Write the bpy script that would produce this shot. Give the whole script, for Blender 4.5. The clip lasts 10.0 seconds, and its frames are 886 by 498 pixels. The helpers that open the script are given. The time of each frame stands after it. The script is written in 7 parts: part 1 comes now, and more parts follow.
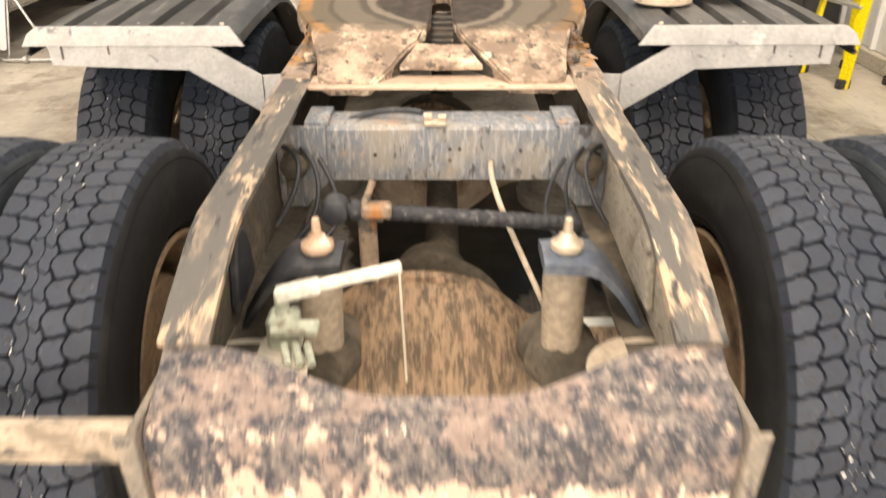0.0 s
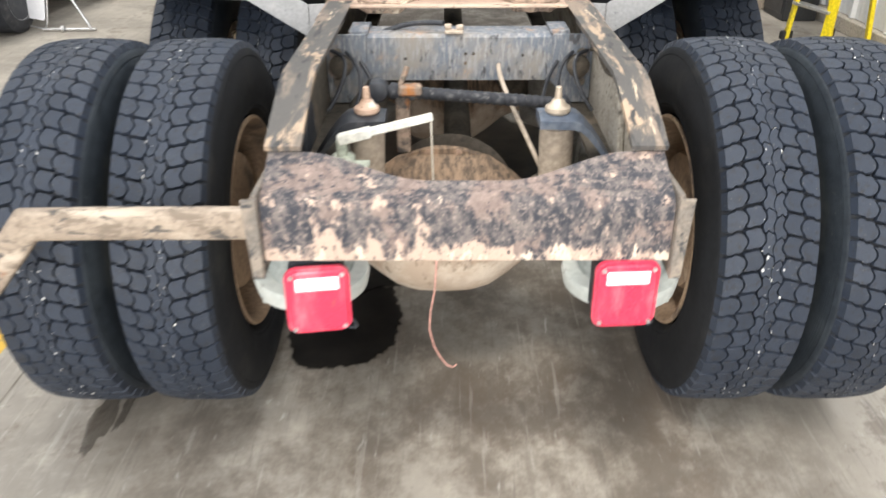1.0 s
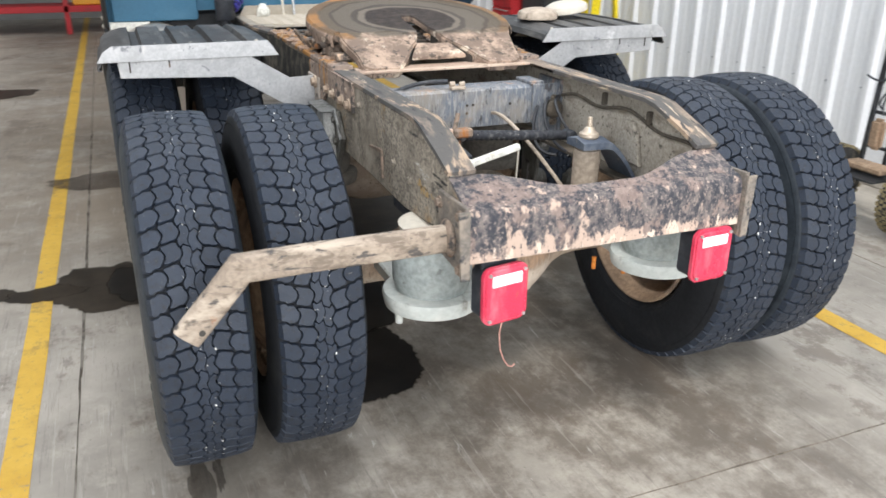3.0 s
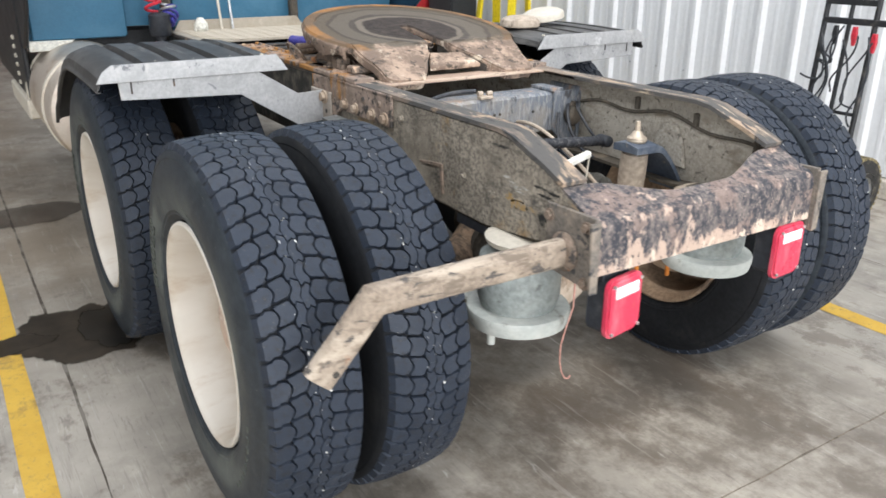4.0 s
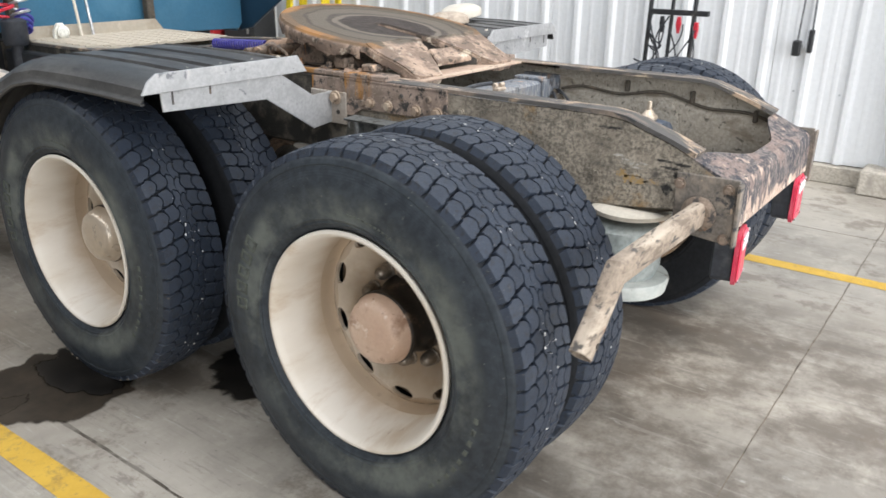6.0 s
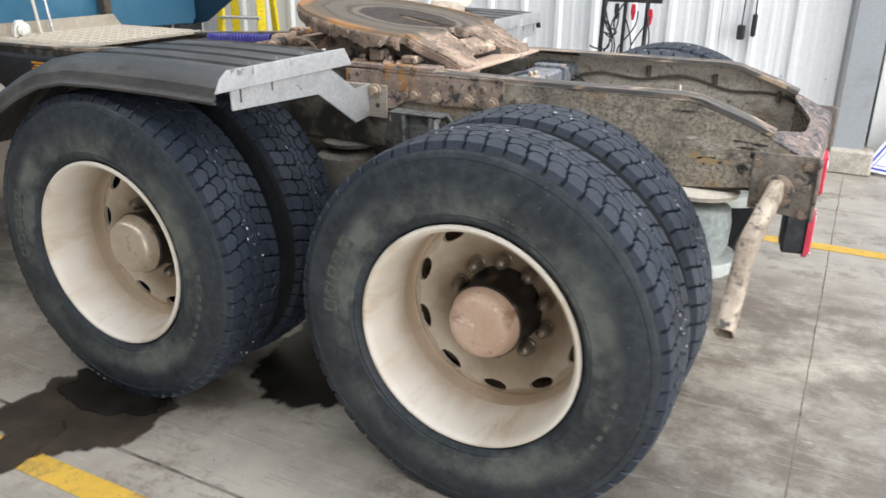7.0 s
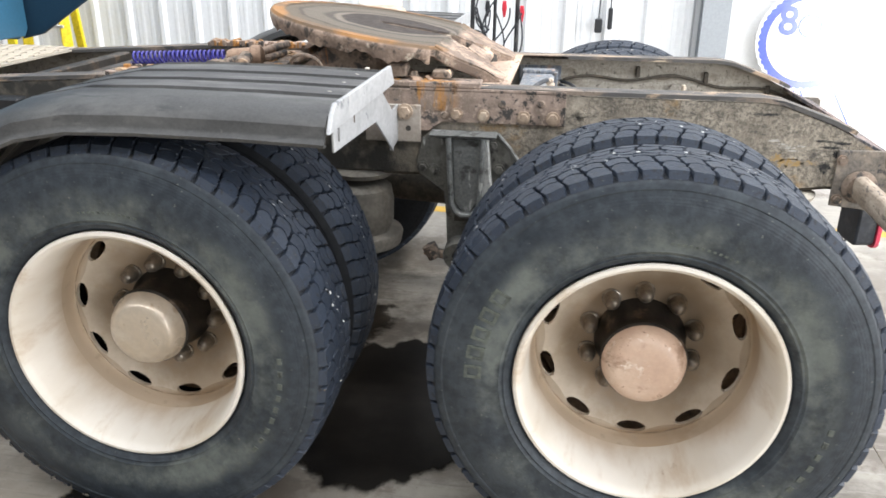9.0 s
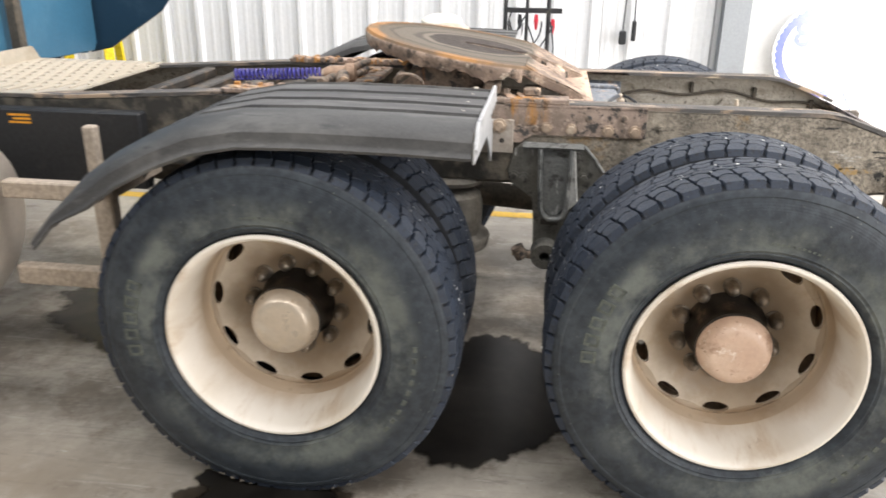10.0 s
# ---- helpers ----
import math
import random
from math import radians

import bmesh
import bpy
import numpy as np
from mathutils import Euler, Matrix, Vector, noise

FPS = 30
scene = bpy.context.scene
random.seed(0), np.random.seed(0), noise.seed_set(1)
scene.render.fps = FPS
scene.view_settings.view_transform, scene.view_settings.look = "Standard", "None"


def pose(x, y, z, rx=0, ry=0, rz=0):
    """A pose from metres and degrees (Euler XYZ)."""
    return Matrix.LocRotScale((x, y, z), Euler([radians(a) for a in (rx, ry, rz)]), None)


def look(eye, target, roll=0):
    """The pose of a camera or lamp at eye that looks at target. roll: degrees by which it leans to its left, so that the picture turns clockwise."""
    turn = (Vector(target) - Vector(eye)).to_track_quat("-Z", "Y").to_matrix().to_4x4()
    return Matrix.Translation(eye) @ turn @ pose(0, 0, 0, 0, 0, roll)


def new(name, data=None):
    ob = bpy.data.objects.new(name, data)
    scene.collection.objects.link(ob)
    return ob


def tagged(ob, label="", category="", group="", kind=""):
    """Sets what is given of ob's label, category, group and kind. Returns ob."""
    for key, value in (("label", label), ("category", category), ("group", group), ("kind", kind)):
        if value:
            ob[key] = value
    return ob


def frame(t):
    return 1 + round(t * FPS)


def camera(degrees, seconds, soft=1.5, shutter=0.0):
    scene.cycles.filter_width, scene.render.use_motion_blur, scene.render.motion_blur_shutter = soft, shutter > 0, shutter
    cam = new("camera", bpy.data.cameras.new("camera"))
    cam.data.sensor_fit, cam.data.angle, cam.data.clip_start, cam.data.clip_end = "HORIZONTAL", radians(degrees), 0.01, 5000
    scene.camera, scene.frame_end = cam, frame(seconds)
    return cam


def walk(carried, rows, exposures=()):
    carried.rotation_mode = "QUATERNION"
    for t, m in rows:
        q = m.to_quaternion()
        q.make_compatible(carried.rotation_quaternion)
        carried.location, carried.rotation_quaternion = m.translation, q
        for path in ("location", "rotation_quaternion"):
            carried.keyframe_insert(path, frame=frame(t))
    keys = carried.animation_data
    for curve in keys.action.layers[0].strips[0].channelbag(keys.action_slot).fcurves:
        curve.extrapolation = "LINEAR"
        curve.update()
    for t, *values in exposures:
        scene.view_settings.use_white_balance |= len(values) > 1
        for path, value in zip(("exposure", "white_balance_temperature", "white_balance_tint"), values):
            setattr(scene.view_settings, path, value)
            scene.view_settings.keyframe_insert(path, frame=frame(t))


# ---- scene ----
cam = camera(59.0, 10.0, soft=1.6, shutter=0.5)
PATH = [
    (0, (-0.001, -1.595, 1.691), (0.002, 0.173, 0.756), -0.1),
    (0.5, (0.027, -1.935, 1.616), (0.026, -0.166, 0.683), 0.0),
    (1, (-0.045, -2.186, 1.613), (-0.051, -0.425, 0.666), -0.2),
    (1.5, (-0.303, -2.436, 1.618), (-0.229, -0.65, 0.721), 0.1),
    (2, (-0.536, -2.479, 1.599), (-0.312, -0.675, 0.766), 0.1),
    (2.2, (-0.645, -2.477, 1.59), (-0.339, -0.67, 0.788), 0.0),
    (3.3, (-1.358, -2.329, 1.579), (-0.544, -0.657, 0.845), 0.4),
    (3.5, (-1.47, -2.266, 1.563), (-0.601, -0.62, 0.831), 0.3),
    (4, (-1.67, -2.019, 1.556), (-0.666, -0.445, 0.838), 0.2),
    (4.5, (-1.901, -1.867, 1.565), (-0.777, -0.376, 0.848), 0.1),
    (5, (-2.11, -1.681, 1.547), (-0.848, -0.305, 0.83), 0.2),
    (5.2, (-2.185, -1.588, 1.535), (-0.863, -0.269, 0.818), 0.1),
    (6.3, (-2.7, -1.202, 1.542), (-1.141, -0.175, 0.824), 0.6),
    (6.5, (-2.768, -1.116, 1.539), (-1.184, -0.134, 0.813), 0.4),
    (7, (-2.859, -0.806, 1.529), (-1.208, 0.056, 0.8), 0.4),
    (7.5, (-2.904, -0.527, 1.528), (-1.193, 0.206, 0.797), 0.3),
    (8, (-2.941, -0.262, 1.522), (-1.17, 0.311, 0.789), 0.3),
    (8.5, (-2.903, 0.002, 1.526), (-1.09, 0.408, 0.786), 0.5),
    (9, (-2.858, 0.243, 1.536), (-1.02, 0.523, 0.799), 0.5),
    (9.5, (-2.959, 0.424, 1.571), (-1.114, 0.64, 0.83), 0.7),
    (10, (-3.148, 0.57, 1.619), (-1.301, 0.815, 0.89), 0.7),
]
EXPOSURES = [
    (0.0, 0.30, 8700, 15), (0.3, 0.17, 8200, 13), (0.7, 0.12, 7100, 11), (1.1, 0.12, 6700, 10), (2.0, 0.04, 6450, 10), (3.3, -0.14, 6400, 10),
    (5.2, -0.19, 6400, 10), (6.5, -0.08, 6450, 10), (7.3, -0.05, 6450, 10), (8.3, 0.18, 6450, 10), (9.0, 0.42, 6400, 10), (9.5, 0.48, 6500, 11), (10.0, 0.38, 6800, 12),
]
walk(cam, [(t, look(eye, target, roll)) for t, eye, target, roll in PATH], EXPOSURES)

# ---- world, sun, lights ----
world = bpy.data.worlds.new("sky")
scene.world = world
world.use_nodes = True
wn = world.node_tree
sky = wn.nodes.new("ShaderNodeTexSky")
sky.sky_type, sky.sun_disc = "NISHITA", False
sky.sun_elevation, sky.sun_rotation = radians(48), radians(200)
wn.links.new(sky.outputs[0], wn.nodes["Background"].inputs["Color"])
wn.nodes["Background"].inputs["Strength"].default_value = 0.12

sun = new("sun", bpy.data.lights.new("sun", "SUN"))
sun.data.energy, sun.data.angle, sun.data.color = 1.5, radians(10), (1.0, 0.95, 0.88)
sun.matrix_world = look((0, 0, 12), (2.0, 6.0, 0))


def fill_lamp(name, eye, target, width, height, watts, colour):
    """Area lamp that stands in for daylight from an unseen opening."""
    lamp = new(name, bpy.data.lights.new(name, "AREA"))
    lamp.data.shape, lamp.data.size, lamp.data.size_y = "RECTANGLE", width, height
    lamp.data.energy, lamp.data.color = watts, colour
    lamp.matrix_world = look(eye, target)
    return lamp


# Ceiling openings are out of view, added to light the hall from above.
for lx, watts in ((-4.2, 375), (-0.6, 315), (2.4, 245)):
    fill_lamp("overhead_fill_lamp", (lx, 2.0, 5.58), (lx, 2.001, 0), 1.1, 15.0, watts, (0.96, 0.98, 1.0))
# Unseen south opening, assumed behind the camera to light the tail.
fill_lamp("door_lamp", (-0.9, -7.05, 2.3), (-0.9, 0, 2.0), 6.6, 4.2, 600, (0.97, 0.98, 1.0))
# Unseen west opening, inferred from the glare on the rosette sign.
fill_lamp("side_door_lamp", (-7.48, -5.7, 2.1), (0, -5.7, 2.1), 2.7, 4.1, 250, (0.97, 0.98, 1.0))

# ---- materials ----


def fresh(name, rough=0.6, metal=0.0):
    m = bpy.data.materials.new(name)
    m.use_nodes = True
    b = m.node_tree.nodes["Principled BSDF"]
    b.inputs["Roughness"].default_value, b.inputs["Metallic"].default_value = rough, metal
    return m, m.node_tree, b


def coords(nt, stretch=(1, 1, 1), turn=0.0):
    tc = nt.nodes.new("ShaderNodeTexCoord")
    mp = nt.nodes.new("ShaderNodeMapping")
    mp.inputs["Scale"].default_value = stretch
    mp.inputs["Rotation"].default_value = (0, 0, radians(turn))
    nt.links.new(tc.outputs["Object"], mp.inputs["Vector"])
    return mp.outputs[0]


def nz(nt, scale, detail=5.0, rough=0.6, stretch=(1, 1, 1), warp=0.0, turn=0.0):
    n = nt.nodes.new("ShaderNodeTexNoise")
    n.inputs["Scale"].default_value, n.inputs["Detail"].default_value = scale, detail
    n.inputs["Roughness"].default_value, n.inputs["Distortion"].default_value = rough, warp
    nt.links.new(coords(nt, stretch, turn), n.inputs["Vector"])
    return n.outputs["Fac"]


def ramp(nt, fac, a, b):
    r = nt.nodes.new("ShaderNodeMapRange")
    r.interpolation_type = "SMOOTHSTEP"
    r.inputs["From Min"].default_value, r.inputs["From Max"].default_value = a, b
    nt.links.new(fac, r.inputs["Value"])
    return r.outputs["Result"]


def math_node(nt, op, a, b):
    n = nt.nodes.new("ShaderNodeMath")
    n.operation = op
    for i, v in enumerate((a, b)):
        if isinstance(v, (int, float)):
            n.inputs[i].default_value = v
        else:
            nt.links.new(v, n.inputs[i])
    return n.outputs[0]


def mixc(nt, fac, a, b):
    n = nt.nodes.new("ShaderNodeMix")
    n.data_type = "RGBA"
    if isinstance(fac, (int, float)):
        n.inputs[0].default_value = fac
    else:
        nt.links.new(fac, n.inputs[0])
    for i, v in ((6, a), (7, b)):
        if isinstance(v, tuple):
            n.inputs[i].default_value = (*v, 1)
        else:
            nt.links.new(v, n.inputs[i])
    return n.outputs[2]


def bumped(nt, b, height, strength=0.3, dist=0.004):
    n = nt.nodes.new("ShaderNodeBump")
    n.inputs["Strength"].default_value, n.inputs["Distance"].default_value = strength, dist
    nt.links.new(height, n.inputs["Height"])
    nt.links.new(n.outputs[0], b.inputs["Normal"])


def surface(name, base, layers=(), rough=0.6, metal=0.0, grain=(60.0, 0.25, 0.003), rough_var=0.15, vary=0.2):
    """A base colour under layers (colour, noise scale, from, to, stretch) of dirt, rust or wear."""
    m, nt, b = fresh(name, rough, metal)
    b.inputs["Specular IOR Level"].default_value = 0.22 if rough > 0.55 else 0.4
    tone = nz(nt, grain[0], 4.0)
    col = mixc(nt, ramp(nt, tone, 0.3, 0.7), tuple(c * (1 - vary) for c in base), tuple(min(1, c * (1 + vary)) for c in base))
    for colour, scale, lo, hi, stretch in layers:
        col = mixc(nt, ramp(nt, nz(nt, scale, 8.0, 0.65, stretch, 0.3), lo, hi), col, colour)
    nt.links.new(col, b.inputs["Base Color"])
    rr = nt.nodes.new("ShaderNodeMapRange")
    rr.inputs["To Min"].default_value, rr.inputs["To Max"].default_value = rough - rough_var, min(1, rough + rough_var)
    nt.links.new(nz(nt, 9.0, 6.0), rr.inputs["Value"])
    nt.links.new(rr.outputs[0], b.inputs["Roughness"])
    bumped(nt, b, tone, grain[1], grain[2])
    return m


I3 = (1, 1, 1)
CLAY, PINK, RUST = (0.43, 0.32, 0.225), (0.36, 0.24, 0.175), (0.38, 0.15, 0.045)
INK = (0.035, 0.038, 0.046)


def tread_material():
    """Worn tread blocks, each a little lighter or darker than its neighbours, scuffed and dusty."""
    m, nt, b = fresh("tread_rubber", 0.52)
    b.inputs["Specular IOR Level"].default_value = 0.34
    geo = nt.nodes.new("ShaderNodeNewGeometry")
    col = mixc(nt, geo.outputs["Random Per Island"], (0.019, 0.026, 0.040), (0.029, 0.038, 0.056))
    col = mixc(nt, math_node(nt, "MULTIPLY", ramp(nt, nz(nt, 8.0, 8.0, 0.7), 0.45, 0.75), 0.6), col, (0.042, 0.050, 0.065))
    col = mixc(nt, ramp(nt, nz(nt, 70.0, 6.0, 0.7), 0.52, 0.66), col, (0.020, 0.021, 0.024))
    col = mixc(nt, ramp(nt, nz(nt, 160.0, 3.0), 0.66, 0.72), col, (0.12, 0.115, 0.105))
    nt.links.new(col, b.inputs["Base Color"])
    bumped(nt, b, math_node(nt, "ADD", nz(nt, 200.0, 4.0), nz(nt, 45.0, 5.0)), 0.45, 0.003)
    return m


MAT_TREAD = tread_material()
# Groove rubber is coloured darker to deepen the shade in the grooves.
MAT_GROOVESHADE = surface("shaded_groove_rubber", (0.018, 0.020, 0.024), [((0.04, 0.04, 0.038), 14, 0.5, 0.75, I3)], 0.85, grain=(120, 0.3, 0.002))
MAT_RAILTOP = surface("worn_rail_steel", (0.245, 0.195, 0.155), [((0.10, 0.095, 0.09), 7, 0.40, 0.53, (2, .45, 1)), ((0.40, 0.30, 0.215), 6, 0.54, 0.60, (2.6, 0.5, 1)), ((0.055, 0.055, 0.056), 12, 0.56, 0.62, (2, 0.5, 1)), ((0.52, 0.42, 0.31), 15, 0.62, 0.67, (3, 0.35, 1))], 0.7, grain=(110, 0.45, 0.003), vary=0.12)
MAT_CROSSPLATE = surface("pink_clay_on_plate", (0.40, 0.29, 0.225), [((0.52, 0.41, 0.32), 6, 0.45, 0.62, (0.6, 2, 1)), ((0.20, 0.15, 0.12), 18, 0.58, 0.66, (0.6, 2, 1)), ((0.36, 0.17, 0.07), 8, 0.64, 0.72, I3)], 0.85, grain=(80, 0.35, 0.003), vary=0.1)
MAT_ARM = surface("blue_grey_dusty_arm", (0.075, 0.095, 0.13), [((0.16, 0.18, 0.21), 7, 0.46, 0.66, I3), ((0.30, 0.26, 0.21), 16, 0.60, 0.70, I3)], 0.5)
MAT_RUSTPLATE = surface("rusty_clay_plate", (0.235, 0.180, 0.140), [((0.060, 0.055, 0.052), 16, 0.50, 0.58, I3), ((0.33, 0.24, 0.185), 7, 0.52, 0.68, I3), ((0.13, 0.11, 0.09), 30, 0.54, 0.64, I3), (RUST, 5, 0.58, 0.66, (1, 1.5, .4)), ((0.55, 0.4, 0.28), 22, 0.6, 0.68, I3)], 0.8, grain=(80, 0.4, 0.004))
MAT_ENDPLATE = surface("brown_grey_plate", (0.17, 0.15, 0.13), [((0.28, 0.235, 0.19), 12, 0.48, 0.62, I3), ((0.06, 0.06, 0.062), 20, 0.54, 0.62, I3), ((0.42, 0.32, 0.23), 16, 0.62, 0.68, I3)], 0.7, grain=(110, 0.4, 0.003))
MAT_RAILDUST = surface("pale_road_dust_on_steel", (0.40, 0.365, 0.31), [((0.50, 0.465, 0.40), 3, 0.45, 0.7, (1, 1, 1.6)), ((0.24, 0.205, 0.16), 9, 0.52, 0.68, (1, .6, 1.5)), ((0.13, 0.12, 0.10), 50, 0.57, 0.66, I3), ((0.10, 0.085, 0.065), 4, 0.62, 0.74, (1, 1, 2))], 0.9, grain=(90, 0.4, 0.004))
MAT_BOLT = surface("dusty_bolt", (0.36, 0.275, 0.205), [((0.48, 0.39, 0.30), 14, 0.5, 0.66, I3), ((0.16, 0.12, 0.09), 26, 0.56, 0.66, I3)], 0.75, 0.1)
MAT_CLAY = surface("dried_clay", (0.34, 0.235, 0.17), [((0.46, 0.36, 0.27), 7, 0.5, 0.7, I3), ((0.22, 0.15, 0.10), 24, 0.58, 0.68, I3)], 0.9, grain=(60, 0.5, 0.006))
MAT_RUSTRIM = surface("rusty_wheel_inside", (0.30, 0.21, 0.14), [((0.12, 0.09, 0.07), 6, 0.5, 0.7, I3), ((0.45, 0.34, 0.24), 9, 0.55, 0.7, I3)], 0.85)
MAT_HUB = surface("dusty_hub_paint", (0.50, 0.345, 0.255), [((0.62, 0.475, 0.37), 5, 0.42, 0.72, I3), ((0.30, 0.185, 0.125), 9, 0.53, 0.66, I3), ((0.68, 0.58, 0.49), 26, 0.58, 0.66, I3), ((0.22, 0.14, 0.10), 60, 0.60, 0.68, I3)], 0.4, grain=(60, 0.10, 0.002), vary=0.06)
# Greasy steel; also the painted shade in small holes and slots.
MAT_GREASE_SHADE = surface("greasy_steel_and_hole_shade", (0.05, 0.045, 0.04), [((0.14, 0.10, 0.07), 15, 0.5, 0.65, I3)], 0.5, 0.2)
MAT_HUBSIDE = surface("black_greasy_hub", (0.028, 0.024, 0.021), [((0.17, 0.12, 0.085), 12, 0.54, 0.66, I3)], 0.45, 0.2)
MAT_NUT = surface("dusty_steel_nut", (0.27, 0.235, 0.195), [((0.15, 0.12, 0.095), 30, 0.5, 0.65, I3)], 0.34, 0.6)
MAT_GALV = surface("dusty_galvanised_steel", (0.44, 0.44, 0.44), [((0.34, 0.34, 0.34), 9, 0.46, 0.70, I3), ((0.54, 0.53, 0.51), 20, 0.56, 0.72, (1, 1, .5)), ((0.42, 0.36, 0.29), 4, 0.60, 0.8, I3), ((0.20, 0.205, 0.215), 24, 0.60, 0.68, I3), ((0.62, 0.62, 0.61), 7, 0.60, 0.70, I3)], 0.5, 0.3, grain=(90, 0.08, 0.001), vary=0.1)
MAT_FOOT = surface("clay_dusted_bracket_foot", (0.36, 0.315, 0.27), [((0.48, 0.44, 0.39), 6, 0.45, 0.65, I3), ((0.24, 0.18, 0.13), 14, 0.55, 0.66, I3), ((0.10, 0.09, 0.08), 40, 0.60, 0.67, I3)], 0.7, grain=(80, 0.3, 0.003), vary=0.1)
MAT_PALECAST = surface("worn_pale_casting", (0.42, 0.42, 0.40), [((0.60, 0.60, 0.58), 9, 0.45, 0.62, (1, 1, .4)), ((0.12, 0.12, 0.115), 16, 0.57, 0.65, (1, 1, .6))], 0.5, 0.25, grain=(110, 0.4, 0.003))
MAT_CASTMID = surface("grey_oily_casting", (0.17, 0.175, 0.17), [((0.30, 0.30, 0.285), 8, 0.46, 0.64, (1, 1, .5)), ((0.07, 0.07, 0.066), 20, 0.54, 0.64, I3), ((0.42, 0.42, 0.40), 30, 0.60, 0.68, (1, 1, .4))], 0.5, 0.2, grain=(110, 0.5, 0.004))
MAT_CAST = surface("worn_dark_casting", (0.125, 0.120, 0.105), [((0.22, 0.215, 0.20), 9, 0.48, 0.66, (1, 1, .5)), ((0.45, 0.45, 0.43), 16, 0.62, 0.70, (1.5, 1.5, .35)), ((0.04, 0.038, 0.035), 25, 0.55, 0.66, I3)], 0.55, 0.2, grain=(110, 0.5, 0.004))
MAT_HUBFRONT = surface("dusty_bare_hub", (0.50, 0.42, 0.33), [((0.60, 0.54, 0.46), 7, 0.5, 0.7, I3), ((0.36, 0.27, 0.19), 18, 0.6, 0.7, I3)], 0.3, 0.35, vary=0.06)
MAT_XMEMBER = surface("scraped_grey_steel", (0.165, 0.185, 0.215), [((0.27, 0.25, 0.225), 5, 0.50, 0.66, I3), ((0.32, 0.315, 0.31), 70, 0.48, 0.62, (1.3, 1, .25)), ((0.36, 0.265, 0.205), 11, 0.56, 0.66, (1, 1, .7)), ((0.085, 0.085, 0.09), 34, 0.57, 0.66, (1, 1, .35))], 0.65, 0.1, grain=(110, 0.4, 0.003), vary=0.1)
MAT_PLASTIC = surface("dusty_black_plastic", (0.050, 0.049, 0.048), [((0.120, 0.116, 0.110), 4, 0.45, 0.72, (2, .5, 1)), ((0.19, 0.182, 0.17), 7, 0.56, 0.72, (3, .35, 1)), ((0.035, 0.035, 0.036), 12, 0.56, 0.68, (2.5, .4, 1)), ((0.30, 0.28, 0.25), 35, 0.68, 0.75, I3)], 0.5, grain=(160, 0.2, 0.0015))
MAT_BLACK = surface("black_painted_steel", (0.022, 0.023, 0.025), [((0.09, 0.08, 0.07), 9, 0.55, 0.75, I3)], 0.5)
MAT_RUBBER = surface("black_rubber_part", (0.03, 0.033, 0.04), [((0.10, 0.10, 0.10), 12, 0.5, 0.75, I3)], 0.5)
MAT_SLEEVE = surface("dusty_ribbed_sleeve", (0.035, 0.037, 0.043), [((0.12, 0.12, 0.12), 30, 0.52, 0.66, I3), ((0.38, 0.35, 0.31), 45, 0.64, 0.70, I3)], 0.6)
MAT_AIRBAG = surface("grey_air_spring_rubber", (0.25, 0.275, 0.265), [((0.42, 0.43, 0.40), 6, 0.45, 0.75, I3), ((0.13, 0.135, 0.13), 14, 0.60, 0.70, I3)], 0.75)
MAT_AIRBAGDUST = surface("beige_dusty_rubber", (0.150, 0.137, 0.117), [((0.23, 0.21, 0.18), 4, 0.45, 0.7, I3), ((0.12, 0.105, 0.085), 12, 0.58, 0.70, I3)], 0.8)
MAT_PAN = surface("pale_dusty_pan", (0.44, 0.46, 0.43), [((0.58, 0.57, 0.52), 6, 0.45, 0.7, I3), ((0.24, 0.23, 0.20), 11, 0.58, 0.70, I3)], 0.6, vary=0.08)
MAT_CREAM = surface("cream_dusty_steel", (0.64, 0.59, 0.50), [((0.50, 0.42, 0.33), 5, 0.52, 0.78, I3), ((0.30, 0.25, 0.20), 20, 0.63, 0.72, I3)], 0.6, vary=0.07)
MAT_DECK = surface("dusty_tread_plate", (0.46, 0.41, 0.335), [((0.36, 0.30, 0.225), 4, 0.50, 0.72, I3), ((0.64, 0.59, 0.50), 9, 0.56, 0.75, I3)], 0.55, 0.15, grain=(40, 0.1, 0.001), vary=0.06)
MAT_SHOCK = surface("tan_dusty_tube", (0.42, 0.35, 0.28), [((0.55, 0.47, 0.38), 5, 0.5, 0.7, (1, 1, .4)), ((0.24, 0.2, 0.16), 20, 0.6, 0.7, I3)], 0.7)
MAT_NYLON = surface("white_plastic_lever", (0.74, 0.73, 0.66), [((0.5, 0.45, 0.36), 22, 0.58, 0.7, I3)], 0.5)
MAT_VALVE = surface("pale_green_valve", (0.46, 0.50, 0.42), [((0.25, 0.22, 0.17), 25, 0.5, 0.66, I3)], 0.6)
MAT_RED = surface("red_lens", (0.60, 0.040, 0.085), [((0.68, 0.16, 0.20), 14, 0.46, 0.70, (1, 1, .35)), ((0.70, 0.32, 0.32), 60, 0.64, 0.72, (1, 1, .4)), ((0.30, 0.09, 0.08), 20, 0.62, 0.72, (1, 1, .5))], 0.3, grain=(300, 0.12, 0.001))
MAT_REFLECT = surface("white_lens", (0.82, 0.78, 0.78), [((0.7, 0.5, 0.5), 60, 0.6, 0.7, I3)], 0.25)
MAT_FIFTHRIM = surface("rust_orange_edge", (0.33, 0.185, 0.085), [((0.40, 0.29, 0.19), 9, 0.45, 0.6, I3), ((0.12, 0.09, 0.065), 14, 0.55, 0.66, I3)], 0.75, grain=(80, 0.35, 0.003))
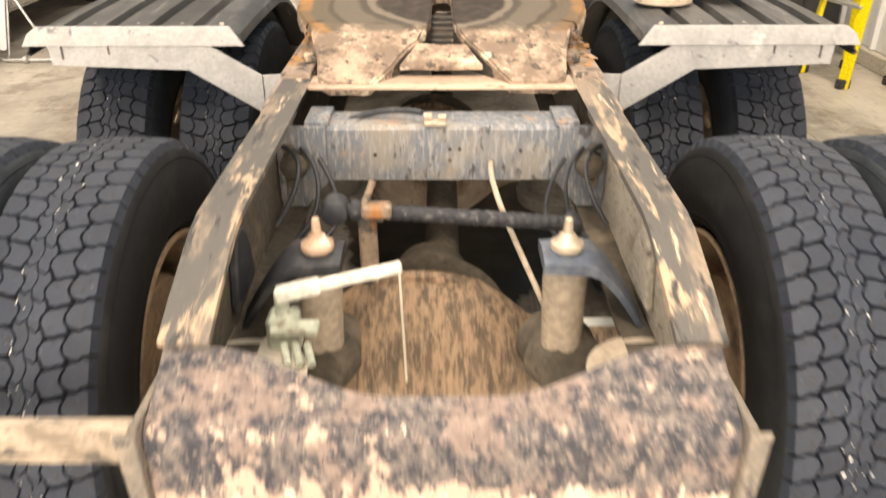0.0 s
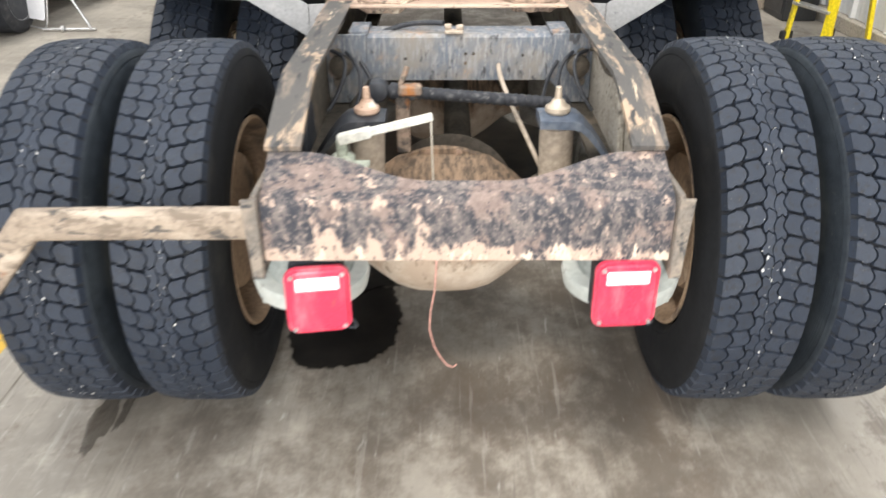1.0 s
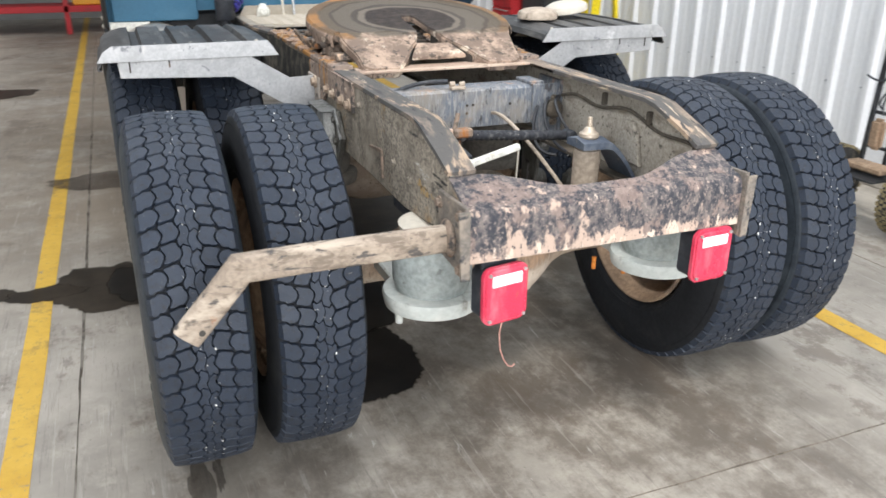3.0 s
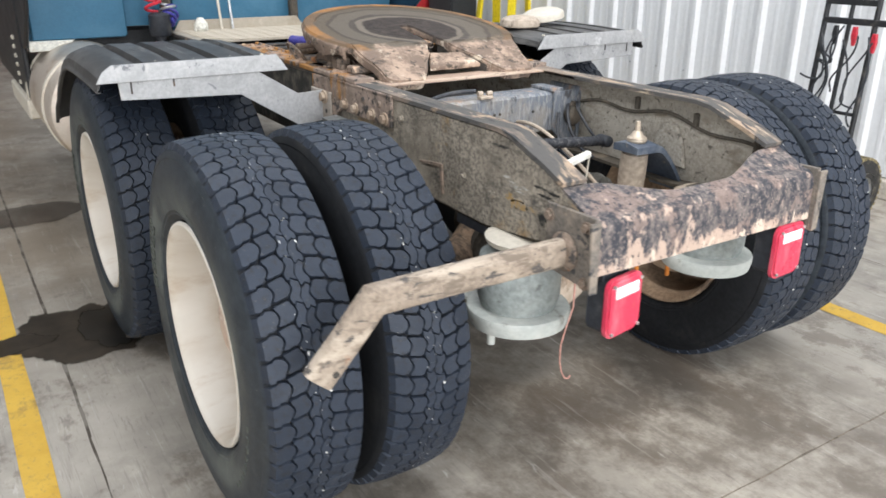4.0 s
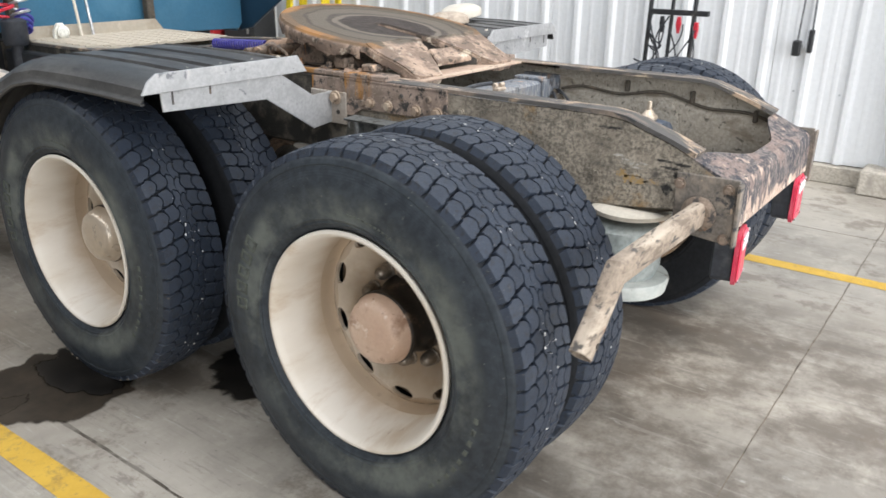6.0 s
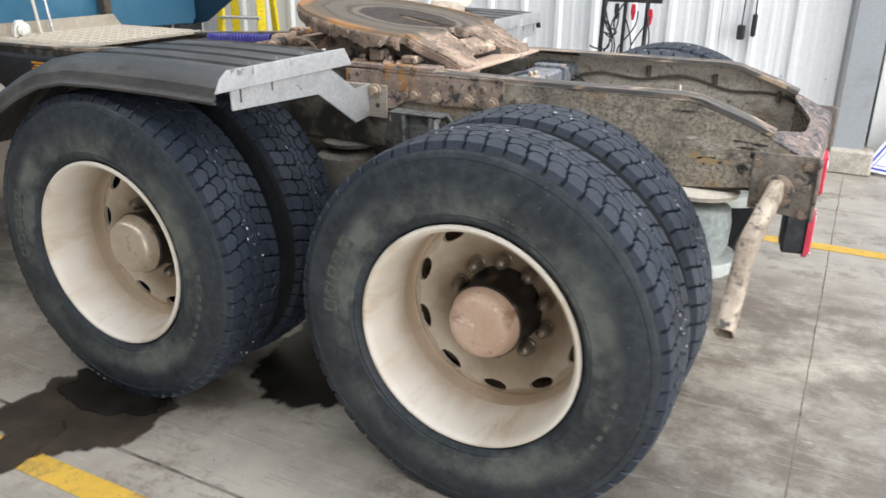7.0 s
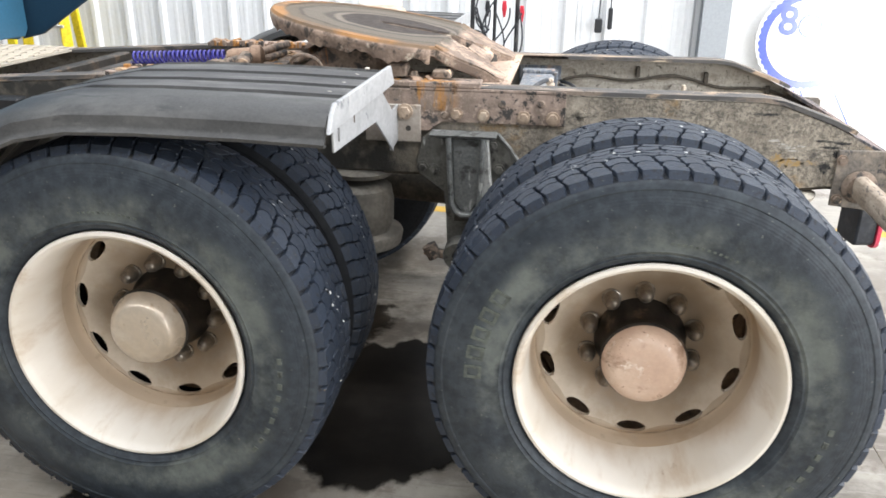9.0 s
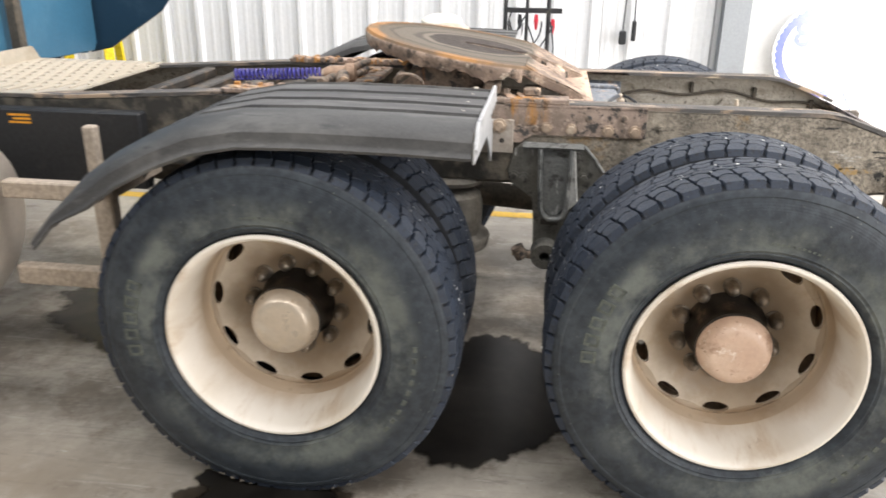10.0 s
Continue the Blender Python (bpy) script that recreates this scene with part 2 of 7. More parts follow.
MAT_PIPE = surface("tan_worn_pipe", (0.31, 0.25, 0.195), [((0.50, 0.42, 0.335), 7, 0.46, 0.62, (.35, 1.3, 1.3)), ((0.20, 0.16, 0.125), 26, 0.52, 0.62, (.5, 1, 1)), ((0.10, 0.09, 0.082), 22, 0.56, 0.63, (.5, 1.5, 1.5)), ((0.36, 0.15, 0.07), 6, 0.66, 0.72, I3)], 0.75, grain=(80, 0.35, 0.003))
MAT_TANK = surface("dusty_cream_tank", (0.62, 0.54, 0.46), [((0.70, 0.65, 0.58), 2, 0.45, 0.7, I3), ((0.45, 0.35, 0.27), 3, 0.58, 0.75, (1, .4, 1))], 0.36, 0.5, vary=0.05)
MAT_BLUE = surface("faded_blue_paint", (0.038, 0.142, 0.235), [((0.075, 0.20, 0.30), 2.5, 0.45, 0.75, I3), ((0.04, 0.12, 0.19), 1.3, 0.5, 0.8, (1, 1, .4)), ((0.40, 0.45, 0.47), 18, 0.70, 0.76, I3)], 0.5, vary=0.05)
MAT_NAVY = surface("dark_blue_paint", (0.02, 0.05, 0.085), [((0.05, 0.09, 0.13), 4, 0.5, 0.75, I3)], 0.35, vary=0.04)
MAT_REDPAINT = surface("red_painted_box", (0.45, 0.025, 0.03), [((0.25, 0.03, 0.03), 5, 0.5, 0.7, I3)], 0.5)
MAT_YELLOW = surface("yellow_ladder_plastic", (0.80, 0.62, 0.02), [((0.55, 0.42, 0.05), 12, 0.6, 0.75, I3)], 0.4)
MAT_HOSEBLUE = surface("blue_hose", (0.06, 0.055, 0.30), [((0.14, 0.12, 0.25), 20, 0.5, 0.7, I3)], 0.4)
MAT_HOSERED = surface("red_hose", (0.55, 0.03, 0.05), (), 0.4)
MAT_SILVER = surface("bright_steel", (0.6, 0.6, 0.6), [((0.4, 0.38, 0.35), 20, 0.55, 0.7, I3)], 0.35, 0.8)
MAT_WIRE = surface("pink_wire", (0.55, 0.30, 0.25), (), 0.6)
MAT_STONE = surface("pale_grit", (0.75, 0.74, 0.7), (), 0.6)
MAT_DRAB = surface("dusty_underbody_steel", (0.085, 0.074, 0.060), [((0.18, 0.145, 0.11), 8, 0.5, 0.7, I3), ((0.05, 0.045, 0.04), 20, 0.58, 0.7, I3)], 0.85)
MAT_WALL = surface("white_metal_sheet", (0.74, 0.75, 0.76), [((0.62, 0.62, 0.61), 2.0, 0.5, 0.8, (1, 1, .3))], 0.4, grain=(30, 0.03, 0.001), vary=0.03)
MAT_WHITEWALL = surface("white_board", (0.82, 0.82, 0.81), [((0.74, 0.73, 0.71), 2.0, 0.5, 0.8, I3)], 0.5, vary=0.03)
MAT_GREYCOL = surface("grey_painted_steel", (0.32, 0.34, 0.36), [((0.26, 0.27, 0.28), 4, 0.5, 0.7, I3)], 0.45, vary=0.05)
MAT_FILLER = surface("dirty_joint_mortar", (0.21, 0.18, 0.145), [((0.10, 0.085, 0.068), 20, 0.48, 0.62, I3), ((0.42, 0.38, 0.32), 9, 0.60, 0.70, I3)], 0.9)
MAT_JOINTDIRT = surface("dark_joint_dirt", (0.085, 0.072, 0.058), [((0.22, 0.20, 0.17), 6, 0.48, 0.62, I3)], 0.9)
MAT_KERB = surface("rough_concrete_kerb", (0.46, 0.42, 0.36), [((0.32, 0.29, 0.25), 6, 0.5, 0.7, I3)], 0.9)
MAT_SIGNBLUE = surface("printed_blue", (0.03, 0.07, 0.62), (), 0.4)
MAT_SIGNWHITE = surface("printed_white", (0.86, 0.87, 0.88), (), 0.35)
MAT_SIGNGREY = surface("printed_grey", (0.5, 0.52, 0.6), (), 0.4)
for mm in (MAT_SIGNBLUE, MAT_SIGNWHITE, MAT_SIGNGREY):
    bb = mm.node_tree.nodes["Principled BSDF"]
    bb.inputs["Coat Weight"].default_value, bb.inputs["Coat Roughness"].default_value, bb.inputs["Coat IOR"].default_value = 1.0, 0.15, 2.1
MAT_TURF = surface("small_worn_tyre", (0.035, 0.034, 0.033), [((0.10, 0.09, 0.07), 26, 0.5, 0.6, I3)], 0.85)
MAT_TURFLUG = surface("yellowed_tread_lug", (0.26, 0.215, 0.12), [((0.08, 0.07, 0.055), 30, 0.5, 0.62, I3)], 0.85)
# Ceiling and far walls are kept dark to limit bounced light.
MAT_CEIL = surface("ceiling_sheet", (0.22, 0.22, 0.215), [((0.17, 0.17, 0.165), 2.0, 0.5, 0.7, I3)], 0.7)
MAT_FARWALL = surface("dull_grey_sheet", (0.26, 0.26, 0.25), [((0.20, 0.20, 0.19), 1.5, 0.5, 0.75, (1, 1, .3))], 0.5, grain=(30, 0.03, 0.001), vary=0.03)
MAT_ORANGE = surface("orange_paint", (0.75, 0.33, 0.03), (), 0.5)
MAT_RUSTORANGE = surface("faded_orange_plastic", (0.50, 0.17, 0.03), (), 0.6)
MAT_SILVERPAINT = surface("silver_car_paint", (0.42, 0.42, 0.41), [((0.34, 0.33, 0.31), 3, 0.5, 0.75, I3)], 0.3, 0.5, vary=0.03)
MAT_SIGNBOARD = surface("white_plastic_board", (0.80, 0.80, 0.82), [((0.68, 0.68, 0.70), 4, 0.5, 0.75, I3)], 0.45, vary=0.03)
MAT_CARPAINT = surface("dark_vehicle_paint", (0.04, 0.042, 0.045), (), 0.4)


def sidewall_material():
    """Black rubber with a band of greenish dust half way up the sidewall."""
    m, nt, b = fresh("sidewall_rubber", 0.55)
    b.inputs["Specular IOR Level"].default_value = 0.33
    sep = nt.nodes.new("ShaderNodeSeparateXYZ")
    nt.links.new(coords(nt), sep.inputs[0])
    rad = math_node(nt, "SQRT", math_node(nt, "ADD", math_node(nt, "POWER", sep.outputs[1], 2.0), math_node(nt, "POWER", sep.outputs[2], 2.0)), 0.0)
    ragged = math_node(nt, "ADD", rad, math_node(nt, "MULTIPLY", math_node(nt, "SUBTRACT", nz(nt, 5.0, 8.0, 0.7), 0.5), 0.10))
    band = math_node(nt, "MULTIPLY", ramp(nt, ragged, 0.340, 0.362), ramp(nt, ragged, 0.455, 0.405))
    dust = math_node(nt, "MULTIPLY", band, ramp(nt, nz(nt, 3.6, 9.0, 0.72), 0.38, 0.68))
    col = mixc(nt, ramp(nt, nz(nt, 40.0), 0.3, 0.7), (0.019, 0.024, 0.030), (0.035, 0.043, 0.052))
    col = mixc(nt, math_node(nt, "MULTIPLY", ramp(nt, nz(nt, 6.0, 9.0, 0.75), 0.46, 0.70), 0.7), col, (0.062, 0.073, 0.082))
    col = mixc(nt, dust, col, (0.138, 0.150, 0.136))
    col = mixc(nt, ramp(nt, nz(nt, 120.0, 3.0), 0.68, 0.74), col, (0.15, 0.15, 0.13))
    nt.links.new(col, b.inputs["Base Color"])
    gloss = nt.nodes.new("ShaderNodeMapRange")
    gloss.inputs["To Min"].default_value, gloss.inputs["To Max"].default_value = 0.40, 0.72
    nt.links.new(math_node(nt, "ADD", math_node(nt, "MULTIPLY", dust, 0.5), math_node(nt, "MULTIPLY", nz(nt, 9.0, 6.0), 0.5)), gloss.inputs["Value"])
    nt.links.new(gloss.outputs[0], b.inputs["Roughness"])
    rings = math_node(nt, "SINE", math_node(nt, "MULTIPLY", rad, 840.0), 0.0)
    outer = math_node(nt, "MULTIPLY", rings, math_node(nt, "MULTIPLY", math_node(nt, "MULTIPLY", ramp(nt, rad, 0.462, 0.466), ramp(nt, rad, 0.492, 0.488)), 0.14))
    bumped(nt, b, math_node(nt, "ADD", outer, math_node(nt, "ADD", nz(nt, 150.0, 3.0), math_node(nt, "MULTIPLY", nz(nt, 14.0, 5.0), 1.5))), 0.4, 0.0018)
    return m


MAT_SIDE = sidewall_material()
# Inner dual sidewall: dirty rubber, darkened for the shade between the tyres.
MAT_SIDESHADE = surface("dirty_shaded_sidewall", (0.013, 0.014, 0.016), [((0.036, 0.035, 0.033), 6, 0.5, 0.75, I3)], 0.75)
MAT_LETTER = surface("dusty_raised_rubber", (0.10, 0.11, 0.095), [((0.05, 0.053, 0.05), 30, 0.5, 0.65, I3)], 0.75)


def splashed_material():
    """Chipped black paint on the tail beam; wet clay has been thrown up over its lower half, has run down and dried."""
    m, nt, b = fresh("clay_splashed_beam", 0.7)
    b.inputs["Specular IOR Level"].default_value = 0.25
    sep = nt.nodes.new("ShaderNodeSeparateXYZ")
    nt.links.new(coords(nt), sep.inputs[0])
    low = math_node(nt, "ADD", math_node(nt, "MULTIPLY", ramp(nt, sep.outputs[2], 0.885, 0.815), 0.185),
                    math_node(nt, "MULTIPLY", math_node(nt, "MULTIPLY", ramp(nt, sep.outputs[2], 0.920, 0.940), ramp(nt, sep.outputs[2], 0.962, 0.944)), 0.07))
    fine, mid_ = nz(nt, 95.0, 6.0, 0.72), nz(nt, 38.0, 8.0, 0.72, (1, 1, 0.6))
    col = mixc(nt, ramp(nt, mid_, 0.40, 0.62), (0.040, 0.043, 0.053), (0.175, 0.150, 0.140))
    col = mixc(nt, math_node(nt, "MULTIPLY", ramp(nt, fine, 0.54, 0.61), 0.5), col, (0.40, 0.32, 0.275))
    edge = math_node(nt, "ADD", math_node(nt, "MULTIPLY", math_node(nt, "SUBTRACT", fine, 0.5), 0.13), math_node(nt, "MULTIPLY", math_node(nt, "SUBTRACT", mid_, 0.5), 0.20))
    film = math_node(nt, "ADD", nz(nt, 11.0, 8.0, 0.66), edge)
    col = mixc(nt, math_node(nt, "MULTIPLY", ramp(nt, film, 0.50, 0.60), 0.46), col, (0.33, 0.235, 0.195))
    splash = math_node(nt, "ADD", math_node(nt, "ADD", nz(nt, 17.0, 9.0, 0.64, (1, 1, 0.42)), low), edge)
    col = mixc(nt, ramp(nt, splash, 0.600, 0.665), col, (0.47, 0.355, 0.285))
    thick = math_node(nt, "ADD", math_node(nt, "ADD", nz(nt, 22.0, 8.0, 0.62, (1.2, 1, 0.4)), low), edge)
    col = mixc(nt, ramp(nt, thick, 0.695, 0.74), col, (0.62, 0.51, 0.41))
    col = mixc(nt, ramp(nt, nz(nt, 75.0, 6.0, 0.7, (1, 1, 0.6)), 0.575, 0.625), col, (0.042, 0.044, 0.054))
    nt.links.new(col, b.inputs["Base Color"])
    bumped(nt, b, math_node(nt, "ADD", nz(nt, 120.0, 4.0), math_node(nt, "MULTIPLY", splash, 1.5)), 0.6, 0.005)
    return m


MAT_SPLASH = splashed_material()


def casting_material():
    """Axle castings: washed pale paint on the belly, matted brown mud thrown over the top."""
    m, nt, b = fresh("mud_covered_casting", 0.88)
    b.inputs["Specular IOR Level"].default_value = 0.25
    sep = nt.nodes.new("ShaderNodeSeparateXYZ")
    nt.links.new(coords(nt), sep.inputs[0])
    pale = mixc(nt, ramp(nt, nz(nt, 7.0, 7.0, 0.65), 0.4, 0.65), (0.46, 0.36, 0.275), (0.62, 0.53, 0.43))
    pale = mixc(nt, ramp(nt, nz(nt, 30.0, 7.0, 0.7, (1, 1, .4)), 0.58, 0.66), pale, (0.22, 0.165, 0.12))
    mud = mixc(nt, ramp(nt, nz(nt, 70.0, 8.0, 0.7, (1, .3, .16)), 0.42, 0.60), (0.29, 0.20, 0.135), (0.13, 0.095, 0.068))
    mud = mixc(nt, ramp(nt, nz(nt, 6.0, 7.0), 0.54, 0.68), mud, (0.38, 0.25, 0.16))
    mud = mixc(nt, math_node(nt, "MULTIPLY", ramp(nt, nz(nt, 48.0, 6.0, 0.7, (1, .3, .15)), 0.52, 0.62), 0.8), mud, (0.075, 0.060, 0.047))
    high = ramp(nt, math_node(nt, "ADD", sep.outputs[2], math_node(nt, "MULTIPLY", math_node(nt, "SUBTRACT", nz(nt, 6.0, 8.0, 0.7), 0.5), 0.5)), 0.46, 0.60)
    col = mixc(nt, high, pale, mud)
    col = mixc(nt, ramp(nt, nz(nt, 3.1, 8.0, 0.65), 0.70, 0.76), col, (0.44, 0.16, 0.10))
    nt.links.new(col, b.inputs["Base Color"])
    bumped(nt, b, math_node(nt, "ADD", nz(nt, 90.0, 5.0), math_node(nt, "MULTIPLY", nz(nt, 28.0, 6.0), high)), 0.7, 0.007)
    return m


MAT_DIFF = casting_material()


def fifth_material():
    """Greasy steel plate worn in rings, rusty at its rim, caked with clay towards the ramps and on its edge."""
    m, nt, b = fresh("fifth_wheel_plate", 0.66, 0.1)
    b.inputs["Specular IOR Level"].default_value = 0.25
    sep = nt.nodes.new("ShaderNodeSeparateXYZ")
    nt.links.new(coords(nt), sep.inputs[0])
    rad = math_node(nt, "SQRT", math_node(nt, "ADD", math_node(nt, "POWER", sep.outputs[0], 2.0), math_node(nt, "POWER", math_node(nt, "SUBTRACT", sep.outputs[1], 0.86), 2.0)), 0.0)
    rad = math_node(nt, "ADD", rad, math_node(nt, "MULTIPLY", math_node(nt, "SUBTRACT", nz(nt, 7.0, 6.0), 0.5), 0.07))
    col = mixc(nt, ramp(nt, nz(nt, 30.0, 6.0), 0.4, 0.7), (0.034, 0.026, 0.022), (0.062, 0.048, 0.040))
    col = mixc(nt, ramp(nt, rad, 0.185, 0.20), col, (0.16, 0.135, 0.108))
    col = mixc(nt, ramp(nt, rad, 0.212, 0.222), col, (0.070, 0.058, 0.047))
    col = mixc(nt, ramp(nt, rad, 0.235, 0.25), col, (0.125, 0.105, 0.083))
    col = mixc(nt, ramp(nt, rad, 0.318, 0.328), col, (0.075, 0.060, 0.046))
    col = mixc(nt, ramp(nt, rad, 0.335, 0.345), col, (0.115, 0.092, 0.068))
    col = mixc(nt, ramp(nt, rad, 0.382, 0.402), col, mixc(nt, ramp(nt, nz(nt, 5.0, 7.0), 0.40, 0.60), (0.15, 0.10, 0.062), (0.33, 0.165, 0.06)))
    level = math_node(nt, "SUBTRACT", sep.outputs[2], math_node(nt, "MULTIPLY", sep.outputs[1], 0.153))
    edge = ramp(nt, level, 1.1133, 1.106)
    tail = ramp(nt, math_node(nt, "ADD", sep.outputs[1], math_node(nt, "MULTIPLY", math_node(nt, "SUBTRACT", nz(nt, 9.0, 7.0, 0.7), 0.5), 0.35)), 0.655, 0.575)
    mud = math_node(nt, "MAXIMUM", edge, tail)
    clay = mixc(nt, ramp(nt, nz(nt, 11.0, 8.0, 0.7), 0.42, 0.62), (0.185, 0.135, 0.105), (0.42, 0.31, 0.235))
    clay = mixc(nt, ramp(nt, nz(nt, 26.0, 8.0, 0.7), 0.53, 0.62), clay, (0.085, 0.068, 0.055))
    clay = mixc(nt, ramp(nt, nz(nt, 10.0, 10.0, 0.74), 0.55, 0.64), clay, (0.62, 0.53, 0.42))
    clay = mixc(nt, ramp(nt, nz(nt, 70.0, 6.0, 0.7), 0.58, 0.65), clay, (0.14, 0.115, 0.095))
    col = mixc(nt, mud, col, clay)
    nt.links.new(col, b.inputs["Base Color"])
    bumped(nt, b, math_node(nt, "ADD", nz(nt, 70.0, 5.0), math_node(nt, "MULTIPLY", nz(nt, 14.0, 6.0), mud)), 0.5, 0.006)
    return m


MAT_FIFTH = fifth_material()


def rail_material():
    """Caked dirt on the open tail of the rails, dark greasy paint further forward."""
    m, nt, b = fresh("dirt_caked_rail", 0.85)
    b.inputs["Specular IOR Level"].default_value = 0.25
    sep = nt.nodes.new("ShaderNodeSeparateXYZ")
    nt.links.new(coords(nt), sep.inputs[0])
    col = mixc(nt, ramp(nt, nz(nt, 6.0, 9.0, 0.7), 0.35, 0.65), (0.270, 0.235, 0.188), (0.435, 0.380, 0.305))
    patch = ramp(nt, nz(nt, 3.3, 6.0, 0.65), 0.42, 0.56)
    col = mixc(nt, math_node(nt, "MULTIPLY", ramp(nt, nz(nt, 14.0, 8.0, 0.75), 0.45, 0.62), 0.6), col, (0.150, 0.130, 0.105))
    pebble = math_node(nt, "MULTIPLY", ramp(nt, nz(nt, 80.0, 6.0, 0.72), 0.47, 0.55), math_node(nt, "ADD", math_node(nt, "MULTIPLY", patch, 0.50), 0.05))
    col = mixc(nt, pebble, col, (0.050, 0.048, 0.044))
    col = mixc(nt, math_node(nt, "MULTIPLY", ramp(nt, nz(nt, 115.0, 5.0, 0.66), 0.545, 0.64), math_node(nt, "ADD", math_node(nt, "MULTIPLY", patch, 0.30), 0.05)), col, (0.46, 0.41, 0.335))
    col = mixc(nt, math_node(nt, "MULTIPLY", ramp(nt, nz(nt, 4.5, 9.0, 0.72), 0.57, 0.68), 0.75), col, (0.33, 0.21, 0.095))
    col = mixc(nt, math_node(nt, "MULTIPLY", ramp(nt, nz(nt, 4.0, 9.0, 0.75, (1, 1, 2.2)), 0.55, 0.66), 0.85), col, (0.045, 0.044, 0.043))
    ahead = ramp(nt, math_node(nt, "ADD", sep.outputs[1], math_node(nt, "MULTIPLY", nz(nt, 5.0, 6.0), 0.3)), 0.65, 0.95)
    col = mixc(nt, ahead, col, mixc(nt, ramp(nt, nz(nt, 12.0, 7.0), 0.45, 0.65), (0.055, 0.052, 0.047), (0.17, 0.15, 0.12)))
    nt.links.new(col, b.inputs["Base Color"])
    bumped(nt, b, math_node(nt, "ADD", nz(nt, 130.0, 4.0), nz(nt, 40.0, 5.0)), 0.7, 0.006)
    return m


MAT_RAILSIDE = rail_material()


def fish_material():
    """Pinkish clay film over dark steel; orange rust has run down from the top edge of the forward end."""
    m, nt, b = fresh("clay_filmed_plate", 0.8)
    b.inputs["Specular IOR Level"].default_value = 0.22
    sep = nt.nodes.new("ShaderNodeSeparateXYZ")
    nt.links.new(coords(nt), sep.inputs[0])
    col = mixc(nt, ramp(nt, nz(nt, 9.0, 8.0, 0.68), 0.36, 0.64), (0.20, 0.155, 0.125), (0.36, 0.275, 0.225))
    col = mixc(nt, ramp(nt, nz(nt, 22.0, 8.0, 0.7), 0.52, 0.58), col, (0.065, 0.060, 0.056))
    col = mixc(nt, math_node(nt, "MULTIPLY", ramp(nt, nz(nt, 55.0, 6.0, 0.7), 0.55, 0.63), 0.7), col, (0.47, 0.37, 0.30))
    runs = math_node(nt, "MULTIPLY", ramp(nt, nz(nt, 17.0, 6.0, 0.6, (1, 1, 0.22)), 0.50, 0.58), ramp(nt, sep.outputs[1], 0.55, 0.62))
    runs = math_node(nt, "MULTIPLY", runs, ramp(nt, math_node(nt, "ADD", sep.outputs[2], math_node(nt, "MULTIPLY", nz(nt, 12.0, 5.0), 0.06)), 1.055, 1.085))
    col = mixc(nt, math_node(nt, "MULTIPLY", runs, 0.85), col, (0.42, 0.20, 0.055))
    nt.links.new(col, b.inputs["Base Color"])
    bumped(nt, b, math_node(nt, "ADD", nz(nt, 90.0, 5.0), nz(nt, 30.0, 6.0)), 0.5, 0.005)
    return m


MAT_FISH = fish_material()
MAT_MARKWHITE = surface("worn_white_mark", (0.48, 0.45, 0.40), [((0.27, 0.24, 0.20), 70, 0.43, 0.53, I3)], 0.8)
MAT_MARKORANGE = surface("worn_ochre_mark", (0.40, 0.27, 0.12), [((0.28, 0.235, 0.18), 60, 0.43, 0.53, I3)], 0.8)
MAT_TAR = surface("black_tar_smear", (0.035, 0.034, 0.033), [((0.13, 0.12, 0.10), 60, 0.46, 0.58, I3)], 0.6)
MAT_CAKEDMUD = surface("dried_dark_mud", (0.10, 0.09, 0.075), [((0.20, 0.17, 0.135), 60, 0.5, 0.6, I3)], 0.9)


def disc_material():
    """Cream wheel paint under brown road dust that is thickest round the hub."""
    m, nt, b = fresh("dusty_wheel_disc", 0.55)
    sep = nt.nodes.new("ShaderNodeSeparateXYZ")
    nt.links.new(coords(nt), sep.inputs[0])
    rad = math_node(nt, "SQRT", math_node(nt, "ADD", math_node(nt, "POWER", sep.outputs[1], 2.0), math_node(nt, "POWER", sep.outputs[2], 2.0)), 0.0)
    cloud = math_node(nt, "MULTIPLY", math_node(nt, "SUBTRACT", nz(nt, 6.0, 6.0), 0.5), 0.16)
    dirt = ramp(nt, math_node(nt, "ADD", rad, cloud), 0.30, 0.16)
    col = mixc(nt, dirt, (0.66, 0.58, 0.475), (0.31, 0.235, 0.165))
    col = mixc(nt, math_node(nt, "MULTIPLY", ramp(nt, math_node(nt, "ADD", rad, math_node(nt, "MULTIPLY", cloud, 0.3)), 0.262, 0.282), 0.62), col, (0.40, 0.275, 0.165))
    col = mixc(nt, math_node(nt, "MULTIPLY", ramp(nt, nz(nt, 3.5, 9.0, 0.7), 0.50, 0.64), 0.55), col, (0.36, 0.25, 0.15))
    col = mixc(nt, ramp(nt, nz(nt, 18.0, 7.0), 0.6, 0.72), col, (0.40, 0.31, 0.22))
    nt.links.new(col, b.inputs["Base Color"])
    bumped(nt, b, nz(nt, 60.0, 4.0), 0.15, 0.002)
    return m


MAT_DISC = disc_material()


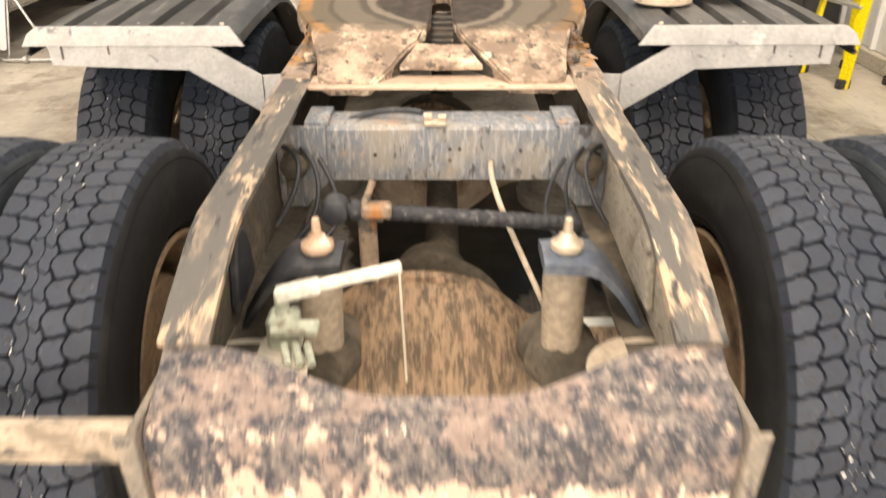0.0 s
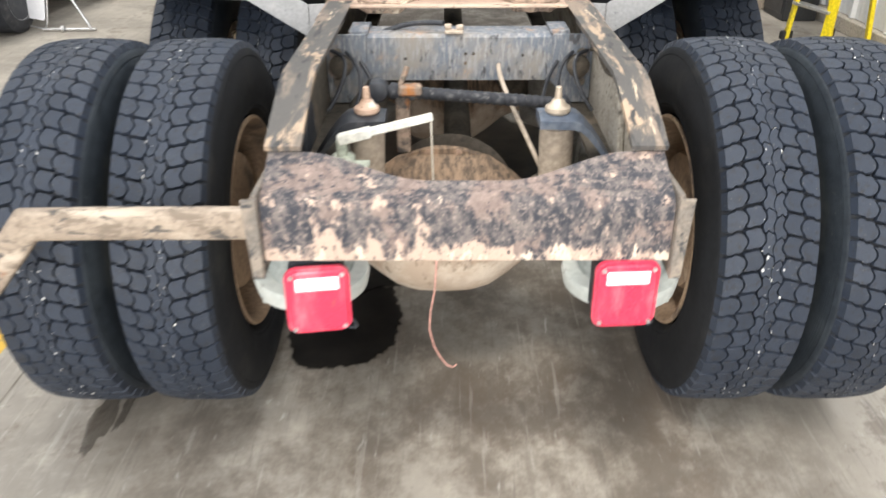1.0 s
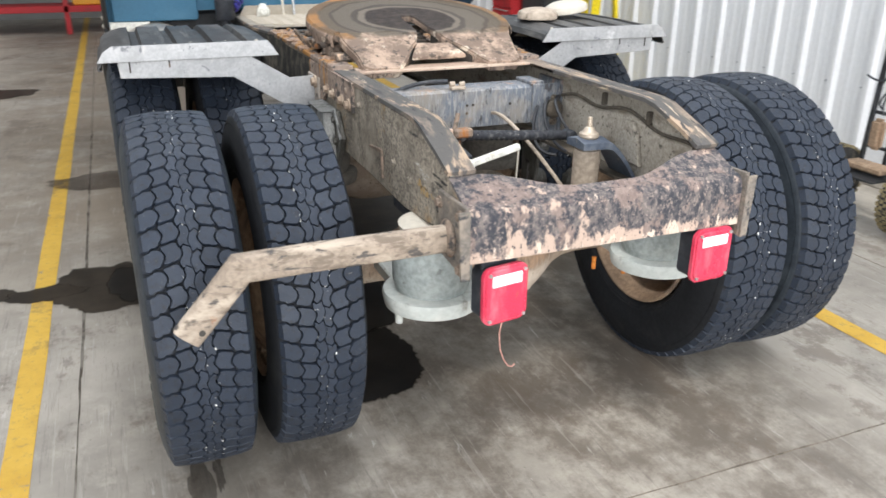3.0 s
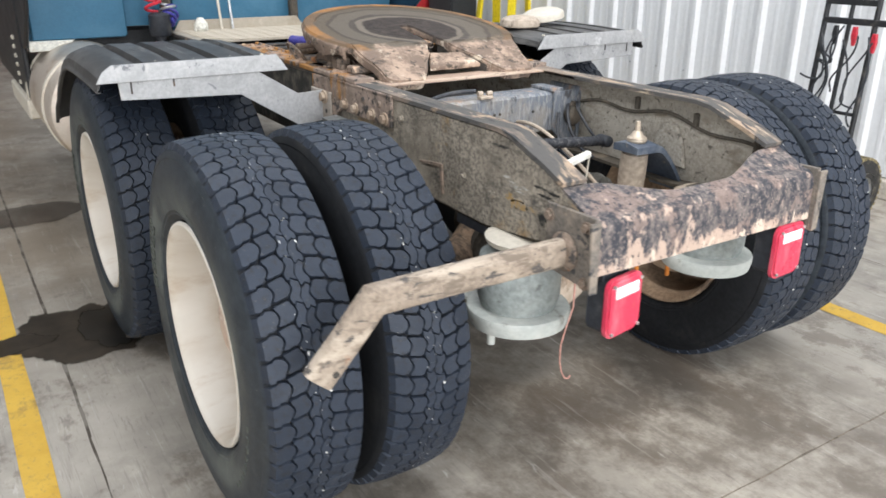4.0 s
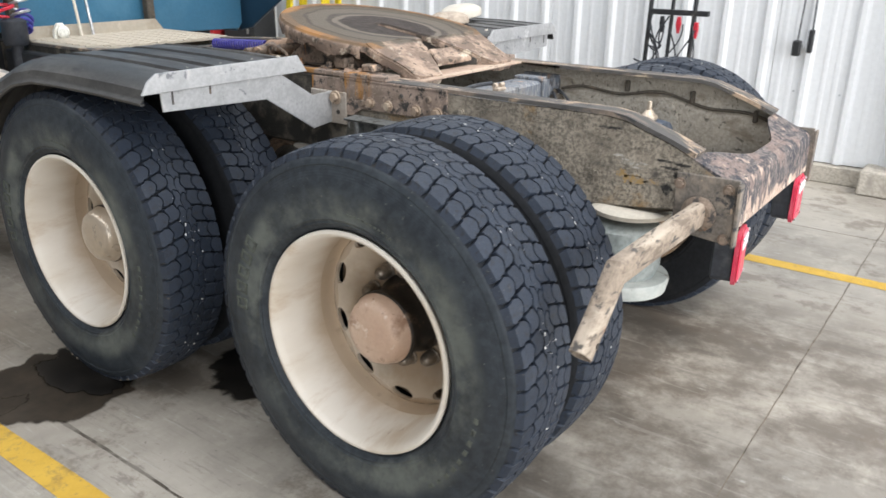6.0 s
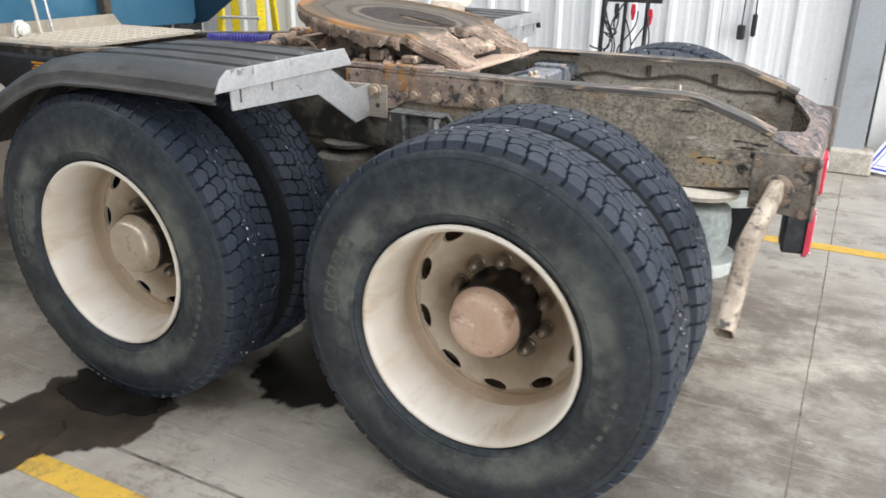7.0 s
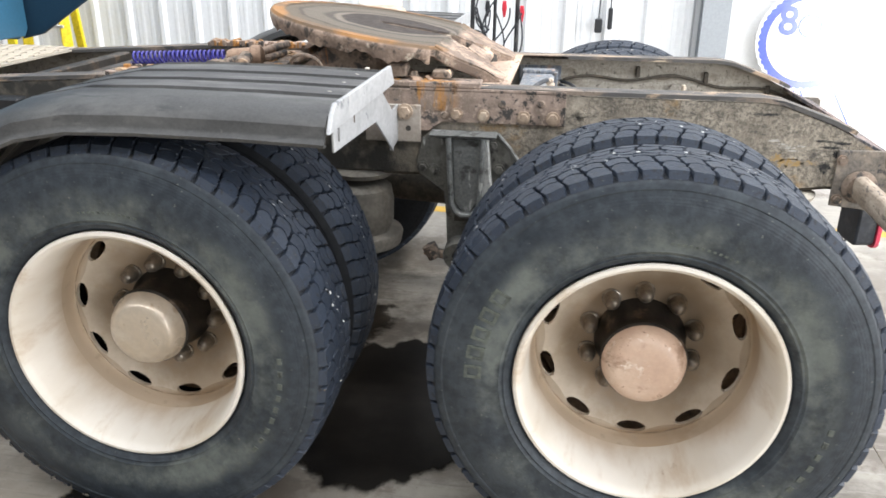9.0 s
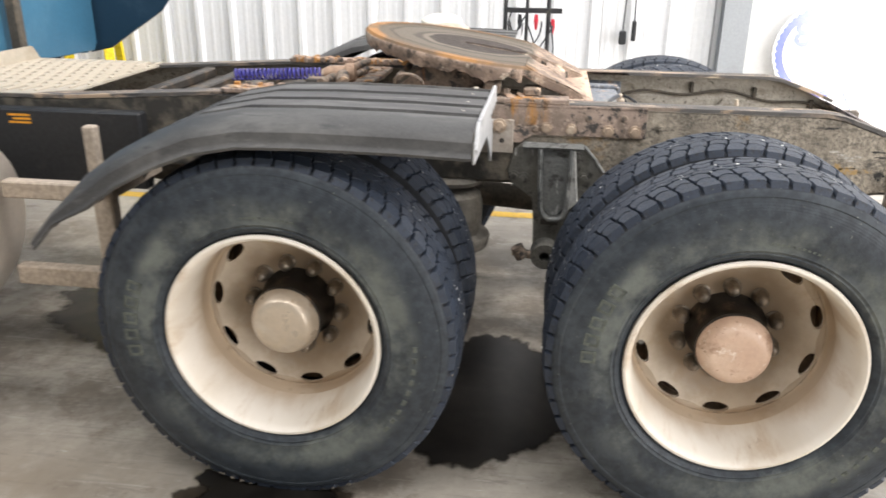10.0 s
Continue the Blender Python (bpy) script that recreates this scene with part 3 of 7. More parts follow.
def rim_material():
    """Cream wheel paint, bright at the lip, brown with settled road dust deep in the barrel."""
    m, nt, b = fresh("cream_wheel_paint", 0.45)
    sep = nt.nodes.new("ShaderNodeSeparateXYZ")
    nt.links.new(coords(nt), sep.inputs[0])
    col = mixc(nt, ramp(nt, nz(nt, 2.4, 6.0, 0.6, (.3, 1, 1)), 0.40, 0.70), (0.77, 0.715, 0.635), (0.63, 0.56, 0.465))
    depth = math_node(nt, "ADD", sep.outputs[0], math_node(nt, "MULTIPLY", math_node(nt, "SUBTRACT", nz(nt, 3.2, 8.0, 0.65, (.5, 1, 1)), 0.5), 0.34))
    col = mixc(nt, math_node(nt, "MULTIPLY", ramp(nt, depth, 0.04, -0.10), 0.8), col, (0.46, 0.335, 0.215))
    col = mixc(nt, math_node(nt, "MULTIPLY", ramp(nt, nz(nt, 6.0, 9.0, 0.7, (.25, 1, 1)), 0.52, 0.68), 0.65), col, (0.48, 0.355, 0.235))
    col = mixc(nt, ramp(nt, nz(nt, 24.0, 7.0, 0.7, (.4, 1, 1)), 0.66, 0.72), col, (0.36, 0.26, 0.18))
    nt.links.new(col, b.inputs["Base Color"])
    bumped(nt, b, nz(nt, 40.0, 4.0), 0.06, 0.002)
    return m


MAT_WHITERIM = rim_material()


def concrete_material():
    """Trowelled shop concrete: cloudy tone, dark traffic stains where trucks stand, fine scratches."""
    m, nt, b = fresh("shop_concrete", 0.5)
    col = mixc(nt, ramp(nt, nz(nt, 1.1, 8.0, 0.66), 0.34, 0.66), (0.26, 0.236, 0.202), (0.43, 0.392, 0.335))
    col = mixc(nt, ramp(nt, nz(nt, 5.0, 9.0, 0.75), 0.48, 0.75), col, (0.48, 0.44, 0.375))
    sep = nt.nodes.new("ShaderNodeSeparateXYZ")
    nt.links.new(coords(nt), sep.inputs[0])
    wash = math_node(nt, "MULTIPLY", math_node(nt, "MULTIPLY", ramp(nt, sep.outputs[0], -3.2, -1.6), ramp(nt, sep.outputs[0], -0.9, -1.3)), ramp(nt, sep.outputs[1], 0.6, 2.6))
    wash = math_node(nt, "MULTIPLY", wash, ramp(nt, nz(nt, 1.3, 10.0, 0.74), 0.32, 0.56))
    col = mixc(nt, math_node(nt, "MULTIPLY", wash, 0.72), col, (0.19, 0.145, 0.098))
    lane = math_node(nt, "MULTIPLY", ramp(nt, sep.outputs[0], -1.5, -0.6), ramp(nt, sep.outputs[0], 1.5, 0.6))
    grime = math_node(nt, "MULTIPLY", lane, ramp(nt, nz(nt, 2.4, 10.0, 0.74, (1, 0.8, 1)), 0.38, 0.58))
    col = mixc(nt, math_node(nt, "MULTIPLY", grime, 0.78), col, (0.105, 0.084, 0.064))
    col = mixc(nt, math_node(nt, "MULTIPLY", ramp(nt, nz(nt, 1.6, 12.0, 0.78, (1.3, 1, 1)), 0.53, 0.60), 0.6), col, (0.145, 0.115, 0.088))
    col = mixc(nt, math_node(nt, "MULTIPLY", ramp(nt, nz(nt, 4.0, 12.0, 0.8, (3.5, 0.6, 1)), 0.57, 0.63), 0.5), col, (0.15, 0.13, 0.11))
    col = mixc(nt, math_node(nt, "MULTIPLY", ramp(nt, nz(nt, 13.0, 7.0, 0.7, (3, 0.5, 1), 0.5), 0.62, 0.70), 0.5), col, (0.58, 0.56, 0.52))
    for turn, scale, tone in ((24, 5.0, (0.13, 0.115, 0.10)), (-35, 6.0, (0.16, 0.14, 0.12)), (8, 9.0, (0.54, 0.51, 0.46)), (62, 8.0, (0.13, 0.115, 0.10)), (-12, 14.0, (0.12, 0.105, 0.09))):
        streak = ramp(nt, nz(nt, scale, 6.0, 0.65, (4.5, 0.22, 1), 0.15, turn), 0.605, 0.645)
        col = mixc(nt, math_node(nt, "MULTIPLY", streak, 0.24), col, tone)
    col = mixc(nt, ramp(nt, nz(nt, 45.0, 5.0), 0.64, 0.72), col, (0.20, 0.175, 0.15))
    nt.links.new(col, b.inputs["Base Color"])
    rr = nt.nodes.new("ShaderNodeMapRange")
    rr.inputs["To Min"].default_value, rr.inputs["To Max"].default_value = 0.30, 0.70
    nt.links.new(nz(nt, 3.5, 8.0), rr.inputs["Value"])
    nt.links.new(rr.outputs[0], b.inputs["Roughness"])
    bumped(nt, b, nz(nt, 90.0, 5.0), 0.15, 0.002)
    return m


MAT_CONCRETE = concrete_material()


def line_material():
    m, nt, b = fresh("worn_yellow_paint", 0.55)
    col = mixc(nt, ramp(nt, nz(nt, 5.0, 8.0, 0.7), 0.3, 0.7), (0.56, 0.33, 0.035), (0.68, 0.43, 0.06))
    col = mixc(nt, math_node(nt, "MULTIPLY", ramp(nt, nz(nt, 26.0, 8.0, 0.75), 0.54, 0.64), 0.6), col, (0.36, 0.24, 0.08))
    col = mixc(nt, ramp(nt, nz(nt, 14.0, 9.0, 0.78, I3, 0.5), 0.605, 0.64), col, (0.30, 0.25, 0.17))
    col = mixc(nt, math_node(nt, "MULTIPLY", ramp(nt, nz(nt, 2.6, 9.0, 0.75), 0.56, 0.68), 0.75), col, (0.17, 0.125, 0.07))
    nt.links.new(col, b.inputs["Base Color"])
    bumped(nt, b, nz(nt, 90.0, 5.0), 0.12, 0.002)
    return m


MAT_LINE = line_material()


def puddle_material(name, dark, thick):
    """Oil soaked into and standing on concrete; it thins out in a ragged border."""
    m, nt, b = fresh(name, 0.32)
    b.inputs["Specular IOR Level"].default_value = 0.3
    nt.links.new(mixc(nt, ramp(nt, nz(nt, 6.0, 6.0), 0.35, 0.7), dark, tuple(2.6 * c for c in dark)), b.inputs["Base Color"])
    bumped(nt, b, nz(nt, 90.0, 5.0), 0.08, 0.002)
    at = nt.nodes.new("ShaderNodeAttribute")
    at.attribute_name = "wet"
    cloud = math_node(nt, "MULTIPLY", math_node(nt, "SUBTRACT", nz(nt, 7.0, 10.0, 0.72), 0.5), 0.9)
    cover = math_node(nt, "MULTIPLY", ramp(nt, math_node(nt, "ADD", at.outputs["Fac"], cloud), 0.05, 0.30), thick)
    clear, mix = nt.nodes.new("ShaderNodeBsdfTransparent"), nt.nodes.new("ShaderNodeMixShader")
    nt.links.new(cover, mix.inputs[0])
    nt.links.new(clear.outputs[0], mix.inputs[1])
    nt.links.new(b.outputs[0], mix.inputs[2])
    nt.links.new(mix.outputs[0], nt.nodes["Material Output"].inputs["Surface"])
    return m


MAT_PUDDLE = puddle_material("standing_oil", (0.008, 0.007, 0.006), 0.96)
# Soaked oil; also colours the painted shade under the carriage.
MAT_SOAKED_SHADE = puddle_material("soaked_oil_or_shade", (0.022, 0.017, 0.012), 0.88)
MAT_SMEAR = puddle_material("thin_oil_smear", (0.05, 0.042, 0.034), 0.5)

# ---- mesh tools ----


def part(name, bm, material, parent=None, label="", m=None, sharp=35.0):
    """Link a bmesh as one mesh object under a thing or a part."""
    bmesh.ops.recalc_face_normals(bm, faces=bm.faces)
    for face in bm.faces:
        face.smooth = True
    limit = radians(sharp)
    for e in bm.edges:
        e.smooth = len(e.link_faces) == 2 and e.calc_face_angle(9.0) < limit
    me = bpy.data.meshes.new(name)
    bm.to_mesh(me)
    bm.free()
    for mm in material if isinstance(material, (list, tuple)) else (material,):
        me.materials.append(mm)
    ob = new(name, me)
    if m is not None:
        ob.matrix_basis = m
    ob.parent = parent
    return tagged(ob, label)


def share(name, ob, parent, m):
    """Another object on the same mesh."""
    twin = new(name, ob.data)
    twin.matrix_basis = m
    twin.parent = parent
    if "label" in ob:
        twin["label"] = ob["label"]
    return twin


def box(bm, lo, hi, bevel=0.0, seg=1):
    c = [(a + b) / 2 for a, b in zip(lo, hi)]
    s = [abs(b - a) for a, b in zip(lo, hi)]
    got = bmesh.ops.create_cube(bm, size=1.0, matrix=Matrix.LocRotScale(c, None, s))
    if bevel:
        edges = {e for v in got["verts"] for e in v.link_edges}
        bmesh.ops.bevel(bm, geom=list(edges), offset=bevel, segments=seg, affect="EDGES", clamp_overlap=True)
    return bm


def turned(bm, verts, m):
    bmesh.ops.transform(bm, matrix=m, verts=verts)


def slab(bm, pts, axis, a, b, bevel=0.0):
    """A flat outline pushed from a to b along one axis: pts are (y, z), (x, z) or (x, y)."""
    def at(p, w):
        return {"x": (w, p[0], p[1]), "y": (p[0], w, p[1]), "z": (p[0], p[1], w)}[axis]
    lower, upper = [bm.verts.new(at(p, a)) for p in pts], [bm.verts.new(at(p, b)) for p in pts]
    n = len(pts)
    faces = [bm.faces.new(lower), bm.faces.new(upper[::-1])]
    faces += [bm.faces.new((lower[i], upper[i], upper[(i + 1) % n], lower[(i + 1) % n])) for i in range(n)]
    if bevel:
        bmesh.ops.recalc_face_normals(bm, faces=faces)
        edges = {e for f in faces[:2] for e in f.edges}
        bmesh.ops.bevel(bm, geom=list(edges), offset=bevel, segments=1, affect="EDGES", clamp_overlap=True)
    return bm


def lathe(bm, prof, seg=48, m=Matrix(), cap=True):
    """Turn a profile of (along x, radius) about the x axis."""
    rings = []
    for u, r in prof:
        rings.append([bm.verts.new(m @ Vector((u, r * math.cos(2 * math.pi * i / seg), r * math.sin(2 * math.pi * i / seg)))) for i in range(seg)])
    for a, b in zip(rings, rings[1:]):
        for i in range(seg):
            bm.faces.new((a[i], a[(i + 1) % seg], b[(i + 1) % seg], b[i]))
    if cap:
        for ring in (rings[0], rings[-1]):
            bm.faces.new(ring)
    return bm


def along(p, q):
    """The pose whose x axis runs from p to q."""
    d = Vector(q) - Vector(p)
    return Matrix.Translation(p) @ d.to_track_quat("X", "Z").to_matrix().to_4x4(), d.length


def rod(bm, p, q, r, r2=None, seg=16, round_end=0.0):
    m, n = along(p, q)
    r2 = r if r2 is None else r2
    prof = [(0, r), (n, r2)]
    if round_end:
        prof = [(0, r - round_end), (round_end, r), (n - round_end, r2), (n, r2 - round_end)]
    return lathe(bm, prof, seg, m)


def sweep(bm, pts, r, seg=8, closed=False):
    """A round cord through points."""
    pts = [Vector(p) for p in pts]
    rings, up = [], None
    for i, p in enumerate(pts):
        d = (pts[min(i + 1, len(pts) - 1)] - pts[max(i - 1, 0)]).normalized()
        if up is None:
            up = d.orthogonal()
        side = d.cross(up).normalized()
        up = side.cross(d).normalized()
        rings.append([bm.verts.new(p + r * (math.cos(2 * math.pi * k / seg) * side + math.sin(2 * math.pi * k / seg) * up)) for k in range(seg)])
    for a, b in zip(rings, rings[1:]):
        for k in range(seg):
            bm.faces.new((a[k], a[(k + 1) % seg], b[(k + 1) % seg], b[k]))
    bm.faces.new(rings[0])
    bm.faces.new(rings[-1])
    return bm


def hexbolt(bm, p, axis, r, h):
    """A flanged hexagon head that points along axis from p."""
    q = Vector(p) + h * Vector(axis)
    rod(bm, p, Vector(p) + 0.35 * h * Vector(axis), r * 1.35, seg=14)
    rod(bm, p, q, r, r * 0.9, seg=6)
    return bm


def rough_up(bm, size, amount, seed=0.0):
    """Push a mesh about a little, as mud and dents do."""
    for v in bm.verts:
        v.co += amount * noise.noise_vector(v.co * size + Vector((seed, seed, seed)))

# ---- the hall ----
XW, XE, YS, YN, TOP = -7.5, 3.5, -7.1, 15.0, 5.6

floor = new("floor")
tagged(floor, "stained trowelled concrete shop floor with sawn joints", "floor", kind="structure")
bed = part("floor_bed", box(bmesh.new(), (XW - 0.2, YS - 6, -0.2), (XE + 0.2, YN + 0.2, -0.022)), MAT_KERB, floor)

# Ceiling is out of view; it closes the hall and leaves lamp openings.
ceiling = bmesh.new()
edges = [XW, -4.8, -3.6, -1.2, 0.0, 1.8, 3.0, XE]
for i in range(0, len(edges) - 1, 2):
    box(ceiling, (edges[i], YS, TOP), (edges[i + 1], YN, TOP + 0.12))
for i in range(1, len(edges) - 1, 2):
    box(ceiling, (edges[i], YS, TOP), (edges[i + 1], -5.6, TOP + 0.12))
    box(ceiling, (edges[i], 9.6, TOP), (edges[i + 1], YN, TOP + 0.12))
tagged(part("ceiling", ceiling, MAT_CEIL), "unseen sheet ceiling with long openings added for light", "ceiling", kind="structure")


def wall(name, boxes, material, label):
    bm = bmesh.new()
    for lo, hi in boxes:
        box(bm, lo, hi)
    return tagged(part(name, bm, material), label, "wall", kind="structure")


# West and south walls are out of view, added to close the hall.
wall("wall_west", [((XW - 0.2, -4.3, 0), (XW, YN, TOP)), ((XW - 0.2, YS, 4.2), (XW, -4.3, TOP))], MAT_FARWALL, "unseen dull grey sheet metal side wall with an inferred open doorway")
wall("wall_north", [((XW, YN, 0), (XE + 0.2, YN + 0.2, TOP))], MAT_FARWALL, "plain dull grey sheet metal end wall")
wall("wall_south", [((XW, YS - 0.2, 0), (-4.2, YS, TOP)), ((2.4, YS - 0.2, 0), (XE + 0.2, YS, TOP)), ((-4.2, YS - 0.2, 4.4), (2.4, YS, TOP))], MAT_FARWALL, "unseen dull grey end wall with an assumed wide truck doorway")
wall_east = wall("wall_east", [((XE + 0.06, -0.75, 0.13), (XE + 0.2, YN, TOP))], MAT_WALL, "white corrugated metal wall on a low concrete kerb")
wall("wall_board", [((XE, YS, 0.0), (XE + 0.2, -0.95, TOP))], MAT_WHITEWALL, "bright white smooth panelled wall beside the column")
kerb = bmesh.new()
box(kerb, (XE - 0.03, -0.55, 0), (XE + 0.2, YN, 0.128), 0.008)
tagged(part("kerb", kerb, MAT_KERB), "rough concrete kerb under the metal wall", "kerb", kind="structure")
plinth = bmesh.new()
box(plinth, (XE - 0.22, -1.0, 0), (XE + 0.2, -0.55, 0.17), 0.012)
rough_up(plinth, 9, 0.004)
tagged(part("plinth", plinth, MAT_KERB), "chipped concrete footing under the steel column", "plinth", kind="structure")
column = bmesh.new()
box(column, (XE - 0.13, -0.93, 0.17), (XE - 0.115, -0.73, TOP))
box(column, (XE - 0.015, -0.93, 0.17), (XE, -0.73, TOP))
box(column, (XE - 0.115, -0.84, 0.17), (XE - 0.015, -0.82, TOP))
box(column, (XE - 0.10, -0.925, 0.17), (XE - 0.02, -0.915, TOP))
tagged(part("column", column, MAT_GREYCOL), "grey painted steel building column on a footing", "column", kind="structure")

# ---- the truck tractor ----
truck = tagged(new("truck_tractor"), "muddy tandem-axle truck tractor with blue cab, standing without trailer", "truck")
AXLE_Z, AXLES = 0.541, (0.0, 1.325)
R_OUT, SEG = 0.5475, 96


def tyre_mesh():
    """Carcass with rounded sidewalls."""
    bm = bmesh.new()
    prof = [(-0.112, 0.325), (-0.121, 0.333), (-0.1275, 0.342), (-0.1305, 0.345), (-0.1295, 0.349), (-0.1315, 0.354), (-0.1335, 0.3565), (-0.1325, 0.360), (-0.138, 0.385), (-0.1405, 0.415), (-0.1395, 0.445), (-0.1345, 0.476), (-0.1275, 0.496), (-0.1285, 0.499), (-0.1248, 0.510), (-0.1200, 0.5185), (-0.1110, 0.5245), (-0.102, 0.5285), (-0.08, 0.530), (-0.06, 0.530)]
    prof = prof + [(-u, r) for u, r in prof[::-1]]
    lathe(bm, prof, SEG, cap=False)
    for f in bm.faces:
        f.material_index = 0 if max(v.co.yz.length for v in f.verts) < 0.5190 else 1
    return settled(bm)


def settled(bm):
    """Flatten what would lie below the floor."""
    flat = -AXLE_Z + 0.0005
    for v in bm.verts:
        if v.co.z < flat:
            v.co.z = flat
    return bm


def tread_mesh():
    """Interlocking tread blocks: shoulder and hexagonal rows either side of a finely siped centre."""
    bm = bmesh.new()
    rng = random.Random(8)
    count, gaps = 62, (0.0, 0.0014, 0.0015, 0.0006, 0.0015, 0.0014, 0.0)
    step = 2 * math.pi / count
    lines = [-0.1135, -0.068, -0.025, 0.0, 0.025, 0.068, 0.1135]
    shifts = [0.0, 0.24, 0.1, 0.4, 0.62, 0.38]
    slots = [[(0, -.09, .110), (.11, -.085, .052), (.34, -.06, .036), (.52, .05, .040), (.84, .05, .055), (1, .05, .130)],
             [(0, -.05, .115), (.12, -.05, .054), (.38, -.03, .044), (.58, .03, .042), (.88, .05, .052), (1, .06, .095)],
             [(0, -.05, .05), (.16, -.02, .014), (.5, .10, .008), (.84, -.02, .009), (1, -.05, .02)]]
    slots += [[(1 - t, f, e) for t, f, e in row[::-1]] for row in slots[::-1]]

    def seam(j, ang):
        """Where the groove between two rows runs at an angle: zigzags that nest the blocks like a honeycomb."""
        wave = (0.0, 0.0050, 0.0052, 0.0035, 0.0052, 0.0050, 0.0)[j]
        row = (0, 0, 1, 2, 4, 5, 5)[j]
        lag = (0.0, 0.12, 0.0, 0.0, 0.0, 0.12, 0.0)[j]
        c = max(-1, min(1, 1.3 * math.cos(2 * math.pi * (ang / step - shifts[row] - lag))))
        return lines[j] - (1 if j > 3 else -1) * wave * c

    for k in range(6):
        for j in range(count):
            mid = (j + shifts[k]) * step
            wobble = rng.uniform(-.012, .012)
            lean, cant = rng.uniform(-.0014, .0014), rng.uniform(-.0010, .0010)
            ring = []
            for t, f, e in slots[k]:
                ring.append((t, -.5 + f + e + wobble))
            ring += [(1, s + slots[k][-1][1]) for s in (-.25, -.12, 0, .12, .25)]
            ring += [(t, .5 + f - e + wobble) for t, f, e in slots[k][::-1]]
            ring += [(0, s + slots[k][0][1]) for s in (.25, .12, 0, -.12, -.25)]
            top, edge, foot = [], [], []
            for t, s in ring:
                ang = mid + s * step
                u0, u1 = seam(k, ang) + gaps[k], seam(k + 1, ang) - gaps[k + 1]
                u = u0 + t * (u1 - u0)
                flare = max(0, abs(u) - 0.1095) / 0.004
                rf, uf = 0.527 - 0.0085 * flare, u + math.copysign(0.0074 * flare, u)
                foot.append(bm.verts.new((uf, rf * math.cos(ang), rf * math.sin(ang))))
                rt = R_OUT - 0.0006 - 0.009 * (abs(u) / 0.115) ** 3 + lean * s + cant * (t - .5)
                uc = (lines[k] + lines[k + 1]) / 2
                for loop, inset, drop in ((edge, 0.985, 0.0030), (top, 0.93, 0.0)):
                    at = mid + (ang - mid) * inset
                    loop.append(bm.verts.new((uc + (u - uc) * inset, (rt - drop) * math.cos(at), (rt - drop) * math.sin(at))))
            c = len(top)
            bm.faces.new(top)
            for a, b in ((top, edge), (edge, foot)):
                for i in range(c):
                    bm.faces.new((a[i], b[i], b[(i + 1) % c], a[(i + 1) % c]))
    return settled(bm)


def rim_mesh():
    """Dished disc wheel with ten hand holes; outside is +x."""
    bm = bmesh.new()
    lathe(bm, [(0.112, 0.318), (0.120, 0.3235), (0.126, 0.321), (0.127, 0.314), (0.121, 0.306), (0.105, 0.300), (0.05, 0.292), (0.02, 0.291), (-0.01, 0.2895), (-0.054, 0.2890), (-0.110, 0.2912), (-0.113, 0.300), (-0.122, 0.316), (-0.124, 0.3235), (-0.116, 0.3235)], 80, cap=False)
    count, r0, r1 = 10, 0.200, 0.277

    def depth(r):
        return -0.136 + 0.042 * min(1, max(0, (r - 0.165) / 0.080)) ** 1.2 - 0.008 * max(0, (r - 0.255) / 0.022) ** 1.5

    for k in range(count):
        mid, half = 2 * math.pi * (k + 0.487) / count, math.pi / count
        border = [(-1, -1), (-.33, -1), (.33, -1), (1, -1), (1, -.33), (1, .33), (1, 1), (.33, 1), (-.33, 1), (-1, 1), (-1, .33), (-1, -.33)]
        outer, hole, inner = [], [], []
        for i, (p, q) in enumerate(border):
            ang, r = mid + p * half, (r0 + r1) / 2 + q * (r1 - r0) / 2
            outer.append(bm.verts.new((depth(r), r * math.cos(ang), r * math.sin(ang))))
            t = math.atan2(q, p)
            rr, ta = 0.2535 + 0.0180 * math.sin(t), mid + 0.0410 / 0.2535 * math.cos(t)
            hole.append(bm.verts.new((depth(rr), rr * math.cos(ta), rr * math.sin(ta))))
            inner.append(bm.verts.new((depth(rr) - 0.013, rr * math.cos(ta), rr * math.sin(ta))))
        for i in range(12):
            j = (i + 1) % 12
            bm.faces.new((outer[i], outer[j], hole[j], hole[i]))
            bm.faces.new((hole[i], hole[j], inner[j], inner[i]))
    for f in bm.faces:
        f.material_index = 1 if max(v.co.yz.length for v in f.verts) < 0.2906 and max(v.co.x for v in f.verts) < -0.09 else 0
    start = len(bm.faces)
    lathe(bm, [(depth(0.200), 0.200), (depth(0.185), 0.185), (-0.136, 0.165), (-0.136, 0.112)], 60, cap=False)
    lathe(bm, [(depth(0.277), 0.277), (-0.1015, 0.2815), (-0.096, 0.2843), (-0.086, 0.2864), (-0.072, 0.2879), (-0.054, 0.2890)], 80, cap=False)
    bm.faces.ensure_lookup_table()
    for f in bm.faces[start:]:
        f.material_index = 1
    bmesh.ops.remove_doubles(bm, verts=bm.verts, dist=0.0006)
    return bm


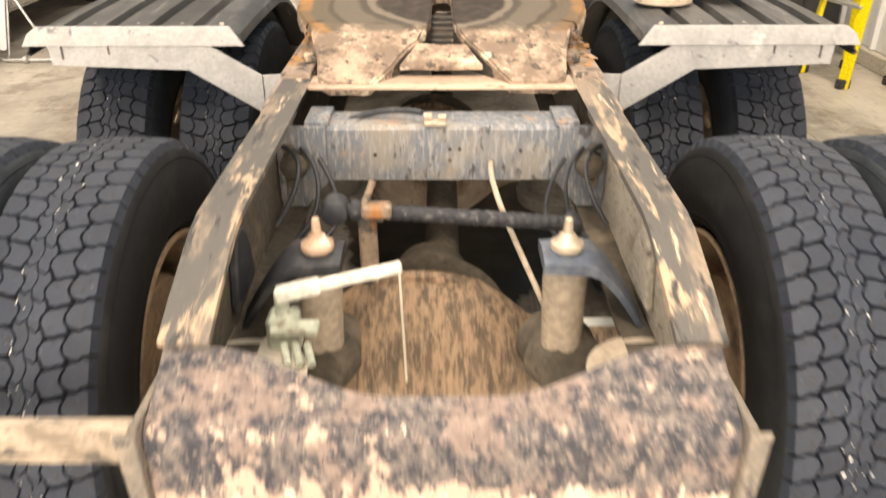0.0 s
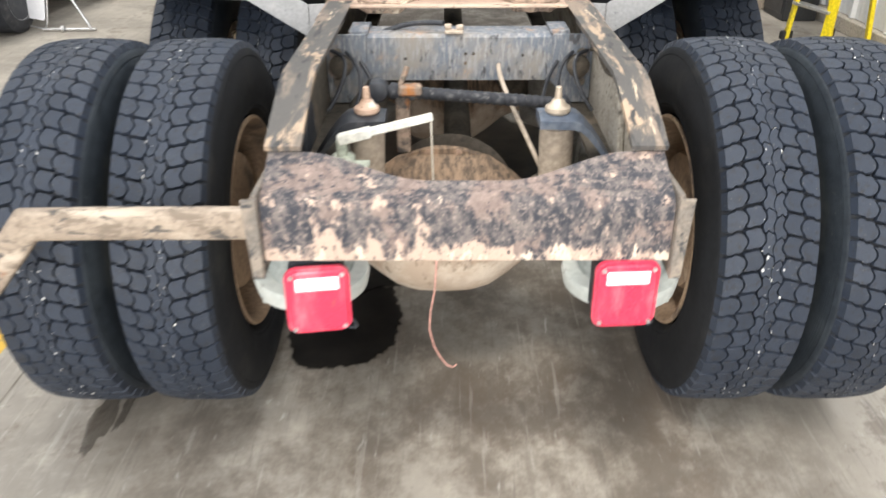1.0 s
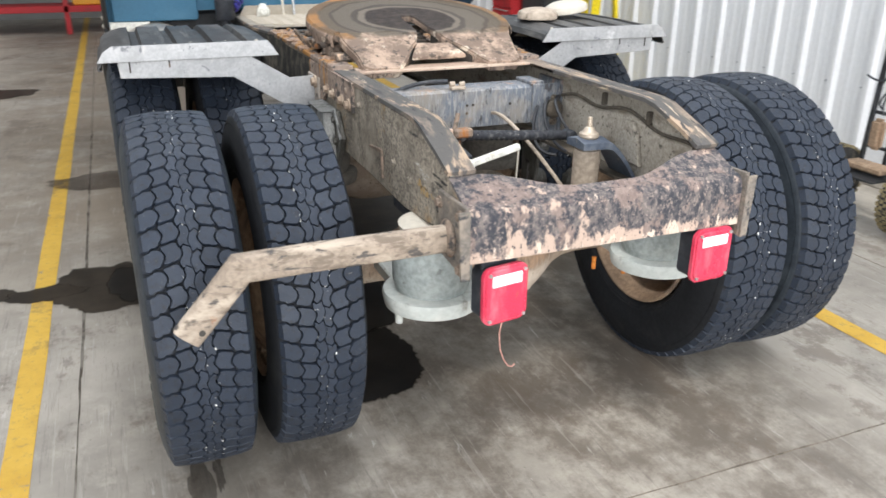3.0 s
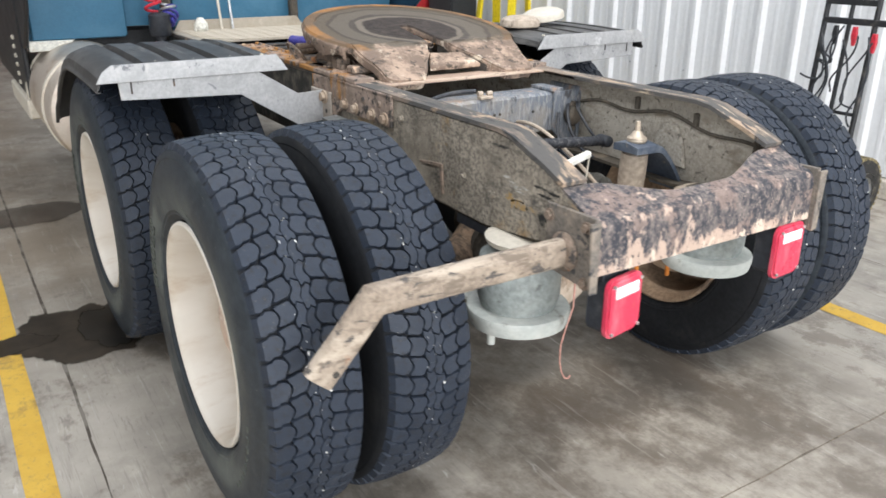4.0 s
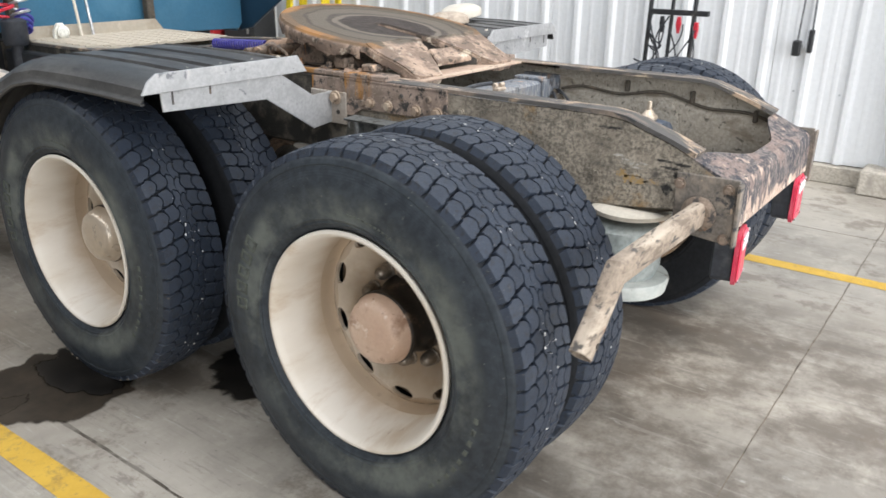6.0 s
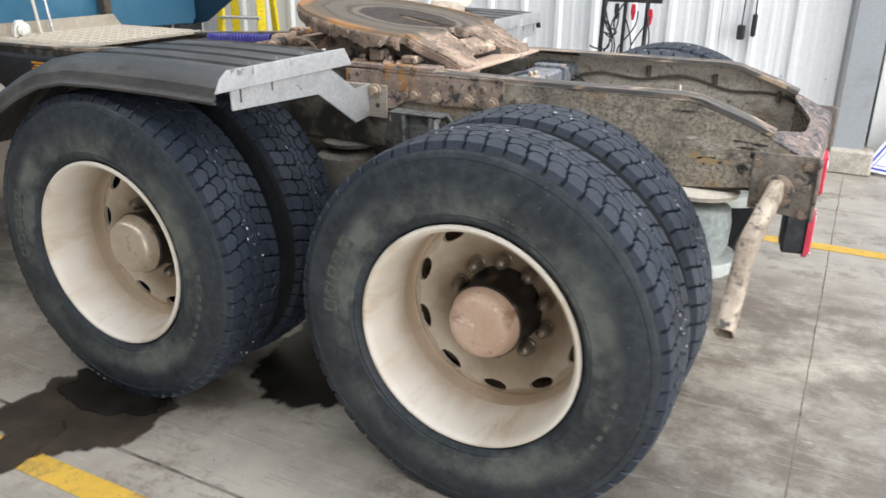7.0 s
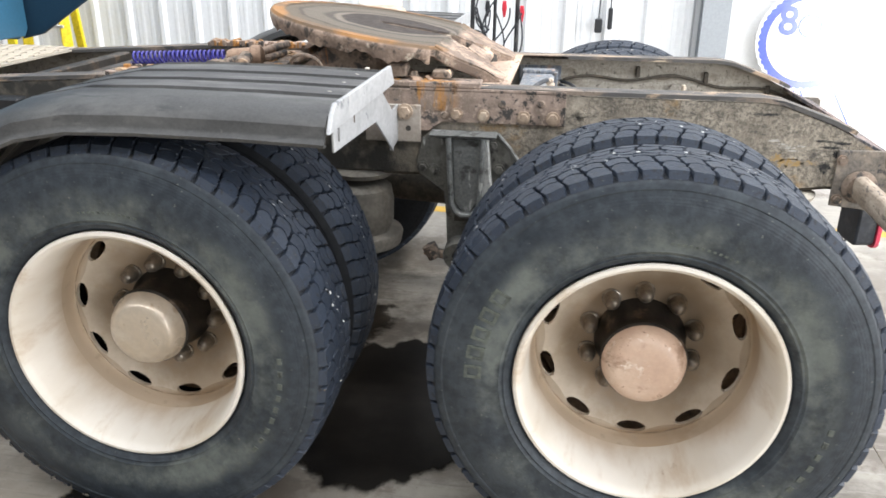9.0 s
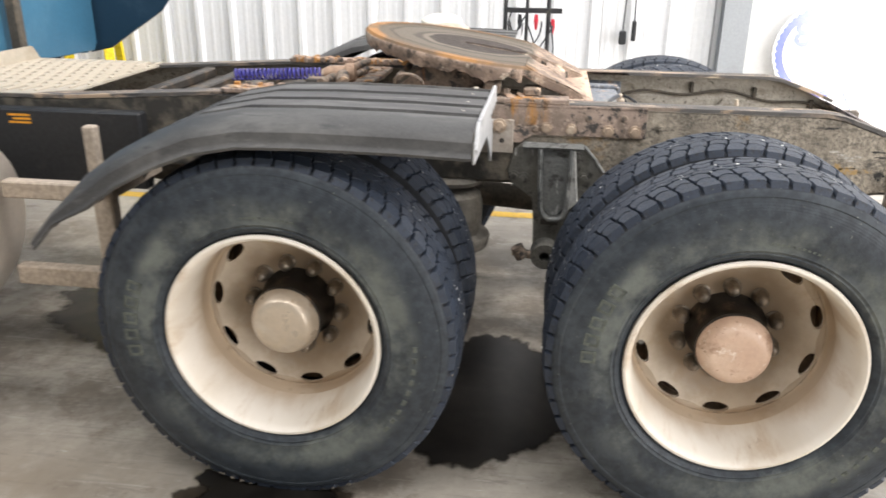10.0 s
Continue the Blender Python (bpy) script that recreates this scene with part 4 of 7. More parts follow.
def grit_mesh(seed):
    """Pale stones caught between the tread blocks."""
    rng, bm = random.Random(seed), bmesh.new()
    for n in range(150):
        ang = rng.uniform(0, 6.283)
        u = rng.choice((-0.025, 0.0, 0.0, 0.025, -0.013, 0.013)) + rng.uniform(-.004, .004)
        wide, long = (rng.uniform(0.0022, 0.0036), rng.uniform(1.0, 2.0)) if n < 14 else (rng.uniform(0.0008, 0.0015), rng.uniform(1.5, 4.5))
        if math.sin(ang) < -0.93:
            continue
        m = Matrix.Rotation(ang, 4, "X") @ pose(u, 0.5462, 0, rng.uniform(-12, 12), rng.uniform(-25, 25), 0)
        bmesh.ops.create_icosphere(bm, subdivisions=1, radius=wide, matrix=m @ Matrix.Diagonal((0.9, 0.8, long, 1)))
    return bm


def hub_mesh():
    bm = bmesh.new()
    lathe(bm, [(-0.135, 0.121), (-0.125, 0.119), (-0.110, 0.107), (-0.045, 0.100), (-0.030, 0.108), (-0.010, 0.110), (-0.004, 0.106)], 48)
    return bm


def hub_cap_mesh():
    bm = bmesh.new()
    lathe(bm, [(-0.022, 0.098), (-0.016, 0.107), (-0.006, 0.107), (0.004, 0.101), (0.022, 0.097), (0.038, 0.088), (0.045, 0.078), (0.048, 0.062), (0.049, 0.03), (0.0495, 0.01)], 48)
    return bm


def nut_mesh():
    bm = bmesh.new()
    lathe(bm, [(0, 0.026), (0.006, 0.026), (0.008, 0.0225), (0.030, 0.0215), (0.042, 0.018), (0.049, 0.012), (0.052, 0.005)], 16)
    return bm


def lettering_mesh():
    """Raised marks on the sidewall, one for each moulded letter."""
    bm = bmesh.new()
    for start, count, gap, r, w, h in ((2.60, 5, 0.125, 0.420, 0.036, 0.042), (5.45, 9, 0.085, 0.425, 0.020, 0.03), (1.15, 12, 0.035, 0.378, 0.008, 0.014)):
        for k in range(count):
            a = start + k * gap
            m = Matrix.Rotation(a, 4, "X") @ Matrix.Translation((0.1415 - 0.0045 * (r < 0.4), r, 0))
            t = 0.22 * w
            if h < 0.04:
                before = len(bm.verts)
                box(bm, (-.003, -h * 0.2, -w * 0.42), (.0008, h * 0.2, w * 0.42))
                bm.verts.ensure_lookup_table()
                turned(bm, bm.verts[before:], m)
                continue
            for lo, hi in (((-.003, -h / 2, -w / 2), (.001, h / 2, -w / 2 + t)), ((-.003, -h / 2, w / 2 - t), (.001, h / 2, w / 2)), ((-.003, -h / 2, -w / 2), (.001, -h / 2 + t, w / 2)), ((-.003, h / 2 - t, -w / 2), (.001, h / 2, w / 2))):
                before = len(bm.verts)
                box(bm, lo, hi)
                bm.verts.ensure_lookup_table()
                turned(bm, bm.verts[before:], m)
    return bm


RIM = None
for s in (-1, 1):
    for ay in AXLES:
        for spot, side in ((1.085, s), (0.750, -s)):
            outside = spot > 1
            spin = 10.5 * (ay > 1) + (0 if s < 0 else 21)
            spot = spot if not outside else 1.065 if ay < 1 else 1.092
            m = pose(s * spot, ay, AXLE_Z, 0, 0, 0 if side > 0 else 180) @ pose(0, 0, 0, spin)
            back = pose(0, 0, 0, -spin)
            if RIM is None:
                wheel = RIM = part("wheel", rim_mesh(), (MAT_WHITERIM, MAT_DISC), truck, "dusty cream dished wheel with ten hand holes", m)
                kit = [part("tyre", tyre_mesh(), (MAT_SIDE, MAT_GROOVESHADE), wheel, "black truck tyre with a dusty greenish sidewall"),
                       tagged(part("tread", tread_mesh(), MAT_TREAD, wheel, "interlocking worn tread blocks"), kind="stuff"),
                       tagged(part("grit", grit_mesh(3), MAT_STONE, wheel, "pale stones caught in the tread"), kind="stuff")]
                outer = [part("hub", hub_mesh(), MAT_HUBSIDE, wheel, "dark greasy hub"),
                         part("hub_cap", hub_cap_mesh(), MAT_HUB, wheel, "clay-coloured domed hub cap"),
                         tagged(part("lettering", lettering_mesh(), MAT_LETTER, wheel, "raised moulded marks on the sidewall"), kind="stuff")]
                for k in range(10):
                    a = 2 * math.pi * (k + 0.5) / 10
                    nm = pose(-0.135, 0.1428 * math.cos(a), 0.1428 * math.sin(a))
                    outer.append(share("lug_nut", nut, wheel, nm) if k else part("lug_nut", nut_mesh(), MAT_NUT, wheel, "", nm))
                    nut = outer[-1]
                continue
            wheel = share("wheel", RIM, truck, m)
            for ob in kit:
                tagged(share(ob.name.split(".")[0], ob, wheel, back), kind="stuff" if "kind" in ob else "")
            if outside:
                for ob in outer:
                    twin = tagged(share(ob.name.split(".")[0], ob, wheel, ob.matrix_basis), kind="stuff" if "kind" in ob else "")
                    if ob.name == "hub_cap" and ay > 1 and s < 0:
                        mud, mrng = bmesh.new(), random.Random(21)
                        for _ in range(150):
                            ma, mu, mr = -math.pi / 2 + mrng.gauss(0, 0.42), mrng.uniform(0.080, 0.118), mrng.uniform(0.002, 0.0065)
                            if abs(ma + math.pi / 2) < 0.2:
                                continue
                            bmesh.ops.create_icosphere(mud, subdivisions=1, radius=mr, matrix=Matrix.Rotation(ma, 4, "X") @ pose(mu, 0.5485 - 0.32 * (mu - 0.07), 0) @ Matrix.Diagonal((1, 0.7, mrng.uniform(0.8, 1.8), 1)))
                        tagged(part("dried_mud", mud, MAT_CAKEDMUD, wheel, "crumbs of dark dried mud", back), kind="stuff")
                    if ob.name == "hub_cap" and ay > 1:
                        twin.material_slots[0].link = "OBJECT"
                        twin.material_slots[0].material = MAT_HUBFRONT
                        twin["label"] = "pale dusty bare-metal hub cap"
            else:
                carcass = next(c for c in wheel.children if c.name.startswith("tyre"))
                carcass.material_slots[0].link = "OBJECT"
                carcass.material_slots[0].material = MAT_SIDESHADE
                carcass["label"] = "black inner dual tyre with a dirty sidewall darkened for shade"
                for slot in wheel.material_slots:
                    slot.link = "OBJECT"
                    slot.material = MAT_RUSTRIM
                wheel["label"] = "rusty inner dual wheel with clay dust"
                drum = bmesh.new()
                lathe(drum, [(-0.10, 0.205), (-0.09, 0.212), (0.06, 0.212), (0.075, 0.205), (0.08, 0.10)], 40)
                part("brake_drum", drum, MAT_RUSTRIM, wheel, "rusty brake drum")

# frame rails: a web with top and bottom flanges, dropping at the tail
TOPLINE = [(3.45, 1.045), (2.35, 1.056), (1.78, 1.09), (-0.345, 1.09), (-0.40, 1.082), (-0.54, 1.034), (-0.61, 1.002)]
LOWLINE = [(3.45, 0.83), (0.1, 0.825), (-0.28, 0.815), (-0.45, 0.832), (-0.56, 0.846), (-0.61, 0.846)]


def strip(bm, line, x0, x1, t):
    """A bent flat bar that follows a line of (y, z) between two x."""
    rows = []
    for i, (y, z) in enumerate(line):
        a, b = Vector(line[max(i - 1, 0)]), Vector(line[min(i + 1, len(line) - 1)])
        d = (b - a).normalized()
        n = Vector((d.y, -d.x)) * t
        rows.append([bm.verts.new((x, yy, zz)) for x, yy, zz in ((x0, y, z), (x1, y, z), (x1, y + n.x, z + n.y), (x0, y + n.x, z + n.y))])
    for a, b in zip(rows, rows[1:]):
        for k in range(4):
            bm.faces.new((a[k], a[(k + 1) % 4], b[(k + 1) % 4], b[k]))
    bm.faces.new(rows[0])
    bm.faces.new(rows[-1])
    return bm


for s in (-1, 1):
    web = bmesh.new()
    slab(web, TOPLINE + LOWLINE[::-1], "x", s * 0.4175, s * 0.4265)
    bmesh.ops.recalc_face_normals(web, faces=web.faces)
    # Inner face has its own colour: pale on the right rail, darker on the left.
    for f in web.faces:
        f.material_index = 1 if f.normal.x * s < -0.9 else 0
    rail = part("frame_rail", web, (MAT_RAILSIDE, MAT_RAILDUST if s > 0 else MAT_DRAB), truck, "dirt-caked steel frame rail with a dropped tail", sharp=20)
    part("top_flange", strip(bmesh.new(), [(y, z + 0.004) for y, z in TOPLINE[:-1]] + [(-0.616, 1.0065)], s * 0.352, s * 0.430, 0.013), MAT_RAILTOP, rail, "worn muddy top flange")
    part("bottom_flange", strip(bmesh.new(), LOWLINE, s * 0.352, s * 0.4165, -0.011), MAT_DRAB, rail)

    if s < 0:
        marks = [(MAT_MARKWHITE, "worn white paint mark", ((-0.39, 0.980, 0.040, 0.008), (-0.41, 0.970, 0.055, 0.007), (-0.43, 0.961, 0.070, 0.010), (-0.465, 0.966, 0.030, 0.008), (-0.45, 0.951, 0.040, 0.006))),
                 (MAT_MARKORANGE, "worn ochre paint mark", ((-0.405, 0.927, 0.040, 0.022), (-0.445, 0.915, 0.070, 0.026), (-0.500, 0.916, 0.050, 0.014), (-0.43, 0.902, 0.040, 0.010))),
                 (MAT_TAR, "smear of black tar", ((-0.535, 0.984, 0.060, 0.007), (-0.552, 0.966, 0.050, 0.010), (-0.585, 0.980, 0.045, 0.008), (-0.545, 0.905, 0.030, 0.034), (-0.575, 0.945, 0.025, 0.020), (-0.36, 1.058, 0.070, 0.007)))]
        for tint, say, spots in marks:
            for k, (y, z, w, h) in enumerate(spots):
                dab, n = bmesh.new(), 36
                outline = [(y + w / 2 * (1 + 0.8 * noise.noise((i * 0.9, k * 5.1, w * 90))) * math.cos(6.2832 * i / n), z + h / 2 * (1 + 0.9 * noise.noise((i * 0.8, k * 3.7, 4 + w * 70))) * math.sin(6.2832 * i / n)) for i in range(n)]
                slab(dab, outline, "x", -0.4266, -0.4270)
                part("paint_mark" if tint is not MAT_TAR else "tar_smear", dab, tint, rail, say)
    for y, z in ((0.183, 1.036), (-0.323, 0.914), (-0.18, 0.93)):
        part("bolt", hexbolt(bmesh.new(), (s * 0.4265, y, z), (s, 0, 0), 0.011, 0.010), MAT_RAILSIDE, rail)

# rear crossmember: rolled back edge, scalloped top
member = bmesh.new()
prof = [(-0.745, 0.811), (-0.745, 0.918), (-0.742, 0.935), (-0.734, 0.948), (-0.722, 0.956), (-0.705, 0.959)]
inner = [(y + 0.012 * (1 if y < -0.73 else 0.3), z - (0.012 if z > 0.93 else 0)) for y, z in prof]
slab(member, prof + inner[::-1], "x", -0.424, 0.424)
N = 40
front = []
for i in range(N + 1):
    x = -0.424 + 0.848 * i / N
    f = min(1, max(0, (0.352 - abs(x)) / 0.27))
    front.append((x, -0.612 - 0.075 * (f * f * (3 - 2 * f))))
before = len(member.verts)
slab(member, [(-0.424, -0.706), (0.424, -0.706)] + front[::-1], "z", 0.947, 0.9595)
member.verts.ensure_lookup_table()
for v in member.verts[before:]:
    v.co.z += 0.47 * (v.co.y + 0.706)
slab(member, [(-0.424, -0.733), (0.424, -0.733), (0.424, -0.66), (-0.424, -0.66)], "z", 0.811, 0.822)
cross = part("rear_crossmember", member, MAT_SPLASH, truck, "rear crossmember in chipped black paint, patched with dried clay", sharp=25)
for s in (-1, 1):
    gus = bmesh.new()
    slab(gus, [(-0.70, 0.958), (-0.56, 0.958), (-0.52, 0.99), (-0.60, 1.003), (-0.68, 0.972)], "x", s * 0.34, s * 0.349)
    tail = bmesh.new()
    slab(tail, [(-0.611, 0.846), (-0.611, 0.998), (-0.70, 0.952), (-0.735, 0.93), (-0.735, 0.815), (-0.70, 0.80)], "x", s * 0.414, s * 0.4245)
    part("tail_web", tail, MAT_RAILSIDE, cross)
    plate = bmesh.new()
    slab(plate, [(-0.752, 0.775), (-0.575, 0.79), (-0.575, 0.962), (-0.752, 0.965)], "x", s * 0.426, s * 0.438, 0.002)
    slab(plate, [(s * 0.426, 0.775), (s * 0.450, 0.775), (s * 0.458, 0.957), (s * 0.426, 0.957)], "y", -0.762, -0.752, 0.002)
    end = part("end_plate", plate, MAT_ENDPLATE, truck, "bolted steel end plate on the tail of the frame")
    for y, z in ((-0.588, 0.932), (-0.592, 0.812), (-0.725, 0.935), (-0.728, 0.792)):
        part("bolt", hexbolt(bmesh.new(), (s * 0.438, y, z), (s, 0, 0), 0.012, 0.012), MAT_RUSTPLATE, end)

# tail lamps
def rounded(cx, cz, hx, hz, r):
    """A square outline with round corners."""
    pts = []
    for qx, qz, a0 in ((1, 1, 0), (-1, 1, 90), (-1, -1, 180), (1, -1, 270)):
        for k in range(7):
            a = radians(a0 + 15 * k)
            pts.append((cx + qx * (hx - r) + r * math.cos(a), cz + qz * (hz - r) + r * math.sin(a)))
    return pts


for x, z, yaw in ((-0.327, 0.716, 9), (0.338, 0.730, 4)):
    spin = Matrix.Translation((x, -0.70, 0)) @ Matrix.Rotation(radians(yaw), 4, "Z") @ Matrix.Translation((-x, 0.70, 0))

    def hung(name, bm, material, parent, label=""):
        turned(bm, bm.verts, spin)
        return part(name, bm, material, parent, label)

    hold = bmesh.new()
    box(hold, (x - 0.055, -0.722, 0.76), (x + 0.055, -0.712, 0.812), 0.002)
    slab(hold, rounded(x, z, 0.062, 0.072, 0.02), "y", -0.742, -0.678, 0.006)
    lamp = hung("tail_lamp", hold, MAT_RUBBER, truck, "square red tail lamp hung under the crossmember")
    lens = bmesh.new()
    slab(lens, rounded(x, z, 0.0695, 0.0805, 0.027), "y", -0.752, -0.740)
    slab(lens, rounded(x, z, 0.0635, 0.0745, 0.025), "y", -0.759, -0.751, 0.005)
    lens = hung("lens", lens, MAT_RED, lamp, "red scratched plastic lens")
    window = bmesh.new()
    box(window, (x - 0.047, -0.7625, z + 0.028), (x + 0.047, -0.756, z + 0.060), 0.003)
    hung("reflector", window, MAT_REFLECT, lamp, "white rectangular reflector")
    for dx in (-1, 1):
        for dz in (-1, 1):
            hung("screw", rod(bmesh.new(), (x + dx * .054, -0.758, z + dz * .0645), (x + dx * .054, -0.763, z + dz * .0645), 0.005, seg=10), MAT_SILVER, lamp)
    cord = bmesh.new()
    sweep(cord, [(x + 0.05 + 0.03 * math.sin(k * 0.5), -0.72 + 0.02 * k / 9, z - 0.055 - 0.05 * math.sin(math.pi * k / 9)) for k in range(10)], 0.004, 6)
    hung("cord", cord, MAT_RUBBER, lamp)

# mud flap hanger: a bent square-cornered tube on the end plate
def tube_run(bm, pts, half, corner, wall_t):
    pts = [Vector(p) for p in pts]
    ring_pts = []
    for k in range(20):
        a = 2 * math.pi * (k + 0.5) / 20
        c, sn = math.cos(a), math.sin(a)
        e = 2 / corner
        ring_pts.append((abs(c) ** e * (1 if c > 0 else -1), abs(sn) ** e * (1 if sn > 0 else -1)))
    loops = []
    for grow in (half, half - wall_t):
        rings = []
        for i, p in enumerate(pts):
            d0 = (pts[i] - pts[i - 1]).normalized() if i else (pts[1] - pts[0]).normalized()
            d1 = (pts[i + 1] - pts[i]).normalized() if i < len(pts) - 1 else d0
            d = (d0 + d1).normalized()
            side = Vector((0, 1, 0))
            up = side.cross(d).normalized() / max(0.5, d.dot(d1))
            rings.append([bm.verts.new(p + grow * (0.62 * a * side + b * up)) for a, b in ring_pts])
        loops.append(rings)
    for rings in loops:
        for a, b in zip(rings, rings[1:]):
            for k in range(20):
                bm.faces.new((a[k], a[(k + 1) % 20], b[(k + 1) % 20], b[k]))
    for end in (0, -1):
        for k in range(20):
            bm.faces.new((loops[0][end][k], loops[0][end][(k + 1) % 20], loops[1][end][(k + 1) % 20], loops[1][end][k]))
    return bm


hanger = part("flap_hanger", tube_run(bmesh.new(), [(-0.439, -0.650, 0.853), (-0.62, -0.647, 0.851), (-0.80, -0.643, 0.849), (-0.968, -0.640, 0.845), (-1.035, -0.637, 0.766), (-1.108, -0.633, 0.683)], 0.0365, 3.4, 0.005), MAT_PIPE, truck, "bent tan steel mud flap hanger tube with worn paint", sharp=16)
collar = bmesh.new()
lathe(collar, [(0, 0.050), (0.004, 0.051), (0.008, 0.048), (0.011, 0.040), (0.014, 0.036)], 28, along((-0.438, -0.650, 0.853), (-0.6, -0.647, 0.851))[0])
part("collar", collar, MAT_RUSTPLATE, hanger, "welded pipe collar")
# Dark disc paints the shade inside the drilled hole.
part("hole", rod(bmesh.new(), (-1.072, -0.650, 0.700), (-1.072, -0.6585, 0.700), 0.008, seg=12), MAT_GREASE_SHADE, hanger)

# fish plates with bolts, and the hanger castings under them
for s in (-1, 1):
    fish = bmesh.new()
    slab(fish, [(0.235, 0.998), (0.235, 1.098), (0.70, 1.098), (0.865, 1.098), (0.865, 1.045), (0.72, 0.968), (0.66, 0.968), (0.62, 0.998)], "x", s * 0.4275, s * 0.4390, 0.0015)
    slab(fish, [(s * 0.352, 0.235), (s * 0.4390, 0.235), (s * 0.4390, 0.72), (s * 0.352, 0.72)], "z", 1.0945, 1.1035)
    fish = part("fish_plate", fish, MAT_FISH, truck, "rusty clay-stained reinforcing plate on the frame rail")
    for y, z, r in ((0.735, 1.028, 0.021), (0.572, 1.026, 0.016), (0.487, 1.023, 0.016), (0.362, 1.022, 0.017), (0.272, 1.022, 0.018)):
        part("bolt", hexbolt(bmesh.new(), (s * (0.4390 if y < 0.7 else 0.4475), y, z), (s, 0, 0), r * 0.9, 0.018), MAT_BOLT, fish, "clay-dusted flanged bolt")
    for y, z in ((0.61, 1.02), (0.4300, 1.06), (0.31, 1.065)):
        part("rivet", rod(bmesh.new(), (s * 0.4390, y, z), (s * 0.4450, y, z), 0.013, 0.009, seg=12), MAT_RUSTPLATE, fish)
    # Dark disc on the plate, painted as the shade in a bolt hole.
    part("bolt_hole", rod(bmesh.new(), (s * 0.4475, 0.725, 0.975), (s * 0.4485, 0.725, 0.975), 0.009, seg=14), MAT_GREASE_SHADE, fish)
    cast = bmesh.new()
    slab(cast, [(0.680, 0.945), (0.655, 0.966), (0.435, 0.968), (0.365, 0.876), (0.40, 0.82), (0.45, 0.76), (0.47, 0.62), (0.505, 0.515), (0.55, 0.495), (0.595, 0.53), (0.602, 0.69), (0.610, 0.77), (0.690, 0.825), (0.702, 0.87)], "x", s * 0.4285, s * 0.446, 0.004)
    bracket = part("suspension_hanger", cast, MAT_CAST, truck, "dark cast suspension hanger with a worn raised channel")
    channel = [(0.588, 0.962), (0.584, 0.86), (0.577, 0.748), (0.566, 0.722), (0.548, 0.710), (0.520, 0.710), (0.500, 0.720), (0.488, 0.748), (0.484, 0.86), (0.480, 0.962)]
    cast = bmesh.new()
    for (ya, za), (yb, zb) in zip(channel, channel[1:]):
        d = Vector((yb - ya, zb - za)).normalized() * 0.001
        n = Vector((-d.y, d.x)) * 7
        slab(cast, [(ya - d.x + n.x, za - d.y + n.y), (yb + d.x + n.x, zb + d.y + n.y), (yb + d.x - n.x, zb + d.y - n.y), (ya - d.x - n.x, za - d.y - n.y)], "x", s * 0.440, s * 0.498)
    sweep(cast, [(s * 0.498, y, z) for y, z in channel], 0.0085, 8)
    part("channel_rim", cast, MAT_CASTMID, bracket, "rounded channel rim worn to pale metal")
    cast = bmesh.new()
    slab(cast, [(0.582, 0.955), (0.574, 0.75), (0.548, 0.716), (0.520, 0.716), (0.492, 0.75), (0.486, 0.955)], "x", s * 0.444, s * 0.474, 0.003)
    for z0, wide in ((0.895, 0.040), (0.870, 0.030)):
        box(cast, (s * 0.472, 0.535 - wide / 2, z0), (s * 0.4758, 0.535 + wide / 2, z0 + 0.010))
    part("channel_floor", cast, MAT_CASTMID, bracket, "dark channel floor with cast marks")
    cast = bmesh.new()
    slab(cast, [(0.482, 0.958), (0.466, 0.958), (0.455, 0.83), (0.447, 0.775), (0.484, 0.738)], "x", s * 0.444, s * 0.486, 0.004)
    part("web", cast, MAT_PALECAST, bracket, "scraped bright web")
    cast = bmesh.new()
    slab(cast, [(s * 0.444, 0.962), (s * 0.500, 0.962), (s * 0.506, 0.970), (s * 0.444, 0.974)], "y", 0.440, 0.650, 0.003)
    sweep(cast, [(s * 0.450, 0.440, 0.968), (s * 0.450, 0.400, 0.925), (s * 0.450, 0.366, 0.876)], 0.006, 8)
    part("top_rib", cast, MAT_CASTMID, bracket)
    # Thin dark box painted in for the shade of the recess.
    slot = bmesh.new()
    box(slot, (s * 0.446, 0.512, 0.672), (s * 0.4475, 0.574, 0.693))
    part("slot", slot, MAT_GREASE_SHADE, bracket)
    eye = bmesh.new()
    lathe(eye, [(0, 0.052), (0.06, 0.050), (0.066, 0.046), (0.066, 0.020), (0.02, 0.018)], 28, pose(s * 0.444, 0.552, 0.570, 0, 0, 0 if s > 0 else 180), cap=False)
    part("pivot", eye, MAT_CAST, bracket, "round pivot eye")
    stub = bmesh.new()
    rod(stub, (s * 0.47, 0.600, 0.560), (s * 0.47, 0.668, 0.572), 0.016)
    rod(stub, (s * 0.47, 0.632, 0.548), (s * 0.47, 0.655, 0.590), 0.024)
    part("pinch_bolt", stub, MAT_RUSTPLATE, bracket, "rusty pinch bolt")
    for y, z in ((0.621, 0.940), (0.643, 0.845), (0.452, 0.932), (0.432, 0.853), (0.678, 0.850)):
        part("bolt", hexbolt(bmesh.new(), (s * 0.446, y, z), (s, 0, 0), 0.014, 0.014), MAT_CAST, bracket)
    angle = bmesh.new()
    slab(angle, [(0.060, 0.922), (0.060, 0.930), (-0.045, 0.943), (-0.070, 0.943), (-0.078, 0.850), (-0.066, 0.850), (-0.058, 0.932)], "x", s * 0.4268, s * 0.434, 0.001)
    part("angle_bracket", angle, MAT_RUSTPLATE, truck, "rusty angle bracket on the rail")

